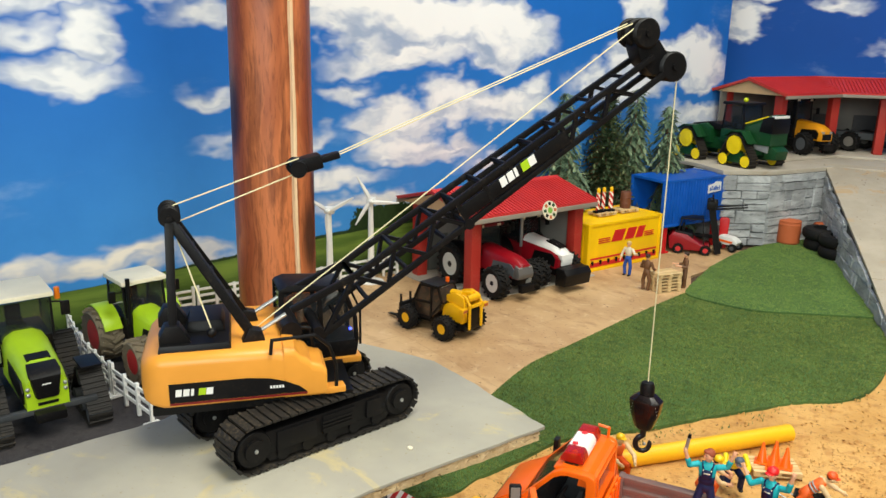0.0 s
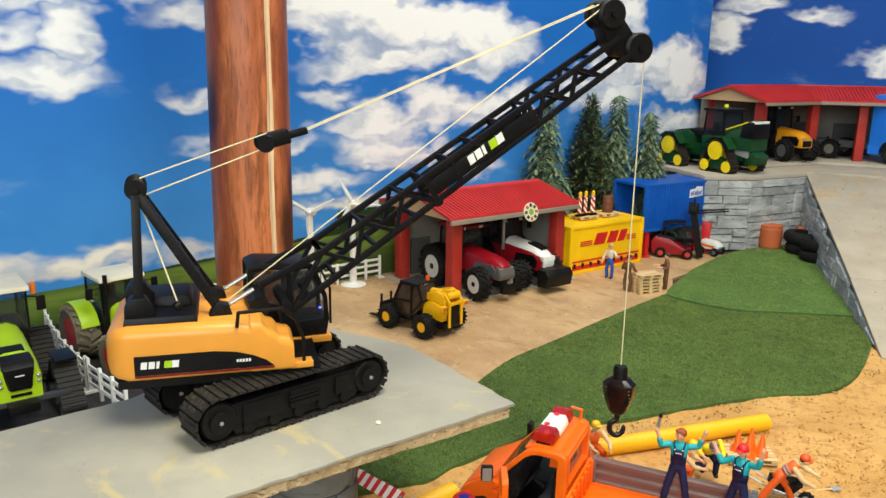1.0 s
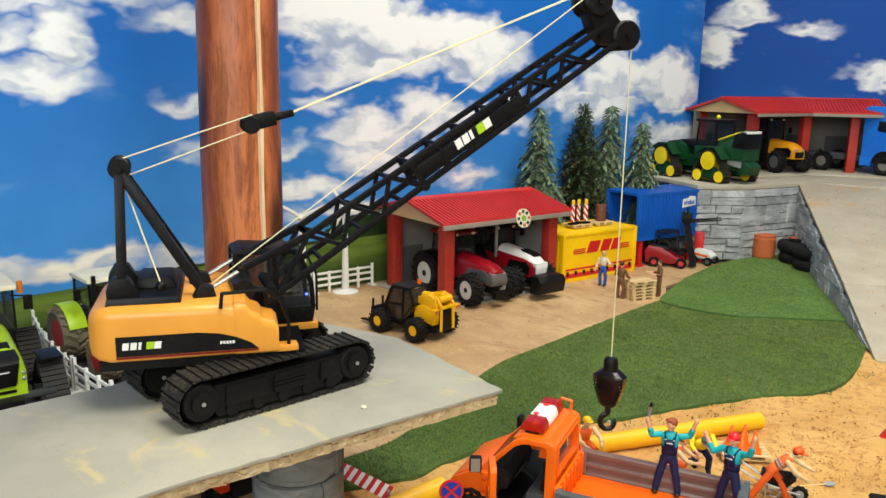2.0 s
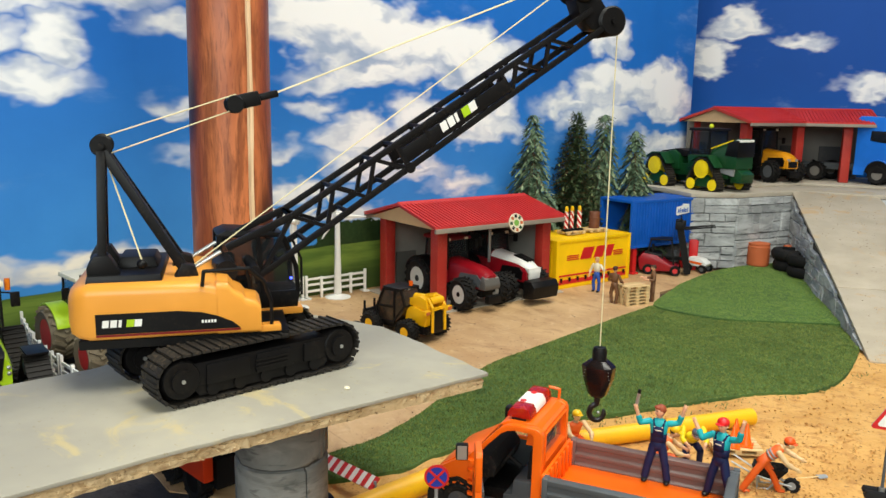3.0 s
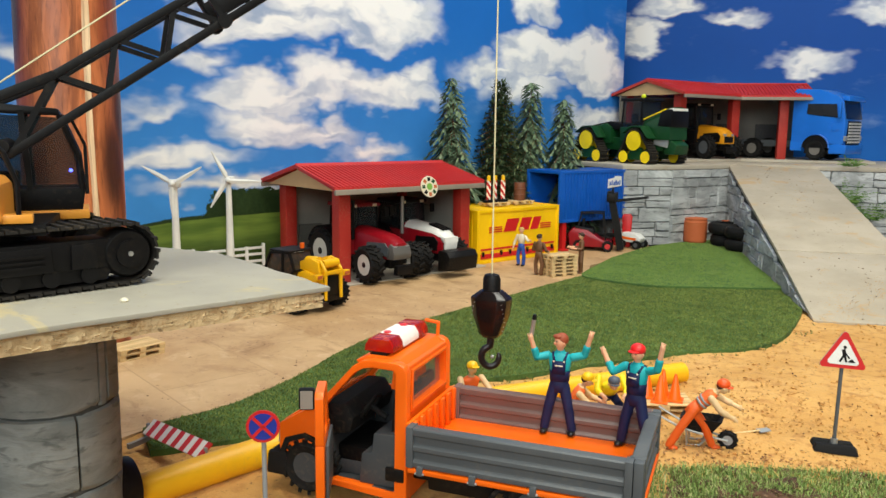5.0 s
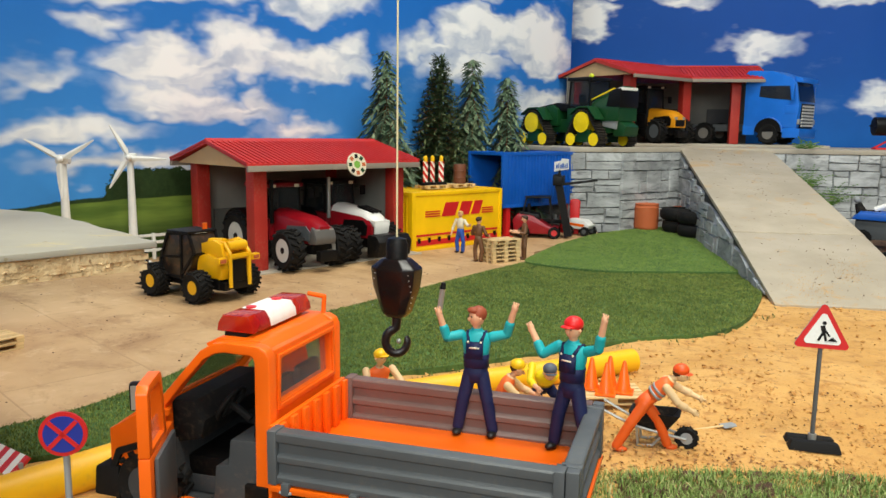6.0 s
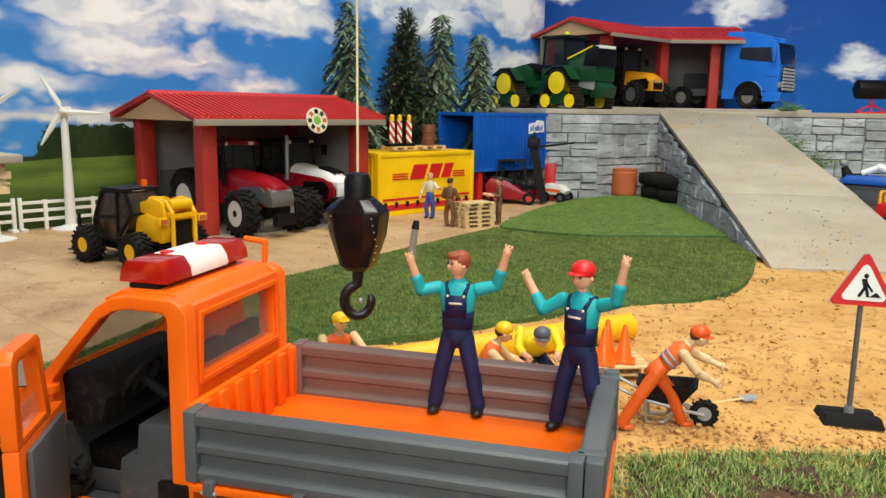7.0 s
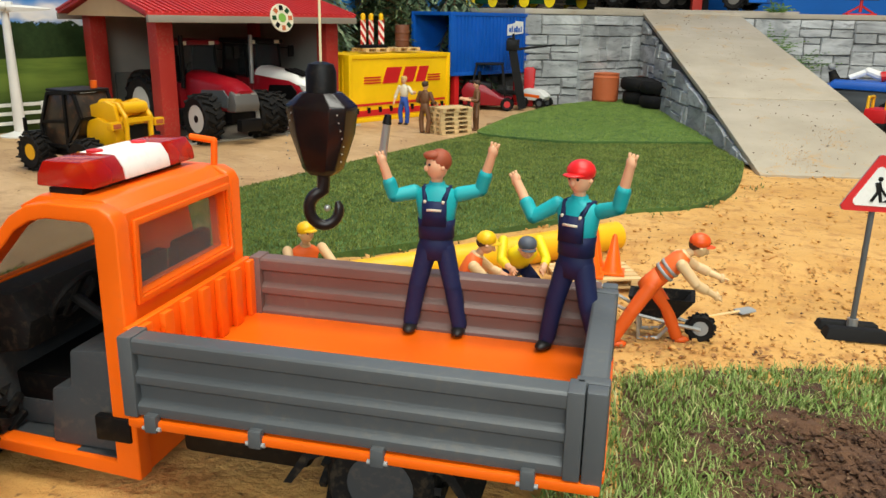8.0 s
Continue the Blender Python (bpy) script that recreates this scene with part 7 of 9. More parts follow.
part("cross_bar", Shape().bar((-0.104, -0.024, 0.082), (-0.104, 0.024, 0.082), 0.006), M_YELD, tl)
part("boom", Shape().bar((-0.082, -0.018, 0.096), (0.078, -0.018, 0.056), 0.020, 0.022), M_YELD, tl, bevel=0.002)
part("boom_head", Shape().prism([(0.062, 0.030), (0.088, 0.030), (0.088, 0.054), (0.070, 0.074), (0.056, 0.066)], -0.028, -0.008), M_YELD, tl, bevel=0.002)
part("lift_ram", Shape().rod((-0.094, -0.020, 0.098), (-0.094, 0.020, 0.098), 0.0085, n=16), M_YELD, tl)
part("hose_reel", Shape().rod((-0.070, 0.004, 0.100), (-0.036, 0.004, 0.098), 0.009, n=14), M_YELD, tl)
cb = part("cab", Shape().prism([(-0.008, 0.038), (0.040, 0.038), (0.050, 0.066), (0.026, 0.114), (-0.026, 0.118), (-0.042, 0.082), (-0.030, 0.058)], -0.012, 0.046), M_MOTTLE, tl, "solid cab painted mottled brown for its dark reflecting windows", bevel=0.003)
part("cab_roof", Shape().box(-0.031, 0.028, -0.014, 0.049, 0.1165, 0.1210), M_BLACK, cb, bevel=0.002)
for a, b in (((-0.008, 0.047, 0.039), (-0.010, 0.047, 0.116)), ((0.049, 0.047, 0.066), (0.026, 0.047, 0.114)), ((-0.026, 0.047, 0.117), (0.026, 0.047, 0.114)), ((0.040, 0.047, 0.039), (0.049, 0.047, 0.066)), ((-0.010, 0.047, 0.076), (0.046, 0.047, 0.072)),
             ((-0.041, 0.045, 0.082), (-0.027, 0.045, 0.118)), ((-0.041, -0.011, 0.082), (-0.027, -0.011, 0.118)), ((-0.042, -0.011, 0.082), (-0.042, 0.045, 0.082)), ((-0.008, 0.047, 0.039), (0.040, 0.047, 0.039)), ((-0.041, 0.046, 0.082), (-0.010, 0.047, 0.046))):
    part("cab_frame", Shape().bar(a, b, 0.0045), M_BLACK, cb)
part("beacon", Shape().rod((-0.020, 0.004, 0.1215), (-0.020, 0.004, 0.132), 0.0048, n=10), plastic("beacon_orange", (230, 96, 16), 0.3, 0), cb)
part("label_bar", Shape().box(-0.0305, -0.0285, 0.010, 0.034, 0.1165, 0.1200), M_WHITE, cb)
fk = part("fork_carriage", Shape().box(0.086, 0.094, -0.044, 0.050, 0.014, 0.054), M_BLACK, tl, bevel=0.002)
for y in (-0.040, -0.014, 0.014, 0.046):
    part("backrest_bar", Shape().bar((0.090, y, 0.054), (0.090, y, 0.074), 0.004), M_BLACK, fk)
for y in (-0.026, 0.026):
    part("fork", Shape().prism([(0.092, 0.006), (0.150, 0.006), (0.150, 0.008), (0.098, 0.012), (0.098, 0.040), (0.092, 0.040)], y - 0.005, y + 0.005), M_BLACK, fk)

# red forklift beside the containers
fl = thing("forklift", "red forklift with tall black mast", "forklift", HEAD(-0.330, 2.640, 0.001, 8) @ Matrix.Scale(1.03, 4))
part("body", Shape().prism([(-0.082, 0.012), (0.035, 0.012), (0.040, 0.030), (0.012, 0.034), (-0.030, 0.062), (-0.074, 0.068), (-0.088, 0.050)], -0.033, 0.033), M_CRIMSON, fl, "red body", bevel=0.004)
for x in (0.028, -0.055):
    for sd in (-1, 1):
        wheel(fl, Matrix.Translation((x, sd * 0.034, 0.0165)), 0.0165, 0.016, M_MATT, M_WHEELR, 12, 0.5)
for x, xx in ((0.022, 0.012), (-0.066, -0.050)):
    for sd in (-1, 1):
        part("guard_post", Shape().bar((x, sd * 0.028, 0.034), (xx, sd * 0.028, 0.112), 0.004), M_BLACK, fl)
part("guard_roof", Shape().box(-0.054, 0.016, -0.031, 0.031, 0.111, 0.115), M_BLACK, fl, bevel=0.001)
part("seat", Shape().box(-0.045, -0.015, -0.016, 0.016, 0.058, 0.068).box(-0.048, -0.040, -0.016, 0.016, 0.066, 0.094), M_MATT, fl, bevel=0.003)
ms = part("mast", Shape().bar((0.066, -0.019, 0.006), (0.030, -0.019, 0.176), 0.010, 0.020).bar((0.066, 0.019, 0.006), (0.030, 0.019, 0.176), 0.010, 0.020), M_BLACK, fl, "black lifting mast")
for z in (0.03, 0.10, 0.172):
    part("mast_tie", Shape().bar((0.0672 - 0.21 * z, -0.022, z), (0.0672 - 0.21 * z, 0.022, z), 0.006, 0.010), M_BLACK, ms)
part("carriage", Shape().box(0.020, 0.046, -0.030, 0.030, 0.146, 0.172), M_BLACK, ms, bevel=0.002)
part("lift_ram", Shape().rod((0.065, 0, 0.01), (0.034, 0, 0.16), 0.006, n=10), M_MATT, ms)
part("backrest_cage", Shape().bar((0.038, -0.028, 0.170), (0.036, -0.028, 0.186), 0.005).bar((0.038, 0.028, 0.170), (0.036, 0.028, 0.186), 0.005), M_BLACK, ms)
part("engine_hood", Shape().prism([(-0.074, 0.050), (-0.010, 0.050), (-0.014, 0.066), (-0.068, 0.074)], -0.030, 0.030), M_BLACK, fl, bevel=0.003)
for y in (-0.020, 0.020):
    part("fork", Shape().prism([(0.046, 0.146), (0.140, 0.160), (0.140, 0.163), (0.052, 0.152), (0.052, 0.172), (0.046, 0.172)], y - 0.004, y + 0.004), M_BLACK, ms)

# small white and orange machine behind the forklift
qd = thing("small_machine", "small white and orange machine on black wheels", "vehicle", HEAD(-0.238, 2.725, 0.001, -20) @ Matrix.Scale(0.9, 4))
part("body", Shape().prism([(-0.040, 0.022), (0.035, 0.022), (0.042, 0.036), (0.020, 0.052), (-0.030, 0.056)], -0.022, 0.022), M_WHITE, qd, bevel=0.006)
part("stripe", Shape().prism([(-0.036, 0.034), (0.020, 0.030), (0.026, 0.038), (-0.034, 0.042)], -0.0228, 0.0228), M_ORANGE, qd)
for x in (0.028, -0.028):
    for sd in (-1, 1):
        wheel(qd, Matrix.Translation((x, sd * 0.026, 0.016)), 0.016, 0.014, M_MATT, M_GREY, 12, 0.5)

# orange skid loader under the bridge
sk = thing("skid_loader", "small orange-red skid loader under the bridge slab", "loader", HEAD(-0.662, 0.838, 0.001, 160) @ Matrix.Scale(1.22, 4))
part("body", Shape().prism([(-0.050, 0.014), (0.040, 0.014), (0.046, 0.044), (0.0, 0.052), (-0.050, 0.050)], -0.030, 0.030), M_MATT, sk, bevel=0.003)
M_SKID = plastic("skid_orange", (218, 62, 22), 0.4, 0.12)
for sd in (-1, 1):
    part("lift_arm", Shape().prism([(-0.062, 0.034), (0.000, 0.034), (0.006, 0.046), (-0.034, 0.056), (-0.036, 0.086), (0.046, 0.052), (0.052, 0.062), (-0.036, 0.106), (-0.060, 0.104)], sd * 0.046 - 0.006, sd * 0.046 + 0.006), M_SKID, sk, "orange-red lift arm", bevel=0.002)
    for x in (-0.026, 0.028):
        wheel(sk, Matrix.Translation((x, sd * 0.040, 0.022)), 0.022, 0.018, M_MATT, M_BLACK, 12, 0.5)
part("cab_cage", Shape().box(-0.034, 0.012, -0.026, 0.026, 0.050, 0.096), M_BLACK, sk, bevel=0.003)
part("bucket", Shape().prism([(0.052, 0.004), (0.084, 0.004), (0.080, 0.008), (0.060, 0.012), (0.060, 0.034), (0.052, 0.036)], -0.045, 0.045), M_BLACK, sk, bevel=0.001)


# ---- figures: each one plain mesh ----
def figure(name, m, joints, mats, label, hat=None, hair=(70, 44, 28), bib=None, band=None):
    """joints: metres in the figure's frame. Several paints on one mesh."""
    ob_shapes = []

    def limb(a, b, r0, r1, mat, n=10):
        ob_shapes.append((Shape().rod(a, b, r0, r1, 14, False).ball(a, r0 * 0.985, 12, 8).ball(b, r1 * 0.985, 12, 8), mat))
    J = {k_: Vector(v) for k_, v in joints.items()}
    skin, shirt, trouser, shoe, top = mats
    for sd in ("l", "r"):
        limb(J["hip_" + sd], J["knee_" + sd], 0.0058, 0.0050, trouser)
        limb(J["knee_" + sd], J["foot_" + sd], 0.0050, 0.0045, trouser)
        f = J["foot_" + sd]
        toe = J["toe"] if "toe" in J else Vector((0, -1, 0))
        ob_shapes.append((Shape().ball(f + Vector((0, 0, -0.0028)) + toe * 0.0035, 0.0048, 10, 6, squash=(0.85 + 0.6 * abs(toe.x), 0.85 + 0.6 * abs(toe.y), 0.56)), shoe))
        limb(J["sho_" + sd], J["elb_" + sd], 0.0042, 0.0036, shirt)
        e, h = J["elb_" + sd], J["hand_" + sd]
        q = e.lerp(h, 0.40)
        limb(e, q, 0.0036, 0.0038, shirt)
        limb(q, h, 0.0027, 0.0023, skin)
        dr = (h - e).normalized()
        ob_shapes.append((Shape().ball(h + dr * 0.001, 0.0031, 8, 6, squash=(0.9, 0.75, 1.2)), skin))
        side_ = dr.cross(Vector((0, 1, 0)))
        side_ = side_.normalized() if side_.length > 0.01 else Vector((1, 0, 0))
        for k_ in (-1, 0, 1):
            ob_shapes.append((Shape().rod(h + dr * 0.002 + side_ * k_ * 0.0014, h + dr * 0.0058 + side_ * k_ * 0.0020, 0.0009, 0.0007, 6), skin))
    p, c = J["pelvis"], J["chest"]
    d = (J["sho_l"] - J["sho_r"]).normalized()
    up = (c - p).normalized()
    fw = d.cross(up).normalized()

    def ring(o, w, t):
        return [o + d * (w * math.cos(2 * math.pi * i / 16)) + fw * (t * math.sin(2 * math.pi * i / 16)) for i in range(16)]
    ob_shapes.append((Shape().loft([ring(p - up * 0.007, 0.0085, 0.0060), ring(p, 0.0098, 0.0070), ring(p.lerp(c, 0.32), 0.0090, 0.0068)]), trouser))
    ob_shapes.append((Shape().loft([ring(p.lerp(c, 0.28), 0.0090, 0.0066), ring(p.lerp(c, 0.6), 0.0106, 0.0074), ring(p.lerp(c, 0.90), 0.0122, 0.0070), ring(c, 0.0098, 0.0058), ring(c + up * 0.003, 0.0046, 0.0046)]), top))
    ob_shapes.append((Shape().loft([ring(c + up * 0.001, 0.0052, 0.0050), ring(c + up * 0.0045, 0.0042, 0.0042)]), shirt))
    if band is not None:
        for u in (0.40, 0.56):
            ob_shapes.append((Shape().loft([ring(p.lerp(c, u), 0.0108, 0.0079), ring(p.lerp(c, u + 0.08), 0.0111, 0.0081)]), band))
    if bib is not None:
        ob_shapes.append((Shape().loft([ring(p.lerp(c, 0.16), 0.0101, 0.0074), ring(p.lerp(c, 0.36), 0.0101, 0.0076), ring(p.lerp(c, 0.50), 0.0106, 0.0079)]), bib))
        lo, hi = p.lerp(c, 0.42) + fw * 0.0080, p.lerp(c, 0.84) + fw * 0.0079
        ob_shapes.append((Shape().bar(lo, hi, 0.0132, 0.0022), bib))
        ob_shapes.append((Shape().bar(p.lerp(c, 0.70) + fw * 0.0092 + d * 0.004, p.lerp(c, 0.70) + fw * 0.0092 - d * 0.004, 0.0010, 0.0012), M_CREAM))
        for q in (-1, 1):
            a = hi + d * (q * 0.0050)
            b = c + d * (q * 0.0066) + up * 0.0012
            b2 = p.lerp(c, 0.50) - fw * 0.0082 + d * (q * 0.0040)
            for x, y in ((a, b + fw * 0.003), (b + fw * 0.003, b - fw * 0.004), (b - fw * 0.004, b2)):
                ob_shapes.append((Shape().bar(x, y, 0.0024, 0.0014), bib))
            ob_shapes.append((Shape().ball(a + fw * 0.0008, 0.0010, 6, 5), M_CREAM))
    hd = J["head"]
    ob_shapes.append((Shape().rod(c, hd, 0.0032, 0.0032, 10), skin))
    ob_shapes.append((Shape().ball(hd, 0.0068, 16, 12, squash=(0.90, 0.96, 1.16)), skin))
    face = J["face"].normalized()
    cross = face.cross(Vector((0, 0, 1))).normalized()
    ob_shapes.append((Shape().ball(hd + face * 0.0066 + Vector((0, 0, -0.0012)), 0.0013, 8, 6, squash=(1, 1, 1.3)), skin))
    for q in (-1, 1):
        ob_shapes.append((Shape().ball(hd + cross * q * 0.0062 + Vector((0, 0, -0.0008)), 0.0014, 8, 6), skin))
        ob_shapes.append((Shape().ball(hd + face * 0.0058 + cross * q * 0.0024 + Vector((0, 0, 0.0010)), 0.0008, 6, 5), M_SHOE))
    hair_m = plastic("hair", hair, 0.6, 0.0)
    if hat is None:
        ob_shapes.append((Shape().ball(hd - face * 0.0014 + Vector((0, 0, 0.0024)), 0.0071, 16, 10, squash=(0.97, 1.0, 0.92)), hair_m))
        ob_shapes.append((Shape().ball(hd + face * 0.0030 + Vector((0, 0, 0.0056)), 0.0042, 12, 8, squash=(1.2, 1.2, 0.6)), hair_m))
    else:
        ob_shapes.append((Shape().ball(hd - face * 0.0018 + Vector((0, 0, 0.0006)), 0.0067, 14, 8, squash=(0.96, 1.0, 0.9)), hair_m))
        ob_shapes.append((Shape().ball(hd + Vector((0, 0, 0.0034)) - face * 0.0004, 0.0076, 16, 10, squash=(0.98, 1.0, 0.80)), hat))
        bm_ = Matrix.Translation(hd + Vector((0, 0, 0.0030)) + face * 0.0060)
        ob_shapes.append((Shape().ball((0, 0, 0), 0.0058, 12, 6, bm_, squash=(1.0, 1.0, 0.16)), hat))
    s, mi, order = Shape(), [], []
    for sh, mat in ob_shapes:
        if mat.name not in [q.name for q in order]:
            order.append(mat)
        k_ = [q.name for q in order].index(mat.name)
        s.add(sh.v, sh.f)
        mi += [k_] * len(sh.f)
    me = bpy.data.meshes.new(name)
    me.from_pydata(s.v, [], s.f)
    for mat in order:
        me.materials.append(mat)
    for poly, k_ in zip(me.polygons, mi):
        poly.material_index = k_
        poly.use_smooth = True
    ob = new(name, me)
    ob.matrix_world = m
    return tagged(ob, label, "figure")


M_SKIN = plastic("figure_skin", (226, 170, 132), 0.5, 0.0)
M_TEAL = plastic("teal_shirt", (20, 166, 172), 0.5, 0.02)
M_NAVY = plastic("navy_overalls", (22, 32, 72), 0.6, 0.04, spec=0.3)
M_SHOE = plastic("black_shoe", (26, 24, 24), 0.4, 0.05)
M_VEST = plastic("orange_vest", (238, 106, 40), 0.5, 0.04)
M_TAN = plastic("tan_sleeve", (222, 186, 138), 0.5, 0.04)
M_OTROU = plastic("orange_trousers", (226, 92, 24), 0.5, 0.05)
M_HELMY = plastic("yellow_helmet", (246, 194, 20), 0.35, 0.02)
M_HELMO = plastic("orange_helmet", (232, 84, 26), 0.35, 0.02)
M_CAPR = plastic("red_cap", (222, 34, 34), 0.35, 0.02)
M_CAPG = plastic("grey_cap", (86, 92, 104), 0.5, 0.02)
M_BROWN = plastic("brown_uniform", (110, 74, 46), 0.55, 0.04)
M_JEANS = plastic("blue_jeans", (40, 82, 170), 0.55, 0.04)
M_HIVIS = plastic("yellow_jacket", (240, 214, 20), 0.5, 0.04)


def standing(h=1.0, **over):
    j = dict(hip_l=(0.0048, 0, 0.050), hip_r=(-0.0048, 0, 0.050), knee_l=(0.010, -0.001, 0.028), knee_r=(-0.010, -0.001, 0.028), foot_l=(0.014, 0, 0.0055), foot_r=(-0.014, 0, 0.0055),
             pelvis=(0, 0, 0.051), chest=(0, 0, 0.083), head=(0, -0.001, 0.0965), face=(0, -1, 0), sho_l=(0.0125, 0, 0.081), sho_r=(-0.0125, 0, 0.081),
             elb_l=(0.020, -0.002, 0.064), elb_r=(-0.020, -0.002, 0.064), hand_l=(0.020, -0.010, 0.048), hand_r=(-0.020, -0.010, 0.048))
    j.update(over)
    return j


FACEM = Matrix.Rotation(radians(4), 4, "Z")
figure("toy_figure", Matrix.Translation((-0.081, 0.9965, 0.0578)) @ FACEM, standing(hand_r=(-0.029, -0.006, 0.098), elb_r=(-0.023, -0.004, 0.079), hand_l=(0.030, -0.004, 0.105), elb_l=(0.024, 0.0, 0.084), face=(-0.75, -0.6, 0)),
       (M_SKIN, M_TEAL, M_NAVY, M_SHOE, M_TEAL), "toy worker in teal shirt and navy dungarees, arms raised", hair=(150, 70, 40), bib=M_NAVY)
can = thing("hand_tool", "grey handheld tool with black tip held up by a figure", "tool", Matrix.Translation((-0.1105, 0.990, 0.1540)) @ pose(0, 0, 0, 0, 8, 0))
part("shaft", Shape().rod((0, 0, 0), (0, 0, 0.022), 0.0024, 0.0022, 8), M_SILVER, can)
part("tip", Shape().rod((0, 0, 0.022), (0, 0, 0.027), 0.0026, 0.0018, 8), M_BLACK, can)
figure("toy_figure", Matrix.Translation((-0.0035, 0.986, 0.0578)) @ Matrix.Rotation(radians(-22), 4, "Z"), standing(hand_r=(-0.036, -0.002, 0.090), elb_r=(-0.024, -0.004, 0.073), hand_l=(0.028, -0.006, 0.107), elb_l=(0.023, -0.004, 0.085), foot_l=(0.017, 0, 0.0055), face=(-0.15, -1, -0.15)),
       (M_SKIN, M_TEAL, M_NAVY, M_SHOE, M_TEAL), "toy worker in teal shirt, navy dungarees and red cap", hat=M_CAPR, bib=M_NAVY)
# workers on the sand
bent = standing(pelvis=(0, -0.002, 0.048), hip_l=(0.0048, -0.002, 0.047), hip_r=(-0.0048, -0.002, 0.047), chest=(0.001, -0.023, 0.069), head=(0.001, -0.034, 0.078), face=(0, -0.8, -0.5), sho_l=(0.0135, -0.021, 0.067), sho_r=(-0.0125, -0.021, 0.067), elb_l=(0.017, -0.036, 0.058), elb_r=(-0.016, -0.032, 0.054), hand_l=(0.012, -0.053, 0.052), hand_r=(-0.012, -0.046, 0.046), knee_l=(0.008, -0.016, 0.028), foot_l=(0.009, -0.025, 0.0055), knee_r=(-0.008, 0.010, 0.028), foot_r=(-0.009, 0.022, 0.0055))
figure("toy_figure", Matrix.Translation((0.040, 1.154, -0.001)) @ Matrix.Rotation(radians(94), 4, "Z"), bent, (M_TAN, M_TAN, M_OTROU, M_OTROU, M_VEST), "bent toy worker in orange vest, trousers and helmet", hat=M_HELMO, band=M_GREYL)
kneel = standing(pelvis=(0, 0, 0.030), hip_l=(0.006, 0, 0.029), hip_r=(-0.006, 0, 0.029), knee_l=(0.010, -0.024, 0.026), knee_r=(-0.010, -0.022, 0.012), foot_l=(0.011, -0.018, 0.0055), foot_r=(-0.010, 0.006, 0.0055), chest=(0, -0.014, 0.058), head=(0, -0.022, 0.070), face=(0, -0.8, -0.5), sho_l=(0.0145, -0.013, 0.056), sho_r=(-0.0145, -0.013, 0.056), elb_l=(0.018, -0.026, 0.044), elb_r=(-0.018, -0.026, 0.044), hand_l=(0.012, -0.040, 0.040), hand_r=(-0.012, -0.040, 0.040))
figure("toy_figure", Matrix.Translation((-0.100, 1.140, 0.0)) @ Matrix.Rotation(radians(100), 4, "Z"), kneel, (M_SKIN, M_TAN, M_VEST, M_SHOE, M_VEST), "kneeling toy worker in orange vest and yellow helmet", hat=M_HELMY)
figure("toy_figure", Matrix.Translation((-0.063, 1.200, 0.006)) @ Matrix.Rotation(radians(20), 4, "Z"), dict(kneel, chest=(0, -0.022, 0.050), head=(0, -0.036, 0.056)), (M_SKIN, M_HIVIS, M_NAVY, M_SHOE, M_HIVIS), "toy worker in yellow jacket and grey cap leaning over the pipe", hat=M_CAPG)
figure("toy_figure", Matrix.Translation((-0.235, 1.165, -0.006)) @ Matrix.Rotation(radians(40), 4, "Z"), dict(kneel, chest=(0, -0.006, 0.054), head=(0, -0.010, 0.068), sho_l=(0.0145, -0.005, 0.053), sho_r=(-0.0145, -0.005, 0.053), face=(0.3, -1, 0)), (M_TAN, M_TAN, M_OTROU, M_SHOE, M_VEST), "sitting toy worker in orange vest and yellow helmet", hat=M_HELMY)
# yard figures
figure("toy_figure", Matrix.Translation((-0.470, 2.262, 0.001)) @ Matrix.Rotation(radians(-20), 4, "Z"), standing(hand_l=(0.034, -0.008, 0.072), elb_l=(0.024, -0.004, 0.070), foot_l=(0.008, 0, 0.0055), foot_r=(-0.008, 0, 0.0055)), (M_SKIN, M_CREAM, M_JEANS, M_SHOE, M_CREAM), "toy figure in cream top and blue jeans by the container", hair=(214, 178, 110))
figure("toy_figure", Matrix.Translation((-0.392, 2.146, 0.001)) @ Matrix.Rotation(radians(160), 4, "Z"), standing(hand_l=(0.012, -0.026, 0.058), hand_r=(-0.012, -0.026, 0.058), foot_l=(0.007, 0, 0.0055), foot_r=(-0.007, 0, 0.0055)), (M_SKIN, M_BROWN, M_BROWN, M_BROWN, M_BROWN), "toy parcel worker in brown uniform beside the pallets", hair=(60, 40, 26))
figure("toy_figure", Matrix.Translation((-0.300, 2.222, 0.001)) @ Matrix.Rotation(radians(-70), 4, "Z"), standing(hand_l=(0.012, -0.026, 0.066), hand_r=(-0.012, -0.030, 0.066), foot_l=(0.007, 0, 0.0055), foot_r=(-0.007, 0, 0.0055)), (M_SKIN, M_BROWN, M_BROWN, M_BROWN, M_BROWN), "toy parcel worker in brown uniform behind the pallets", hair=(60, 40, 26))


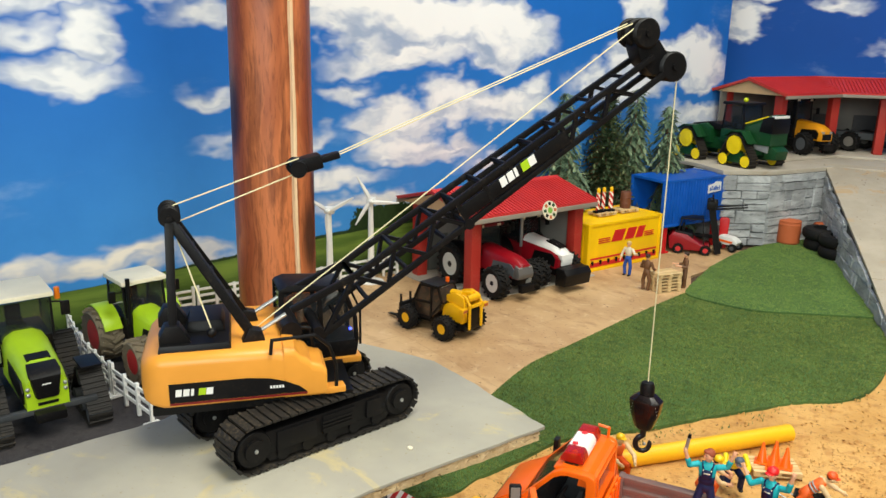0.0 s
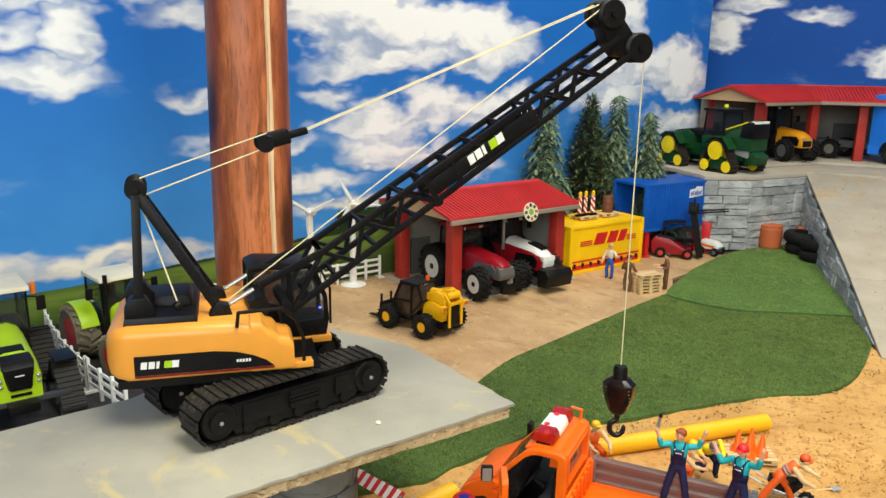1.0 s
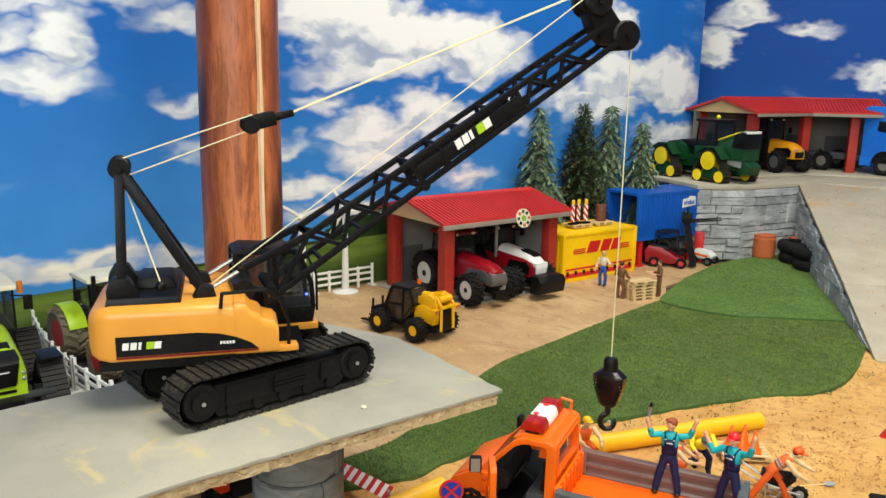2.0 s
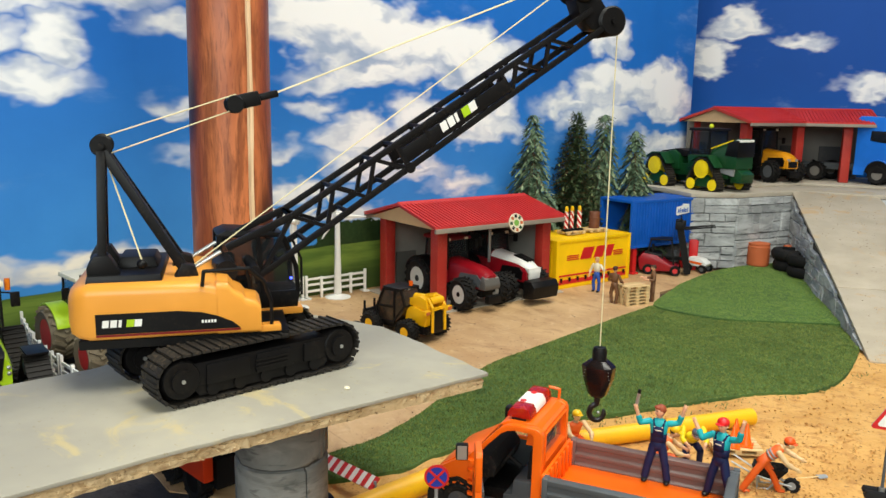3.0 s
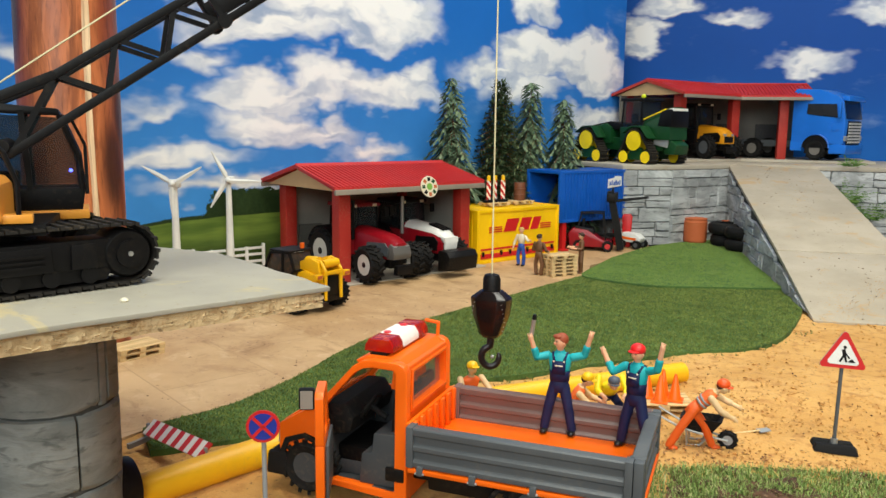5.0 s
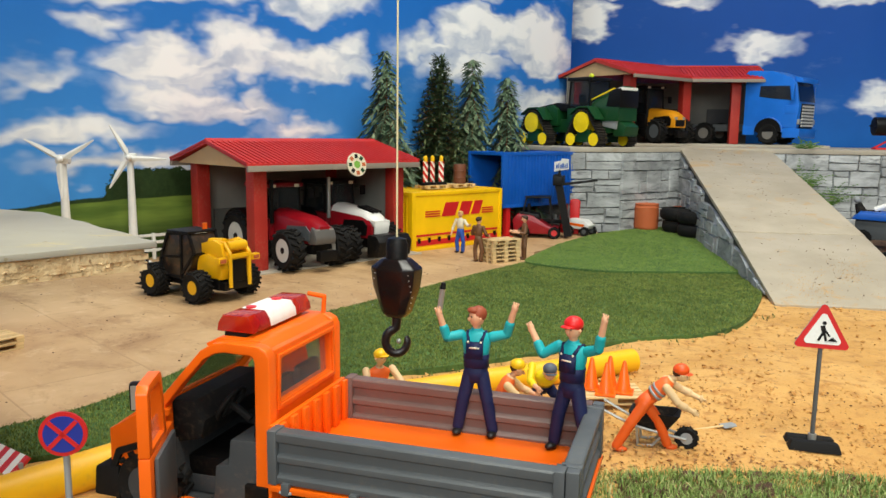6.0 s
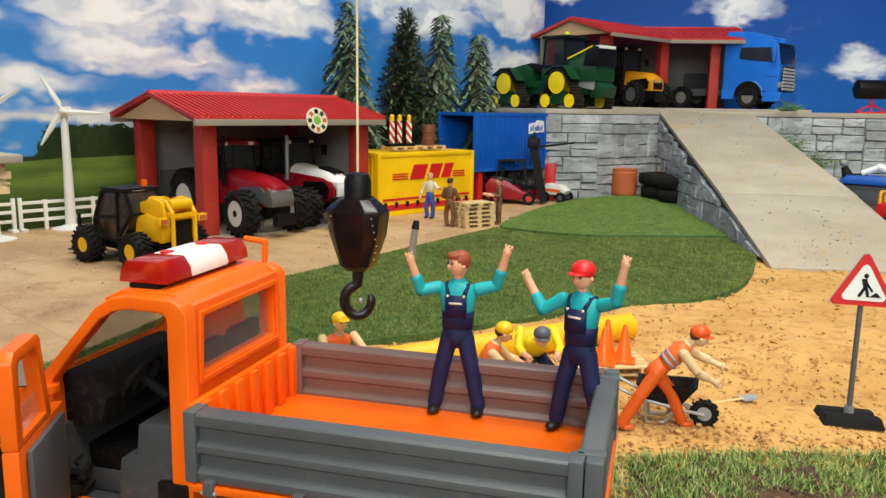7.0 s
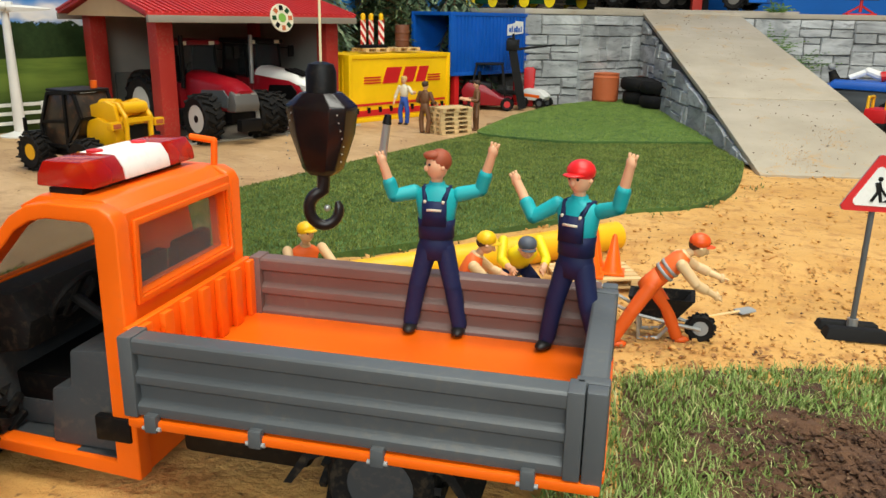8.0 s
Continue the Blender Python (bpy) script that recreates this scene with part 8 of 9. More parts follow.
# ---- pallets, barrels, beacons ----
def pallet(m, label, group="pallets", ln=0.075, w=0.050):
    p = thing("pallet", label, "pallet", m, group)
    for i in range(5):
        y = -w / 2 + (w - 0.008) * i / 4
        part("deck_board", Shape().box(-ln / 2, ln / 2, y, y + 0.008, 0.0072, 0.0088), M_PALLET, p)
    for i in range(3):
        y = -w / 2 + (w - 0.008) * i / 2
        part("bottom_board", Shape().box(-ln / 2, ln / 2, y, y + 0.008, 0.0, 0.0014), M_PALLET, p)
        for j in range(3):
            x = -ln / 2 + (ln - 0.010) * j / 2
            part("block", Shape().box(x, x + 0.010, y, y + 0.008, 0.0014, 0.0058), M_PALLET, p)
    for j in range(3):
        x = -ln / 2 + (ln - 0.010) * j / 2
        part("stringer", Shape().box(x, x + 0.010, -w / 2, w / 2, 0.0058, 0.0072), M_PALLET, p)
    return p


SM = Matrix.Translation((-0.345, 2.172, 0.0012)) @ Matrix.Rotation(radians(48), 4, "Z")
first = pallet(SM, "pale wooden toy pallet in a stack")
rng = random.Random(3)
for i in range(1, 6):
    copy_thing(first, SM @ pose(rng.uniform(-0.0015, 0.0015), rng.uniform(-0.0015, 0.0015), 0.0089 * i, 0, 0, rng.uniform(-2, 2)))
low_stack = Matrix.Translation((-0.811, 1.196, 0.0012)) @ Matrix.Rotation(radians(70.6), 4, "Z")
yard_pallet = pallet(low_stack, "pale wooden pallet of a low pair on the yard", "loose pallets")
copy_thing(yard_pallet, low_stack @ pose(0.0008, -0.0006, 0.0089, 0, 0, 0.8))
top1 = pallet(DHLM @ pose(0.140, 0.085, 0.1485, 0, 0, 0), "pale pallet on the yellow container", "loose pallets")
pallet(DHLM @ pose(0.240, 0.085, 0.1485, 0, 0, 0), "pale pallet under a brown barrel on the container", "loose pallets")
pallet(Matrix.Translation((-0.004, 1.280, 0.004)) @ Matrix.Rotation(radians(20), 4, "Z"), "pale pallet carrying traffic cones on the sand", "loose pallets")


def stripes(name, red, white, scale, angle):
    k = Nodes(name)
    mp = k.n("ShaderNodeMapping", Vector=k.obj(), Rotation=(0, radians(angle), 0))
    x = k.n("ShaderNodeSeparateXYZ", Vector=mp.outputs[0]).outputs[0]
    f = k.math("GREATER_THAN", k.math("FRACT", k.math("MULTIPLY", x, scale)), 0.5)
    return k.done(k.mix(f, lin(*red), lin(*white)), 0.45)


M_STRIPE = stripes("red_white_stripes", (206, 44, 40), (238, 234, 226), 75, 40)


def beacon(m):
    b = thing("warning_beacon", "red and white striped warning beacon with yellow lamp", "beacon", m, "beacons on the container")
    part("foot", Shape().box(-0.014, 0.014, -0.009, 0.009, 0, 0.006, None, 0.002), M_BLACK, b, bevel=0.001)
    part("board", Shape().box(-0.0075, 0.0075, -0.0012, 0.0012, 0.008, 0.062), M_STRIPE, b)
    part("stem", Shape().rod((0, 0, 0.004), (0, 0, 0.012), 0.002, n=8), M_BLACK, b)
    part("lamp", Shape().rod((0, 0, 0.062), (0, 0, 0.072), 0.0055, n=12).ball((0, 0, 0.072), 0.0055, 10, 6), M_HELMY, b)
    return b


b0 = beacon(DHLM @ pose(0.112, 0.080, 0.1574))
copy_thing(b0, DHLM @ pose(0.140, 0.084, 0.1574, 0, 0, 6))
copy_thing(b0, DHLM @ pose(0.166, 0.078, 0.1574, 0, 0, -8))
M_BARREL = plastic("brown_barrel", (112, 66, 44), 0.55, 0.2)
br_ = thing("barrel", "brown ribbed barrel standing on a pallet", "barrel", DHLM @ pose(0.244, 0.088, 0.1574))
part("shell", Shape().lathe([(0.016, 0), (0.017, 0.002), (0.017, 0.014), (0.018, 0.015), (0.018, 0.017), (0.017, 0.018), (0.017, 0.032), (0.018, 0.033), (0.018, 0.035), (0.017, 0.036), (0.017, 0.050), (0.016, 0.052)], 24), M_BARREL, br_)
part("lid", Shape().lathe([(0.0150, 0.0522), (0.0150, 0.0455)], 24), M_BARREL, br_)
# rolls and tyres at the foot of the wall
rl = thing("hose_drum", "ribbed terracotta drum on the grass by the wall", "drum", pose(-0.062, 2.905, 0.009))
part("shell", Shape().lathe([(0.034, 0)] + [(0.036 + 0.0012 * (i % 2), 0.003 + i * 0.0042) for i in range(16)] + [(0.034, 0.074)], 28), M_TERRA, rl)
part("rim", Shape().lathe([(0.0345, 0.0742), (0.0360, 0.0745), (0.0360, 0.0780), (0.026, 0.0785)], 28), M_TERRA, rl)
rl = thing("hose_drum", "second terracotta drum lying behind the tyres", "drum", pose(0.050, 2.985, 0.044, 0, 90, 20))
part("shell", Shape().lathe([(0.030, -0.035), (0.033, -0.032), (0.033, 0.032), (0.030, 0.035)], 26), M_TERRA, rl)
ty = thing("spare_tyre", "large black spare tyre lying on the grass", "tyre", pose(0.040, 2.862, 0.009) @ Matrix.Diagonal((1.2, 1.2, 1.0, 1)), "spare tyres")
part("tread", Shape().lathe([(0.022, 0), (0.040, 0.002), (0.044, 0.010), (0.044, 0.026), (0.040, 0.034), (0.022, 0.036)], 30, closed=True), M_MATT, ty)
copy_thing(ty, pose(0.042, 2.866, 0.0455) @ Matrix.Diagonal((1.2, 1.2, 1.0, 1)))
copy_thing(ty, pose(0.096, 2.770, 0.009) @ Matrix.Diagonal((1.2, 1.2, 1.0, 1)))
copy_thing(ty, pose(0.094, 2.776, 0.0455) @ Matrix.Diagonal((1.2, 1.2, 1.0, 1)))

# ---- pipe, cones, signs ----
def pipe(a, b, r, label):
    p = thing("pipe", label, "pipe")
    a, b = Vector(a), Vector(b)
    d = (b - a).normalized()
    q = d.to_track_quat("Z", "Y").to_matrix().to_4x4()
    part("tube", Shape().lathe([(r * 0.84, 0), (r, 0), (r, (b - a).length), (r * 0.84, (b - a).length)], 28, Matrix.Translation(a) @ q, closed=True), M_PIPE, p)
    return p


pipe((-0.262, 1.155, 0.010), (0.013, 1.410, 0.013), 0.0150, "long yellow pipe half sunk in the sand")
pipe((-0.448, 0.800, 0.012), (-0.382, 0.950, 0.013), 0.0165, "yellow pipe lying beside the bridge pillar")
fg = thing("pipe_coupling", "black coupling with a bright ring at the pipe's end", "coupling")
q = (Vector((-0.382, 0.950, 0)) - Vector((-0.448, 0.800, 0))).normalized().to_track_quat("Z", "Y").to_matrix().to_4x4()
part("collar", Shape().lathe([(0.017, -0.004), (0.026, -0.004), (0.030, -0.016), (0.030, -0.034), (0.017, -0.036)], 28, Matrix.Translation((-0.448, 0.800, 0.024)) @ q, closed=True), M_BLACK, fg)
part("ring", Shape().lathe([(0.020, -0.037), (0.0275, -0.037), (0.0275, -0.044), (0.020, -0.044)], 28, Matrix.Translation((-0.448, 0.800, 0.024)) @ q, closed=True), M_SILVER, fg)


def cone(m):
    c = thing("traffic_cone", "bright orange toy traffic cone", "cone", m, "traffic cones")
    part("base", Shape().box(-0.011, 0.011, -0.011, 0.011, 0, 0.002), M_ORANGE, c, bevel=0.0006)
    part("body", Shape().lathe([(0.0095, 0.002), (0.008, 0.004), (0.0022, 0.034), (0.0012, 0.036)], 20), M_ORANGE, c)
    return c


c0 = cone(Matrix.Translation((-0.023, 1.280, 0.0130)))
for x, y in ((-0.004, 1.294), (0.013, 1.279), (-0.005, 1.266)):
    copy_thing(c0, Matrix.Translation((x, y, 0.0130)))

M_SIGNRED = plastic("sign_red", (206, 34, 34), 0.4, 0.02)
ws = thing("road_works_sign", "triangular road works sign on a grey pole in a black foot", "sign", Matrix.Translation((0.197, 1.213, 0.0)) @ pose(0, 0, 0, -4, 1.5, 6))
for a in (-1, 1):
    part("foot", Shape().box(-0.024, 0.024, a * 0.009 - 0.008, a * 0.009 + 0.008, 0.0, 0.009, None, 0.003), M_MATT, ws, bevel=0.0015)
part("socket", Shape().rod((0, 0, 0.006), (0, 0, 0.014), 0.004, n=10), M_SILVER, ws)
part("pole", Shape().rod((0, 0, 0.010), (0, 0, 0.105), 0.0022, n=10), M_GREY, ws)


def tri_plate(r, y0, y1):
    pts = []
    for a in (90, 210, 330):
        cx_, cz_ = (r - 0.004) * math.cos(radians(a)), (r - 0.004) * math.sin(radians(a))
        for k_ in (-40, 0, 40):
            pts.append((cx_ + 0.0035 * math.cos(radians(a + k_)), 0.113 + cz_ + 0.0035 * math.sin(radians(a + k_))))
    return Shape().prism(pts, y0, y1)


face_ = part("red_border", tri_plate(0.0275, -0.0040, -0.0022), M_SIGNRED, ws)
part("white_face", tri_plate(0.0190, -0.0046, -0.0039), M_WHITE, face_)
part("back_plate", tri_plate(0.0278, -0.0022, -0.0012), M_GREYL, face_)
for a, b, w in (((-0.001, 0.120), (0.001, 0.113), 0.004), ((0.0, 0.113), (-0.004, 0.1055), 0.0022), ((0.001, 0.113), (0.003, 0.1055), 0.0022), ((0.000, 0.118), (0.006, 0.110), 0.0016)):
    part("pictogram", Shape().bar((a[0], -0.0050, a[1]), (b[0], -0.0050, b[1]), 0.0006, w), M_BLACK, face_)
part("pictogram", Shape().ball((0.0005, -0.0048, 0.1225), 0.0019, 8, 6, squash=(1, 0.3, 1)), M_BLACK, face_)
part("pictogram", Shape().prism([(0.004, 0.1055), (0.013, 0.1055), (0.009, 0.1095)], -0.0052, -0.0044), M_BLACK, face_)

ns = thing("no_stopping_sign", "round blue no stopping sign with red cross on a grey pole", "sign", Matrix.Translation((-0.303, 0.802, 0)) @ pose(0, 0, 0, 0, 0, 28))
part("pole", Shape().rod((0, 0.002, -0.004), (0, 0.002, 0.105), 0.0022, n=10), M_GREYL, ns)
part("foot", Shape().box(-0.018, 0.018, -0.012, 0.016, -0.006, 0.004, None, 0.002), M_MATT, ns, bevel=0.001)
RX = Matrix.Translation((0, -0.002, 0.102)) @ Matrix.Rotation(radians(90), 4, "X")
disc = part("red_disc", Shape().lathe([(0.0148, -0.001), (0.0148, 0.001)], 30, RX), M_SIGNRED, ns)
part("blue_disc", Shape().lathe([(0.0122, 0.0010), (0.0122, 0.0015)], 30, RX), plastic("sign_blue", (30, 50, 150), 0.4, 0.02), disc)
for a in (45, -45):
    part("cross_bar", Shape().box(-0.012, 0.012, -0.0014, 0.0014, 0.0015, 0.0020, RX @ Matrix.Rotation(radians(a), 4, "Z")), M_SIGNRED, disc)

ba = thing("barrier_board", "red and white striped barrier board on low grey feet", "barrier", Matrix.Translation((-0.488, 0.906, 0.021)) @ pose(0, 0, 0, 0, 0, -17))
part("board", Shape().box(-0.055, 0.055, -0.010, 0.010, -0.0012, 0.0012, pose(0, 0, 0, 38, 0, 0)), stripes("red_white_board", (206, 44, 40), (238, 234, 226), 62, 0), ba)
for x in (-0.056, 0.054):
    part("foot", Shape().bar((x, -0.026, -0.016), (x, 0.030, -0.012), 0.004, 0.006), M_GREYL, ba)
    part("bracket", Shape().bar((x, 0, -0.014), (x, 0, 0.004), 0.003), M_GREYL, ba)

# wheelbarrow and shovel
wb = thing("wheelbarrow", "dark grey toy wheelbarrow with silver frame", "wheelbarrow", Matrix.Translation((0.052, 1.172, -0.001)) @ pose(0, 0, 0, 0, 0, -4))
part("tray", Shape().add([(-0.024, -0.013, 0.034), (0.024, -0.014, 0.036), (0.024, 0.014, 0.036), (-0.024, 0.013, 0.034), (-0.014, -0.008, 0.018), (0.012, -0.008, 0.018), (0.012, 0.008, 0.018), (-0.014, 0.008, 0.018), (-0.021, -0.011, 0.034), (0.021, -0.012, 0.0355), (0.021, 0.012, 0.0355), (-0.021, 0.011, 0.034), (-0.012, -0.006, 0.020), (0.010, -0.006, 0.020), (0.010, 0.006, 0.020), (-0.012, 0.006, 0.020)],
     [(0, 1, 5, 4), (1, 2, 6, 5), (2, 3, 7, 6), (3, 0, 4, 7), (4, 5, 6, 7), (8, 9, 1, 0), (9, 10, 2, 1), (10, 11, 3, 2), (11, 8, 0, 3), (9, 8, 12, 13), (10, 9, 13, 14), (11, 10, 14, 15), (8, 11, 15, 12), (12, 15, 14, 13)]), M_MATT, wb)
for sd in (-1, 1):
    part("frame_tube", Shape().tube([(-0.052, sd * 0.013, 0.034), (-0.020, sd * 0.010, 0.020), (0.014, sd * 0.007, 0.014), (0.030, sd * 0.004, 0.011)], 0.0014, 6), M_SILVER, wb)
    part("stand", Shape().tube([(-0.016, sd * 0.010, 0.020), (-0.014, sd * 0.011, 0.001), (0.000, sd * 0.010, 0.003), (0.010, sd * 0.008, 0.016)], 0.0014, 6), M_SILVER, wb)
wheel(wb, Matrix.Translation((0.030, 0, 0.0115)), 0.0115, 0.007, M_MATT, M_GREYL, 10, 0.5)
sh = thing("shovel", "small grey shovel lying on the sand", "shovel", Matrix.Translation((0.116, 1.230, 0.004)) @ pose(0, 0, 0, 0, -6, 28) @ Matrix.Scale(0.75, 4))
part("blade", Shape().plate([(0, -0.008), (0.018, -0.007), (0.020, 0), (0.018, 0.007), (0, 0.008)], 0, 0.0012), M_GREYL, sh)
part("handle", Shape().rod((0.002, 0, 0.001), (-0.050, 0, 0.002), 0.0016, n=6), M_PALLET, sh)


# ---- white fences ----
def fence_panel(m, ln, label, h=0.060, group="fence panels"):
    f = thing("fence", label, "fence", m, group)
    n = max(2, round(ln / 0.045) + 1)
    for i in range(n):
        x = ln * i / (n - 1)
        end = i in (0, n - 1)
        part("post", Shape().box(x - 0.0035, x + 0.0035, -0.003, 0.003, 0, h + (0.006 if end else 0)), M_WHITE, f, bevel=0.0006)
        if end:
            part("foot", Shape().box(x - 0.009, x + 0.009, -0.014, 0.014, 0, 0.005), M_WHITE, f, bevel=0.001)
    for z in (0.018, 0.036, 0.052):
        part("rail", Shape().box(0, ln, -0.0015, 0.0015, z, z + 0.0065), M_WHITE, f, bevel=0.0005)
    return f


def fence_run(pts, label, h=0.060):
    for a, b in zip(pts, pts[1:]):
        a, b = Vector((*a, 0.001)), Vector((*b, 0.001))
        d = b - a
        fence_panel(Matrix.Translation(a) @ Matrix.Rotation(math.atan2(d.y, d.x), 4, "Z"), d.length - 0.012, label, h)


BACKN = Vector((0.883, -0.469, 0))
on_back = lambda u, off: tuple((Vector((-1.42, 1.35, 0)) + RA * u + BACKN * off).xy)
fence_run([on_back(u, 0.030) for u in (-0.10, 0.10, 0.30, 0.50, 0.70)], "white toy fence panel along the meadow backdrop")
fence_run([(-1.000, 0.930), (-1.160, 0.985), (-1.330, 1.062), (-1.490, 1.160)], "white toy fence panel between the two lime tractors", 0.064)


# ---- wind turbines ----
def turbine(m, h, spin, label):
    t = thing("wind_turbine", label, "wind turbine", m, "wind turbines")
    part("base", Shape().lathe([(0.036, 0), (0.036, 0.002), (0.020, 0.006), (0.011, 0.009)], 30), M_WHITE, t)
    part("tower", Shape().lathe([(0.0105, 0.006), (0.0065, h - 0.008)], 20), M_WHITE, t)
    nac = part("nacelle", Shape().box(-0.012, 0.014, -0.009, 0.009, h - 0.008, h + 0.010), M_WHITE, t, bevel=0.003)
    part("hub", Shape().ball((0, -0.013, h + 0.001), 0.0070, 12, 8), M_WHITE, nac)
    for i in range(3):
        a = spin + 120 * i
        s = Shape().loft([[(w * p, q, L) for p, q in ((-0.35, 0.0012), (0.0, 0.0020), (0.65, 0.0), (0.0, -0.0014))] for w, L in ((0.004, 0.004), (0.012, 0.016), (0.010, 0.045), (0.003, 0.078))], Matrix.Translation((0, -0.014, h + 0.001)) @ Matrix.Rotation(radians(a), 4, "Y"))
        part("blade", s, M_WHITE, nac)
    return t


turbine(Matrix.Translation((-1.098, 1.842, 0.001)) @ Matrix.Rotation(radians(30), 4, "Z"), 0.232, 92, "white toy wind turbine on a round base by the garage")
turbine(Matrix.Translation((-1.128, 1.682, 0.001)) @ Matrix.Rotation(radians(20), 4, "Z"), 0.232, 60, "second white toy wind turbine by the fence")


# ---- conifers ----
def leaf_mat(name, a, b, c):
    k = Nodes(name)
    g = k.t.nodes.new("ShaderNodeNewGeometry")
    r = g.outputs["Random Per Island"]
    col = k.mix(r, lin(*a), lin(*b))
    col = k.mix(k.step(r, 0.86, 1.0), col, lin(*c))
    return k.done(col, 0.6)


M_FIR = leaf_mat("fir_green", (66, 90, 68), (118, 138, 104), (142, 154, 118))
M_PINE = leaf_mat("pine_green", (40, 58, 34), (78, 96, 58), (116, 126, 82))


def conifer(m, h, r, droop, mat, seed, label, dens=1.0, leaf=0.036, bushy=False):
    t = thing("conifer", label, "tree", m, "conifers")
    rng = random.Random(seed)
    tr_ = Shape()
    for k_ in range(6):
        z0, z1 = h * 0.94 * k_ / 6, h * 0.94 * (k_ + 1) / 6
        tr_.rod((0, 0, z0), (0.002 * math.sin(k_ + 1), 0.002 * math.cos(k_), z1), 0.008 * (1 - k_ / 6.5), 0.008 * (1 - (k_ + 1) / 6.5), 8)
    part("trunk", tr_, M_BARREL, t)
    crown, limbs = Shape(), Shape()
    z = h * 0.10
    while z < h * 0.985:
        u = z / h
        rad = r * (1 - u) ** 0.9 + 0.008
        n = max(4, int(11 * (1 - u * 0.6) * dens))
        off = rng.uniform(0, 360)
        for i in range(n):
            a = radians(off + 360 * i / n + rng.uniform(-12, 12))
            L = rad * rng.uniform(0.75, 1.15)
            tip = Vector((L * math.cos(a), L * math.sin(a), z - droop * L * rng.uniform(0.7, 1.2)))
            root = Vector((0, 0, z + 0.006))
            mid = root.lerp(tip, 0.5) + Vector((0, 0, 0.10 * L))
            if L > 0.03:
                limbs.rod(root, mid, 0.0015, 0.0011, 4).rod(mid, tip, 0.0011, 0.0005, 4)
            side = Vector((-math.sin(a), math.cos(a), 0))
            m_ = max(4, int(L / 0.006 * dens))
            for j in range(1, m_ + 1):
                f = j / m_
                p = root.lerp(mid, f * 2) if f < 0.5 else mid.lerp(tip, f * 2 - 1)
                for sd in (-1, 1):
                    ll = leaf * (1.15 - f * 0.6) * rng.uniform(0.7, 1.3)
                    out = (side * sd * 0.75 + Vector((math.cos(a), math.sin(a), 0)) * 0.7 + Vector((0, 0, -droop * rng.uniform(0.2, 1.1)))).normalized() * ll
                    if bushy:
                        out = (out.normalized() + Vector((rng.uniform(-1, 1), rng.uniform(-1, 1), rng.uniform(-0.8, 1)))).normalized() * ll
                    w = Vector((0.1, 0, 1)).cross(out).normalized() * leaf * 0.10 + Vector((0, 0, 0.0008))
                    crown.add([p - w * 0.5, p + w * 0.5, p + out * 0.55 + w, p + out, p + out * 0.55 - w], [(0, 1, 2, 3, 4)])
        z += h * 0.046 * (1 - 0.45 * u)
    part("branchwork", limbs, M_BARREL, t)
    me = bpy.data.meshes.new("crown")
    me.from_pydata(crown.v, [], crown.f)
    me.materials.append(mat)
    cr_ = new("crown", me)
    cr_.parent = t
    cr_["kind"] = "stuff"
    return t


conifer(pose(-0.735, 2.425, 0), 0.526, 0.150, 0.95, M_FIR, 1, "tall drooping green fir against the sky backdrop")
conifer(pose(-0.655, 2.650, 0), 0.524, 0.150, 0.10, M_PINE, 2, "bushy dark green pine behind the containers", 1.5, 0.026, True)
conifer(pose(-0.585, 2.755, 0), 0.530, 0.140, 0.95, M_FIR, 3, "slim drooping green fir behind the containers")
conifer(pose(-0.478, 2.765, 0), 0.476, 0.140, 0.95, M_FIR, 4, "short drooping green fir behind the blue container")

# ---- plants, toys and clutter past the ramp ----
def fern(m, n, ln, seed, label):
    rng = random.Random(seed)
    s = Shape()
    for i in range(n):
        a, el = rng.uniform(0, 2 * math.pi), rng.uniform(0.5, 1.35)
        L = ln * rng.uniform(0.6, 1.1)
        for j in range(1, 9):
            f = j / 8
            p = Vector((math.cos(a) * math.cos(el) * L * f, math.sin(a) * math.cos(el) * L * f, math.sin(el) * L * f - 0.35 * L * f * f))
            sd = Vector((-math.sin(a), math.cos(a), 0))
            for q in (-1, 1):
                e = sd * q * 0.026 * (1.1 - f) + Vector((math.cos(a), math.sin(a), 0)) * 0.006
                s.add([p, p + e * 0.5 + Vector((0, 0, 0.002)), p + e, p + e * 0.5 - Vector((0, 0, 0.001))], [(0, 1, 2, 3)])
    me = bpy.data.meshes.new("fern")
    me.from_pydata(s.v, [], s.f)
    me.materials.append(leaf_mat("fern_green_%d" % seed, (64, 104, 42), (112, 148, 66), (150, 170, 88)))
    ob = new("fern", me)
    ob.matrix_world = m
    return tagged(ob, label, "plant")


fern(pose(0.398, 3.078, 0.135), 26, 0.15, 7, "green fern growing against the stone wall")
fern(pose(0.462, 3.075, 0.085), 34, 0.15, 8, "low green fern at the foot of the wall")
fern(pose(0.392, 3.085, 0.257), 9, 0.07, 9, "thin green sprig on the terrace edge")
kt = thing("toy_kart", "blue toy vehicle with white and red seated rider shapes", "toy vehicle", HEAD(0.585, 2.82, 0.0, -12))
part("shell", Shape().prism([(-0.09, 0.075), (0.09, 0.070), (0.12, 0.082), (0.06, 0.094), (-0.07, 0.096)], -0.05, 0.05), M_BLUE, kt, bevel=0.006)
for x in (-0.06, 0.06):
    for sd in (-1, 1):
        wheel(kt, Matrix.Translation((x, sd * 0.05, 0.024)), 0.024, 0.02, M_MATT, M_GREYL, 12, 0.5)
part("frame", Shape().box(-0.08, 0.08, -0.03, 0.03, 0.02, 0.072), M_GREY, kt, bevel=0.004)
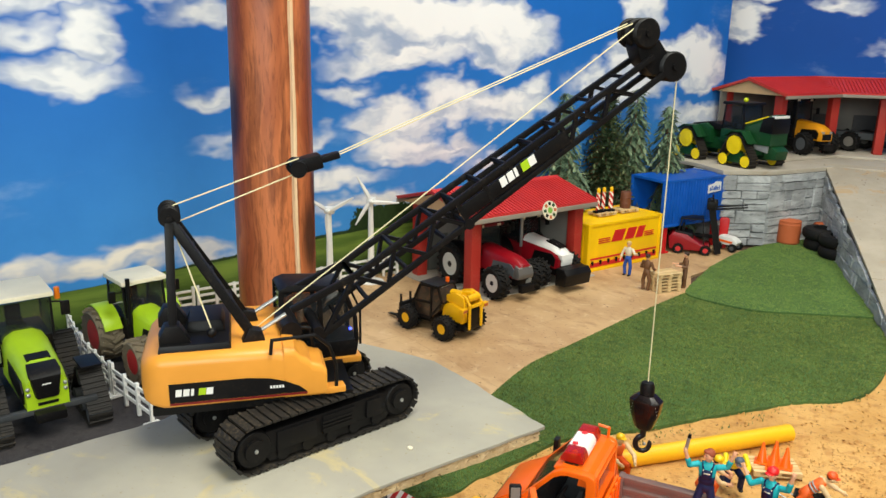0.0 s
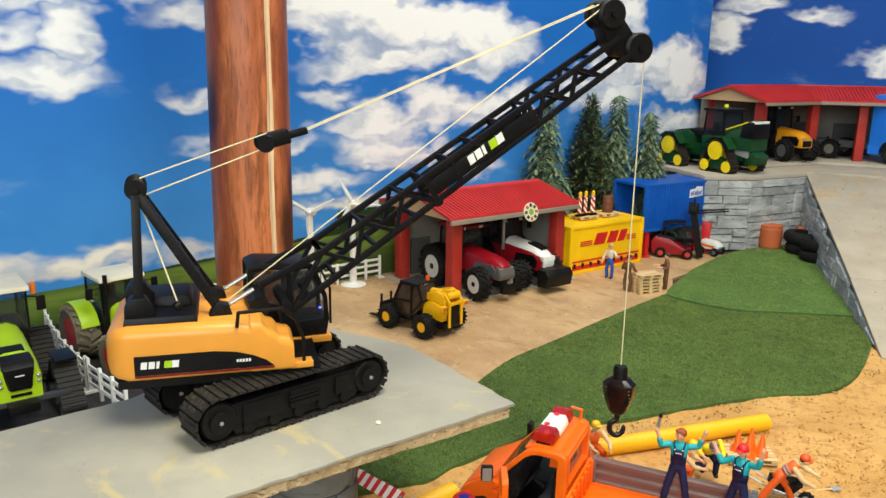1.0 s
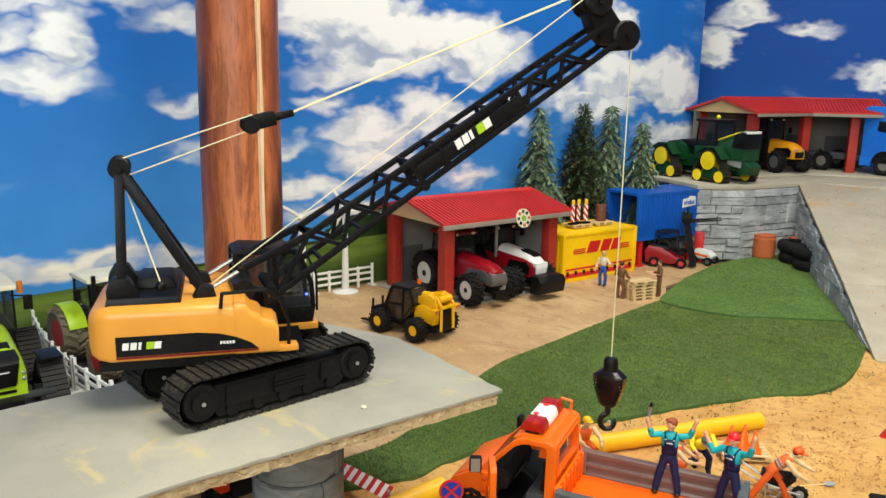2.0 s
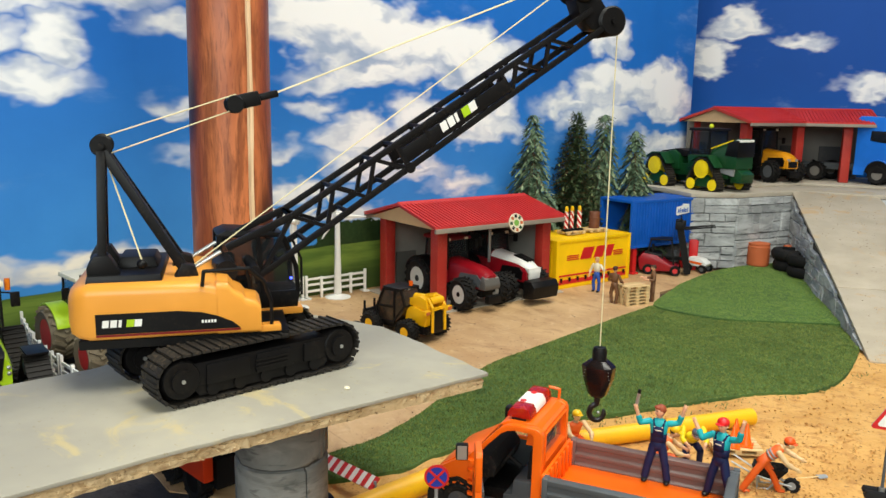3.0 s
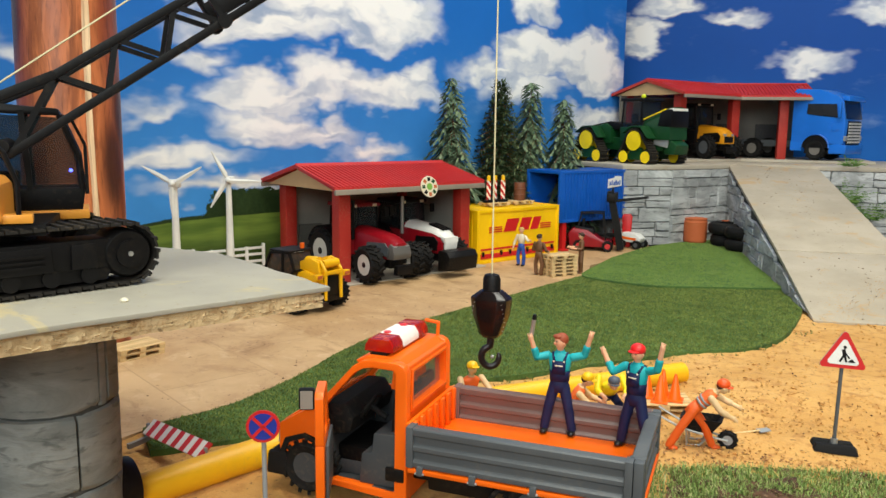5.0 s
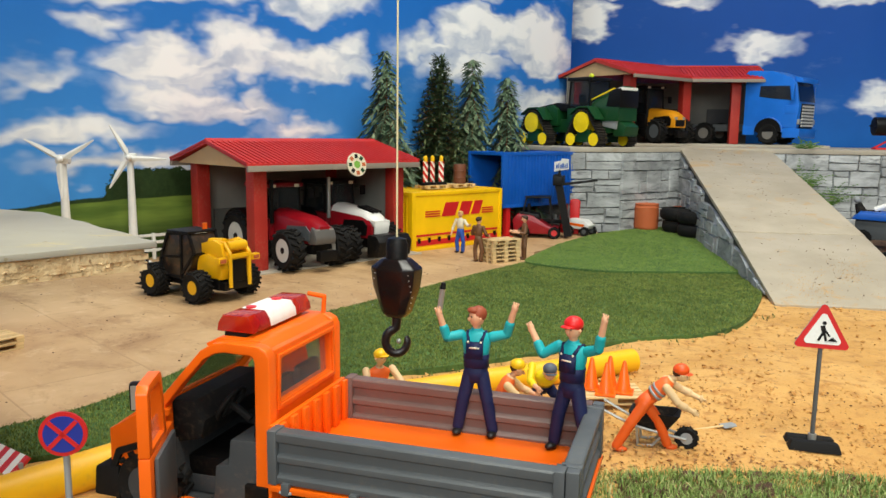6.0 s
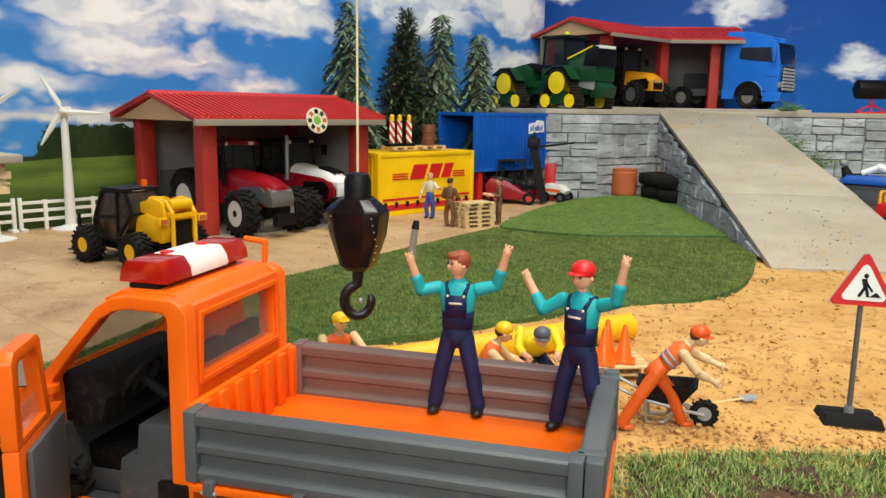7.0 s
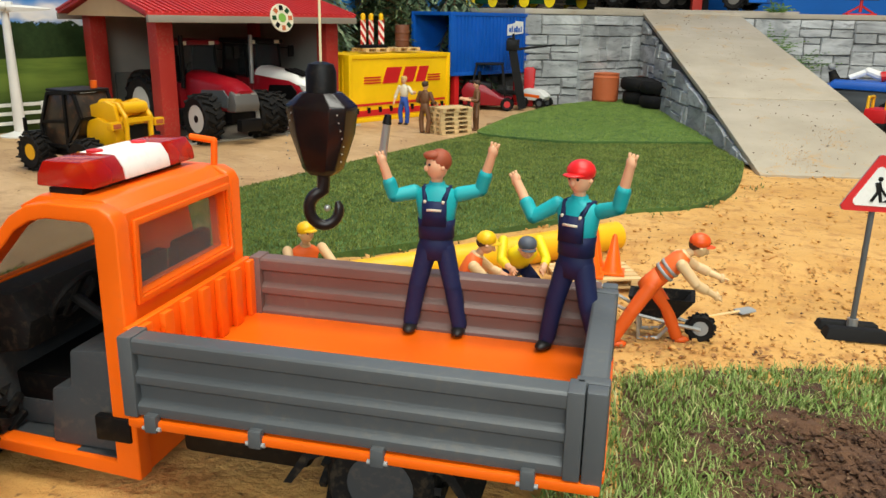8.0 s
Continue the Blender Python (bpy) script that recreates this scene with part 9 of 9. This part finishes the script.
part("rider", Shape().rod((-0.035, 0, 0.100), (0.005, 0, 0.118), 0.008, 0.008, 10).ball((0.005, 0, 0.118), 0.010).rod((0.005, 0, 0.118), (0.045, 0, 0.104), 0.010, 0.012, 10), M_WHITE, kt)
part("red_rider_part", Shape().rod((0.035, -0.006, 0.106), (0.090, -0.006, 0.120), 0.013, 0.008, 10), M_INK, kt)
part("black_rider_part", Shape().rod((-0.078, 0, 0.116), (-0.066, 0, 0.088), 0.009, 0.015, 10).rod((-0.066, 0, 0.088), (-0.020, 0, 0.092), 0.012, 0.008, 10), M_MATT, kt)
part("grey_rider_part", Shape().ball((-0.080, 0, 0.126), 0.0095), M_GREYL, kt)
k2 = thing("toy_loader", "small yellow and red toy loader on the ground", "toy vehicle", HEAD(0.575, 2.62, 0.0, 60))
part("arm", Shape().tube([(-0.02, -0.02, 0.02), (-0.018, -0.02, 0.07), (0.018, -0.02, 0.07), (0.02, -0.02, 0.02)], 0.004, 8), M_YELD, k2)
part("arm", Shape().tube([(-0.02, 0.02, 0.02), (-0.018, 0.02, 0.07), (0.018, 0.02, 0.07), (0.02, 0.02, 0.02)], 0.004, 8), M_YELD, k2)
part("body", Shape().box(-0.03, 0.04, -0.024, 0.024, 0.012, 0.045), M_INK, k2, bevel=0.005)
part("base", Shape().box(-0.045, 0.05, -0.028, 0.028, 0.0, 0.014), M_MATT, k2, bevel=0.004)
gl = thing("grill_cart", "black barrel grill on a red stand on the terrace", "grill", HEAD(0.672, 3.34, 0.2575, 10))
part("barrel", Shape().rod((-0.05, 0, 0.075), (0.05, 0, 0.075), 0.030, n=22), M_BLACK, gl, bevel=0.003)
part("lid_rim", Shape().box(-0.052, 0.052, -0.032, 0.032, 0.074, 0.079), M_BLACK, gl)
part("stem", Shape().rod((0, 0, 0.01), (0, 0, 0.05), 0.005, n=8), M_INK, gl)
part("stand", Shape().box(-0.045, 0.045, -0.02, 0.02, 0, 0.006, None, 0.002).bar((-0.045, 0, 0.004), (0, 0, 0.03), 0.005).bar((0.045, 0, 0.004), (0, 0, 0.03), 0.005), M_INK, gl)

# red trestle behind the forklift
ts = thing("trestle", "red plastic trestle beside the blue container", "trestle", HEAD(-0.345, 2.735, 0.001, 8))
for x in (-0.108, 0.086):
    part("leg", Shape().prism([(x - 0.012, 0.0), (x + 0.012, 0.0), (x + 0.016, 0.098), (x + 0.010, 0.104), (x - 0.010, 0.104), (x - 0.016, 0.098)], -0.008, 0.008), M_INK, ts, bevel=0.003)
part("cross_beam", Shape().box(-0.098, 0.076, -0.005, 0.005, 0.030, 0.042), M_BLACK, ts, bevel=0.001)

# ---- loose stuff on the ground ----
def scatter(name, pts, mat, r0, r1, seed, label, cat, flat=0.6):
    rng = random.Random(seed)
    s = Shape()
    for x, y, z in pts:
        r = rng.uniform(r0, r1)
        m = Matrix.Translation((x, y, z + r * 0.2)) @ pose(0, 0, 0, rng.uniform(-30, 30), rng.uniform(-30, 30), rng.uniform(0, 360)) @ Matrix.Diagonal((rng.uniform(0.7, 1.5), rng.uniform(0.6, 1.1), flat, 1))
        s.add([(r, 0, 0), (-r, 0, 0), (0, r, 0), (0, -r, 0), (0, 0, r), (0, 0, -r)], [(0, 2, 4), (2, 1, 4), (1, 3, 4), (3, 0, 4), (2, 0, 5), (1, 2, 5), (3, 1, 5), (0, 3, 5)], m)
    return solo(name, s, mat, label, cat, kind="stuff", smooth=False)


rng = random.Random(21)
pts = []
while len(pts) < 1500:
    x, y = rng.uniform(-0.5, 0.7), rng.uniform(0.95, 2.0)
    if in_outline(SAND, x, y) and not in_outline(MAT1, x, y):
        pts.append((x, y, -0.002 + sand_mound(x, y)))
scatter("sand_lumps", pts[:1220], M_SAND, 0.0012, 0.0040, 1, "small lumps of sand", "sand")
M_CRUMB = ground_mix("earth_crumb", [(76, 50, 34), (98, 68, 46), (52, 35, 25), (136, 108, 80)], (20, 110, 260), bump=0.9)
scatter("earth_crumbs", pts[1220:], M_CRUMB, 0.0007, 0.0020, 2, "brown crumbs of earth on the sand", "earth")
rp = []
for i in range(170):
    u, v = rng.random() ** 0.8, min(0.95, max(0.05, rng.gauss(0.5, 0.2)))
    p = (R_BL.lerp(R_FO, u / 0.30) if u < 0.30 else R_FO.lerp(R_TL, (u - 0.30) / 0.70)) + R_W * v
    rp.append((p.x, p.y, p.z + 0.0004))
scatter("ramp_crumbs", rp, M_CRUMB, 0.0008, 0.0026, 3, "brown crumbs of earth on the ramp", "earth", 0.4)
rp = []
for u0, v0, n_ in ((0.36, 0.42, 300), (0.06, 0.30, 260), (0.12, 0.62, 160), (0.55, 0.40, 160), (0.72, 0.5, 100)):
    for i in range(n_):
        u, v = min(0.98, max(0.01, rng.gauss(u0, 0.035))), min(0.96, max(0.03, rng.gauss(v0, 0.09)))
        p = (R_BL.lerp(R_FO, u / 0.30) if u < 0.30 else R_FO.lerp(R_TL, (u - 0.30) / 0.70)) + R_W * v
        rp.append((p.x, p.y, p.z + 0.0003))
scatter("ramp_sand", rp, M_SAND, 0.0005, 0.0014, 6, "thin patches of sand on the ramp", "sand", 0.3)
yp = []
while len(yp) < 220:
    x, y = rng.uniform(-1.3, -0.3), rng.uniform(0.9, 2.3)
    if in_outline(YARD, x, y) and rng.random() < 0.35 + 0.65 * noise.noise((x * 5, y * 5, 4)):
        yp.append((x, y, 0.001))
scatter("yard_crumbs", yp, M_CRUMB, 0.0007, 0.0022, 4, "brown crumbs of earth on the yard", "earth", 0.4)
solo("loose_stone", Shape().ball((0, 0, 0), 0.003, 8, 6, squash=(1.2, 1, 0.7)), M_CREAM, "small pale stone on the bridge slab", "stone", pose(-0.375, 0.72, 0.2255))

# living turf and dark earth nearest the camera
TURF = [(0.030, 1.080), (0.10, 1.115), (0.207, 1.145), (0.60, 1.17), (1.2, 1.20), (1.2, 0.70), (0.02, 0.70), (-0.35, 0.70), (-0.35, 0.80), (-0.10, 0.86), (0.030, 0.90)]


def soil_mound(x, y):
    return 0.010 * math.exp(-((x - 0.16) ** 2 + (y - 0.99) ** 2) / 0.004) + 0.004 * noise.noise((x * 30, y * 30, 2))


solo("earth_patch", rough_sheet(TURF, 0.002, 0.0045, 0.0050, 60, mound=soil_mound), M_CRUMB, "patch of crumbly dark brown earth", "earth", kind="structure")


def long_grass(name, outline, count, h, seed, label, keep):
    rng = random.Random(seed)
    xs, ys = [p[0] for p in outline], [p[1] for p in outline]
    v, f = [], []
    while len(f) < count * 3:
        x, y = rng.uniform(min(xs), max(xs)), rng.uniform(min(ys), max(ys))
        if not in_outline(outline, x, y) or not keep(x, y, rng):
            continue
        a, L, w = rng.uniform(0, 2 * math.pi), h * rng.uniform(0.5, 1.2), rng.uniform(0.0003, 0.0006)
        lean = rng.uniform(0.2, 0.9)
        dx, dy = math.cos(a), math.sin(a)
        o = len(v)
        for k_ in range(3):
            t_ = k_ / 3
            cx_, cy_, cz_ = x + dx * lean * L * t_ * t_, y + dy * lean * L * t_ * t_, 0.002 + L * t_ * (1 - 0.35 * lean * t_)
            ww = w * (1 - t_ * 0.6)
            v += [(cx_ - dy * ww, cy_ + dx * ww, cz_), (cx_ + dy * ww, cy_ - dx * ww, cz_)]
        v.append((x + dx * lean * L, y + dy * lean * L, 0.002 + L * (1 - 0.35 * lean)))
        f += [(o, o + 1, o + 3, o + 2), (o + 2, o + 3, o + 5, o + 4), (o + 4, o + 5, o + 6)]
    me = bpy.data.meshes.new(name)
    me.from_pydata(v, [], f)
    me.materials.append(leaf_mat("living_grass", (92, 122, 46), (148, 166, 88), (196, 188, 132)))
    return tagged(new(name, me), label, "grass", kind="stuff")


NEAR_TURF = [(0.005, 1.075), (0.10, 1.115), (0.207, 1.145), (0.45, 1.16), (0.45, 0.84), (-0.02, 0.84)]
long_grass("long_grass", NEAR_TURF, 26000, 0.0090, 31, "tufts of living grass with dry blades", lambda x, y, r: noise.noise((x * 14, y * 14, 7)) + (0.75 - 2.8 * max(0, x - 0.13)) * 0.9 + 1.6 * (y - 1.02) > r.uniform(-0.2, 0.45) and (x - 0.16) ** 2 + (y - 0.99) ** 2 > 0.0012)
tp = []
while len(tp) < 900:
    x, y = rng.uniform(-0.2, 0.8), rng.uniform(0.72, 1.12)
    if in_outline(TURF, x, y):
        tp.append((x, y, 0.003 + soil_mound(x, y)))
while len(tp) < 5200:
    x, y = rng.uniform(0.0, 0.42), rng.uniform(0.85, 1.16)
    if in_outline(TURF, x, y) or rng.random() < 0.5:
        tp.append((x, y, 0.002 + soil_mound(x, y)))
while len(tp) < 10500:
    x, y = rng.uniform(0.09, 0.42), rng.uniform(0.83, 1.06)
    tp.append((x, y, 0.003 + soil_mound(x, y)))
M_CLOD = ground_mix("sandy_clod", [(146, 104, 62), (170, 124, 76), (118, 82, 50), (92, 64, 40)], (20, 110, 260))
scatter("sandy_clods", [q for q in tp if q[1] > 1.075], M_CLOD, 0.0006, 0.0022, 12, "sandy brown clods where earth meets sand", "earth")
scatter("earth_crumbs", [q for q in tp if q[1] <= 1.075], M_CRUMB, 0.0006, 0.0030, 6, "clods and crumbs of dark earth", "earth")
sp = []
while len(sp) < 2600:
    x, y = rng.uniform(0.0, 0.50), rng.uniform(1.08, 1.45)
    if in_outline(SAND, x, y) and rng.random() < math.exp(-(y - 1.08) * 4):
        sp.append((x, y, -0.002 + sand_mound(x, y)))
scatter("sand_lumps", sp[:2200], M_SAND, 0.0007, 0.0026, 16, "fine lumps of sand near the grass", "sand")
scatter("earth_crumbs", sp[2200:], M_CRUMB, 0.0004, 0.0014, 17, "fine brown crumbs in the sand", "earth")
scatter("pebbles", [(0.062, 0.985, 0.003), (0.075, 1.005, 0.004), (0.10, 1.02, 0.004), (0.085, 0.955, 0.003), (0.12, 0.965, 0.004), (0.20, 1.0, 0.004)], M_PALLET, 0.0016, 0.0032, 7, "pale pebbles and bark bits in the grass", "stones")
# short tufts where the mat meets the sand
blade_field("sand_tufts", [(-0.42, 0.98), (-0.34, 1.22), (-0.20, 1.36), (0.02, 1.58), (0.18, 1.78), (0.23, 1.95), (0.25, 1.95), (0.20, 1.72), (0.04, 1.53), (-0.16, 1.33), (-0.30, 1.16), (-0.38, 0.98)], -0.001, 1600, 0.006, 0.0011, [(66, 98, 48), (104, 132, 66), (170, 160, 104), (80, 112, 54)], 9, "thin grass tufts at the edge of the mat", keep=lambda x, y: noise.noise((x * 22, y * 22, 3)) > 0.0)
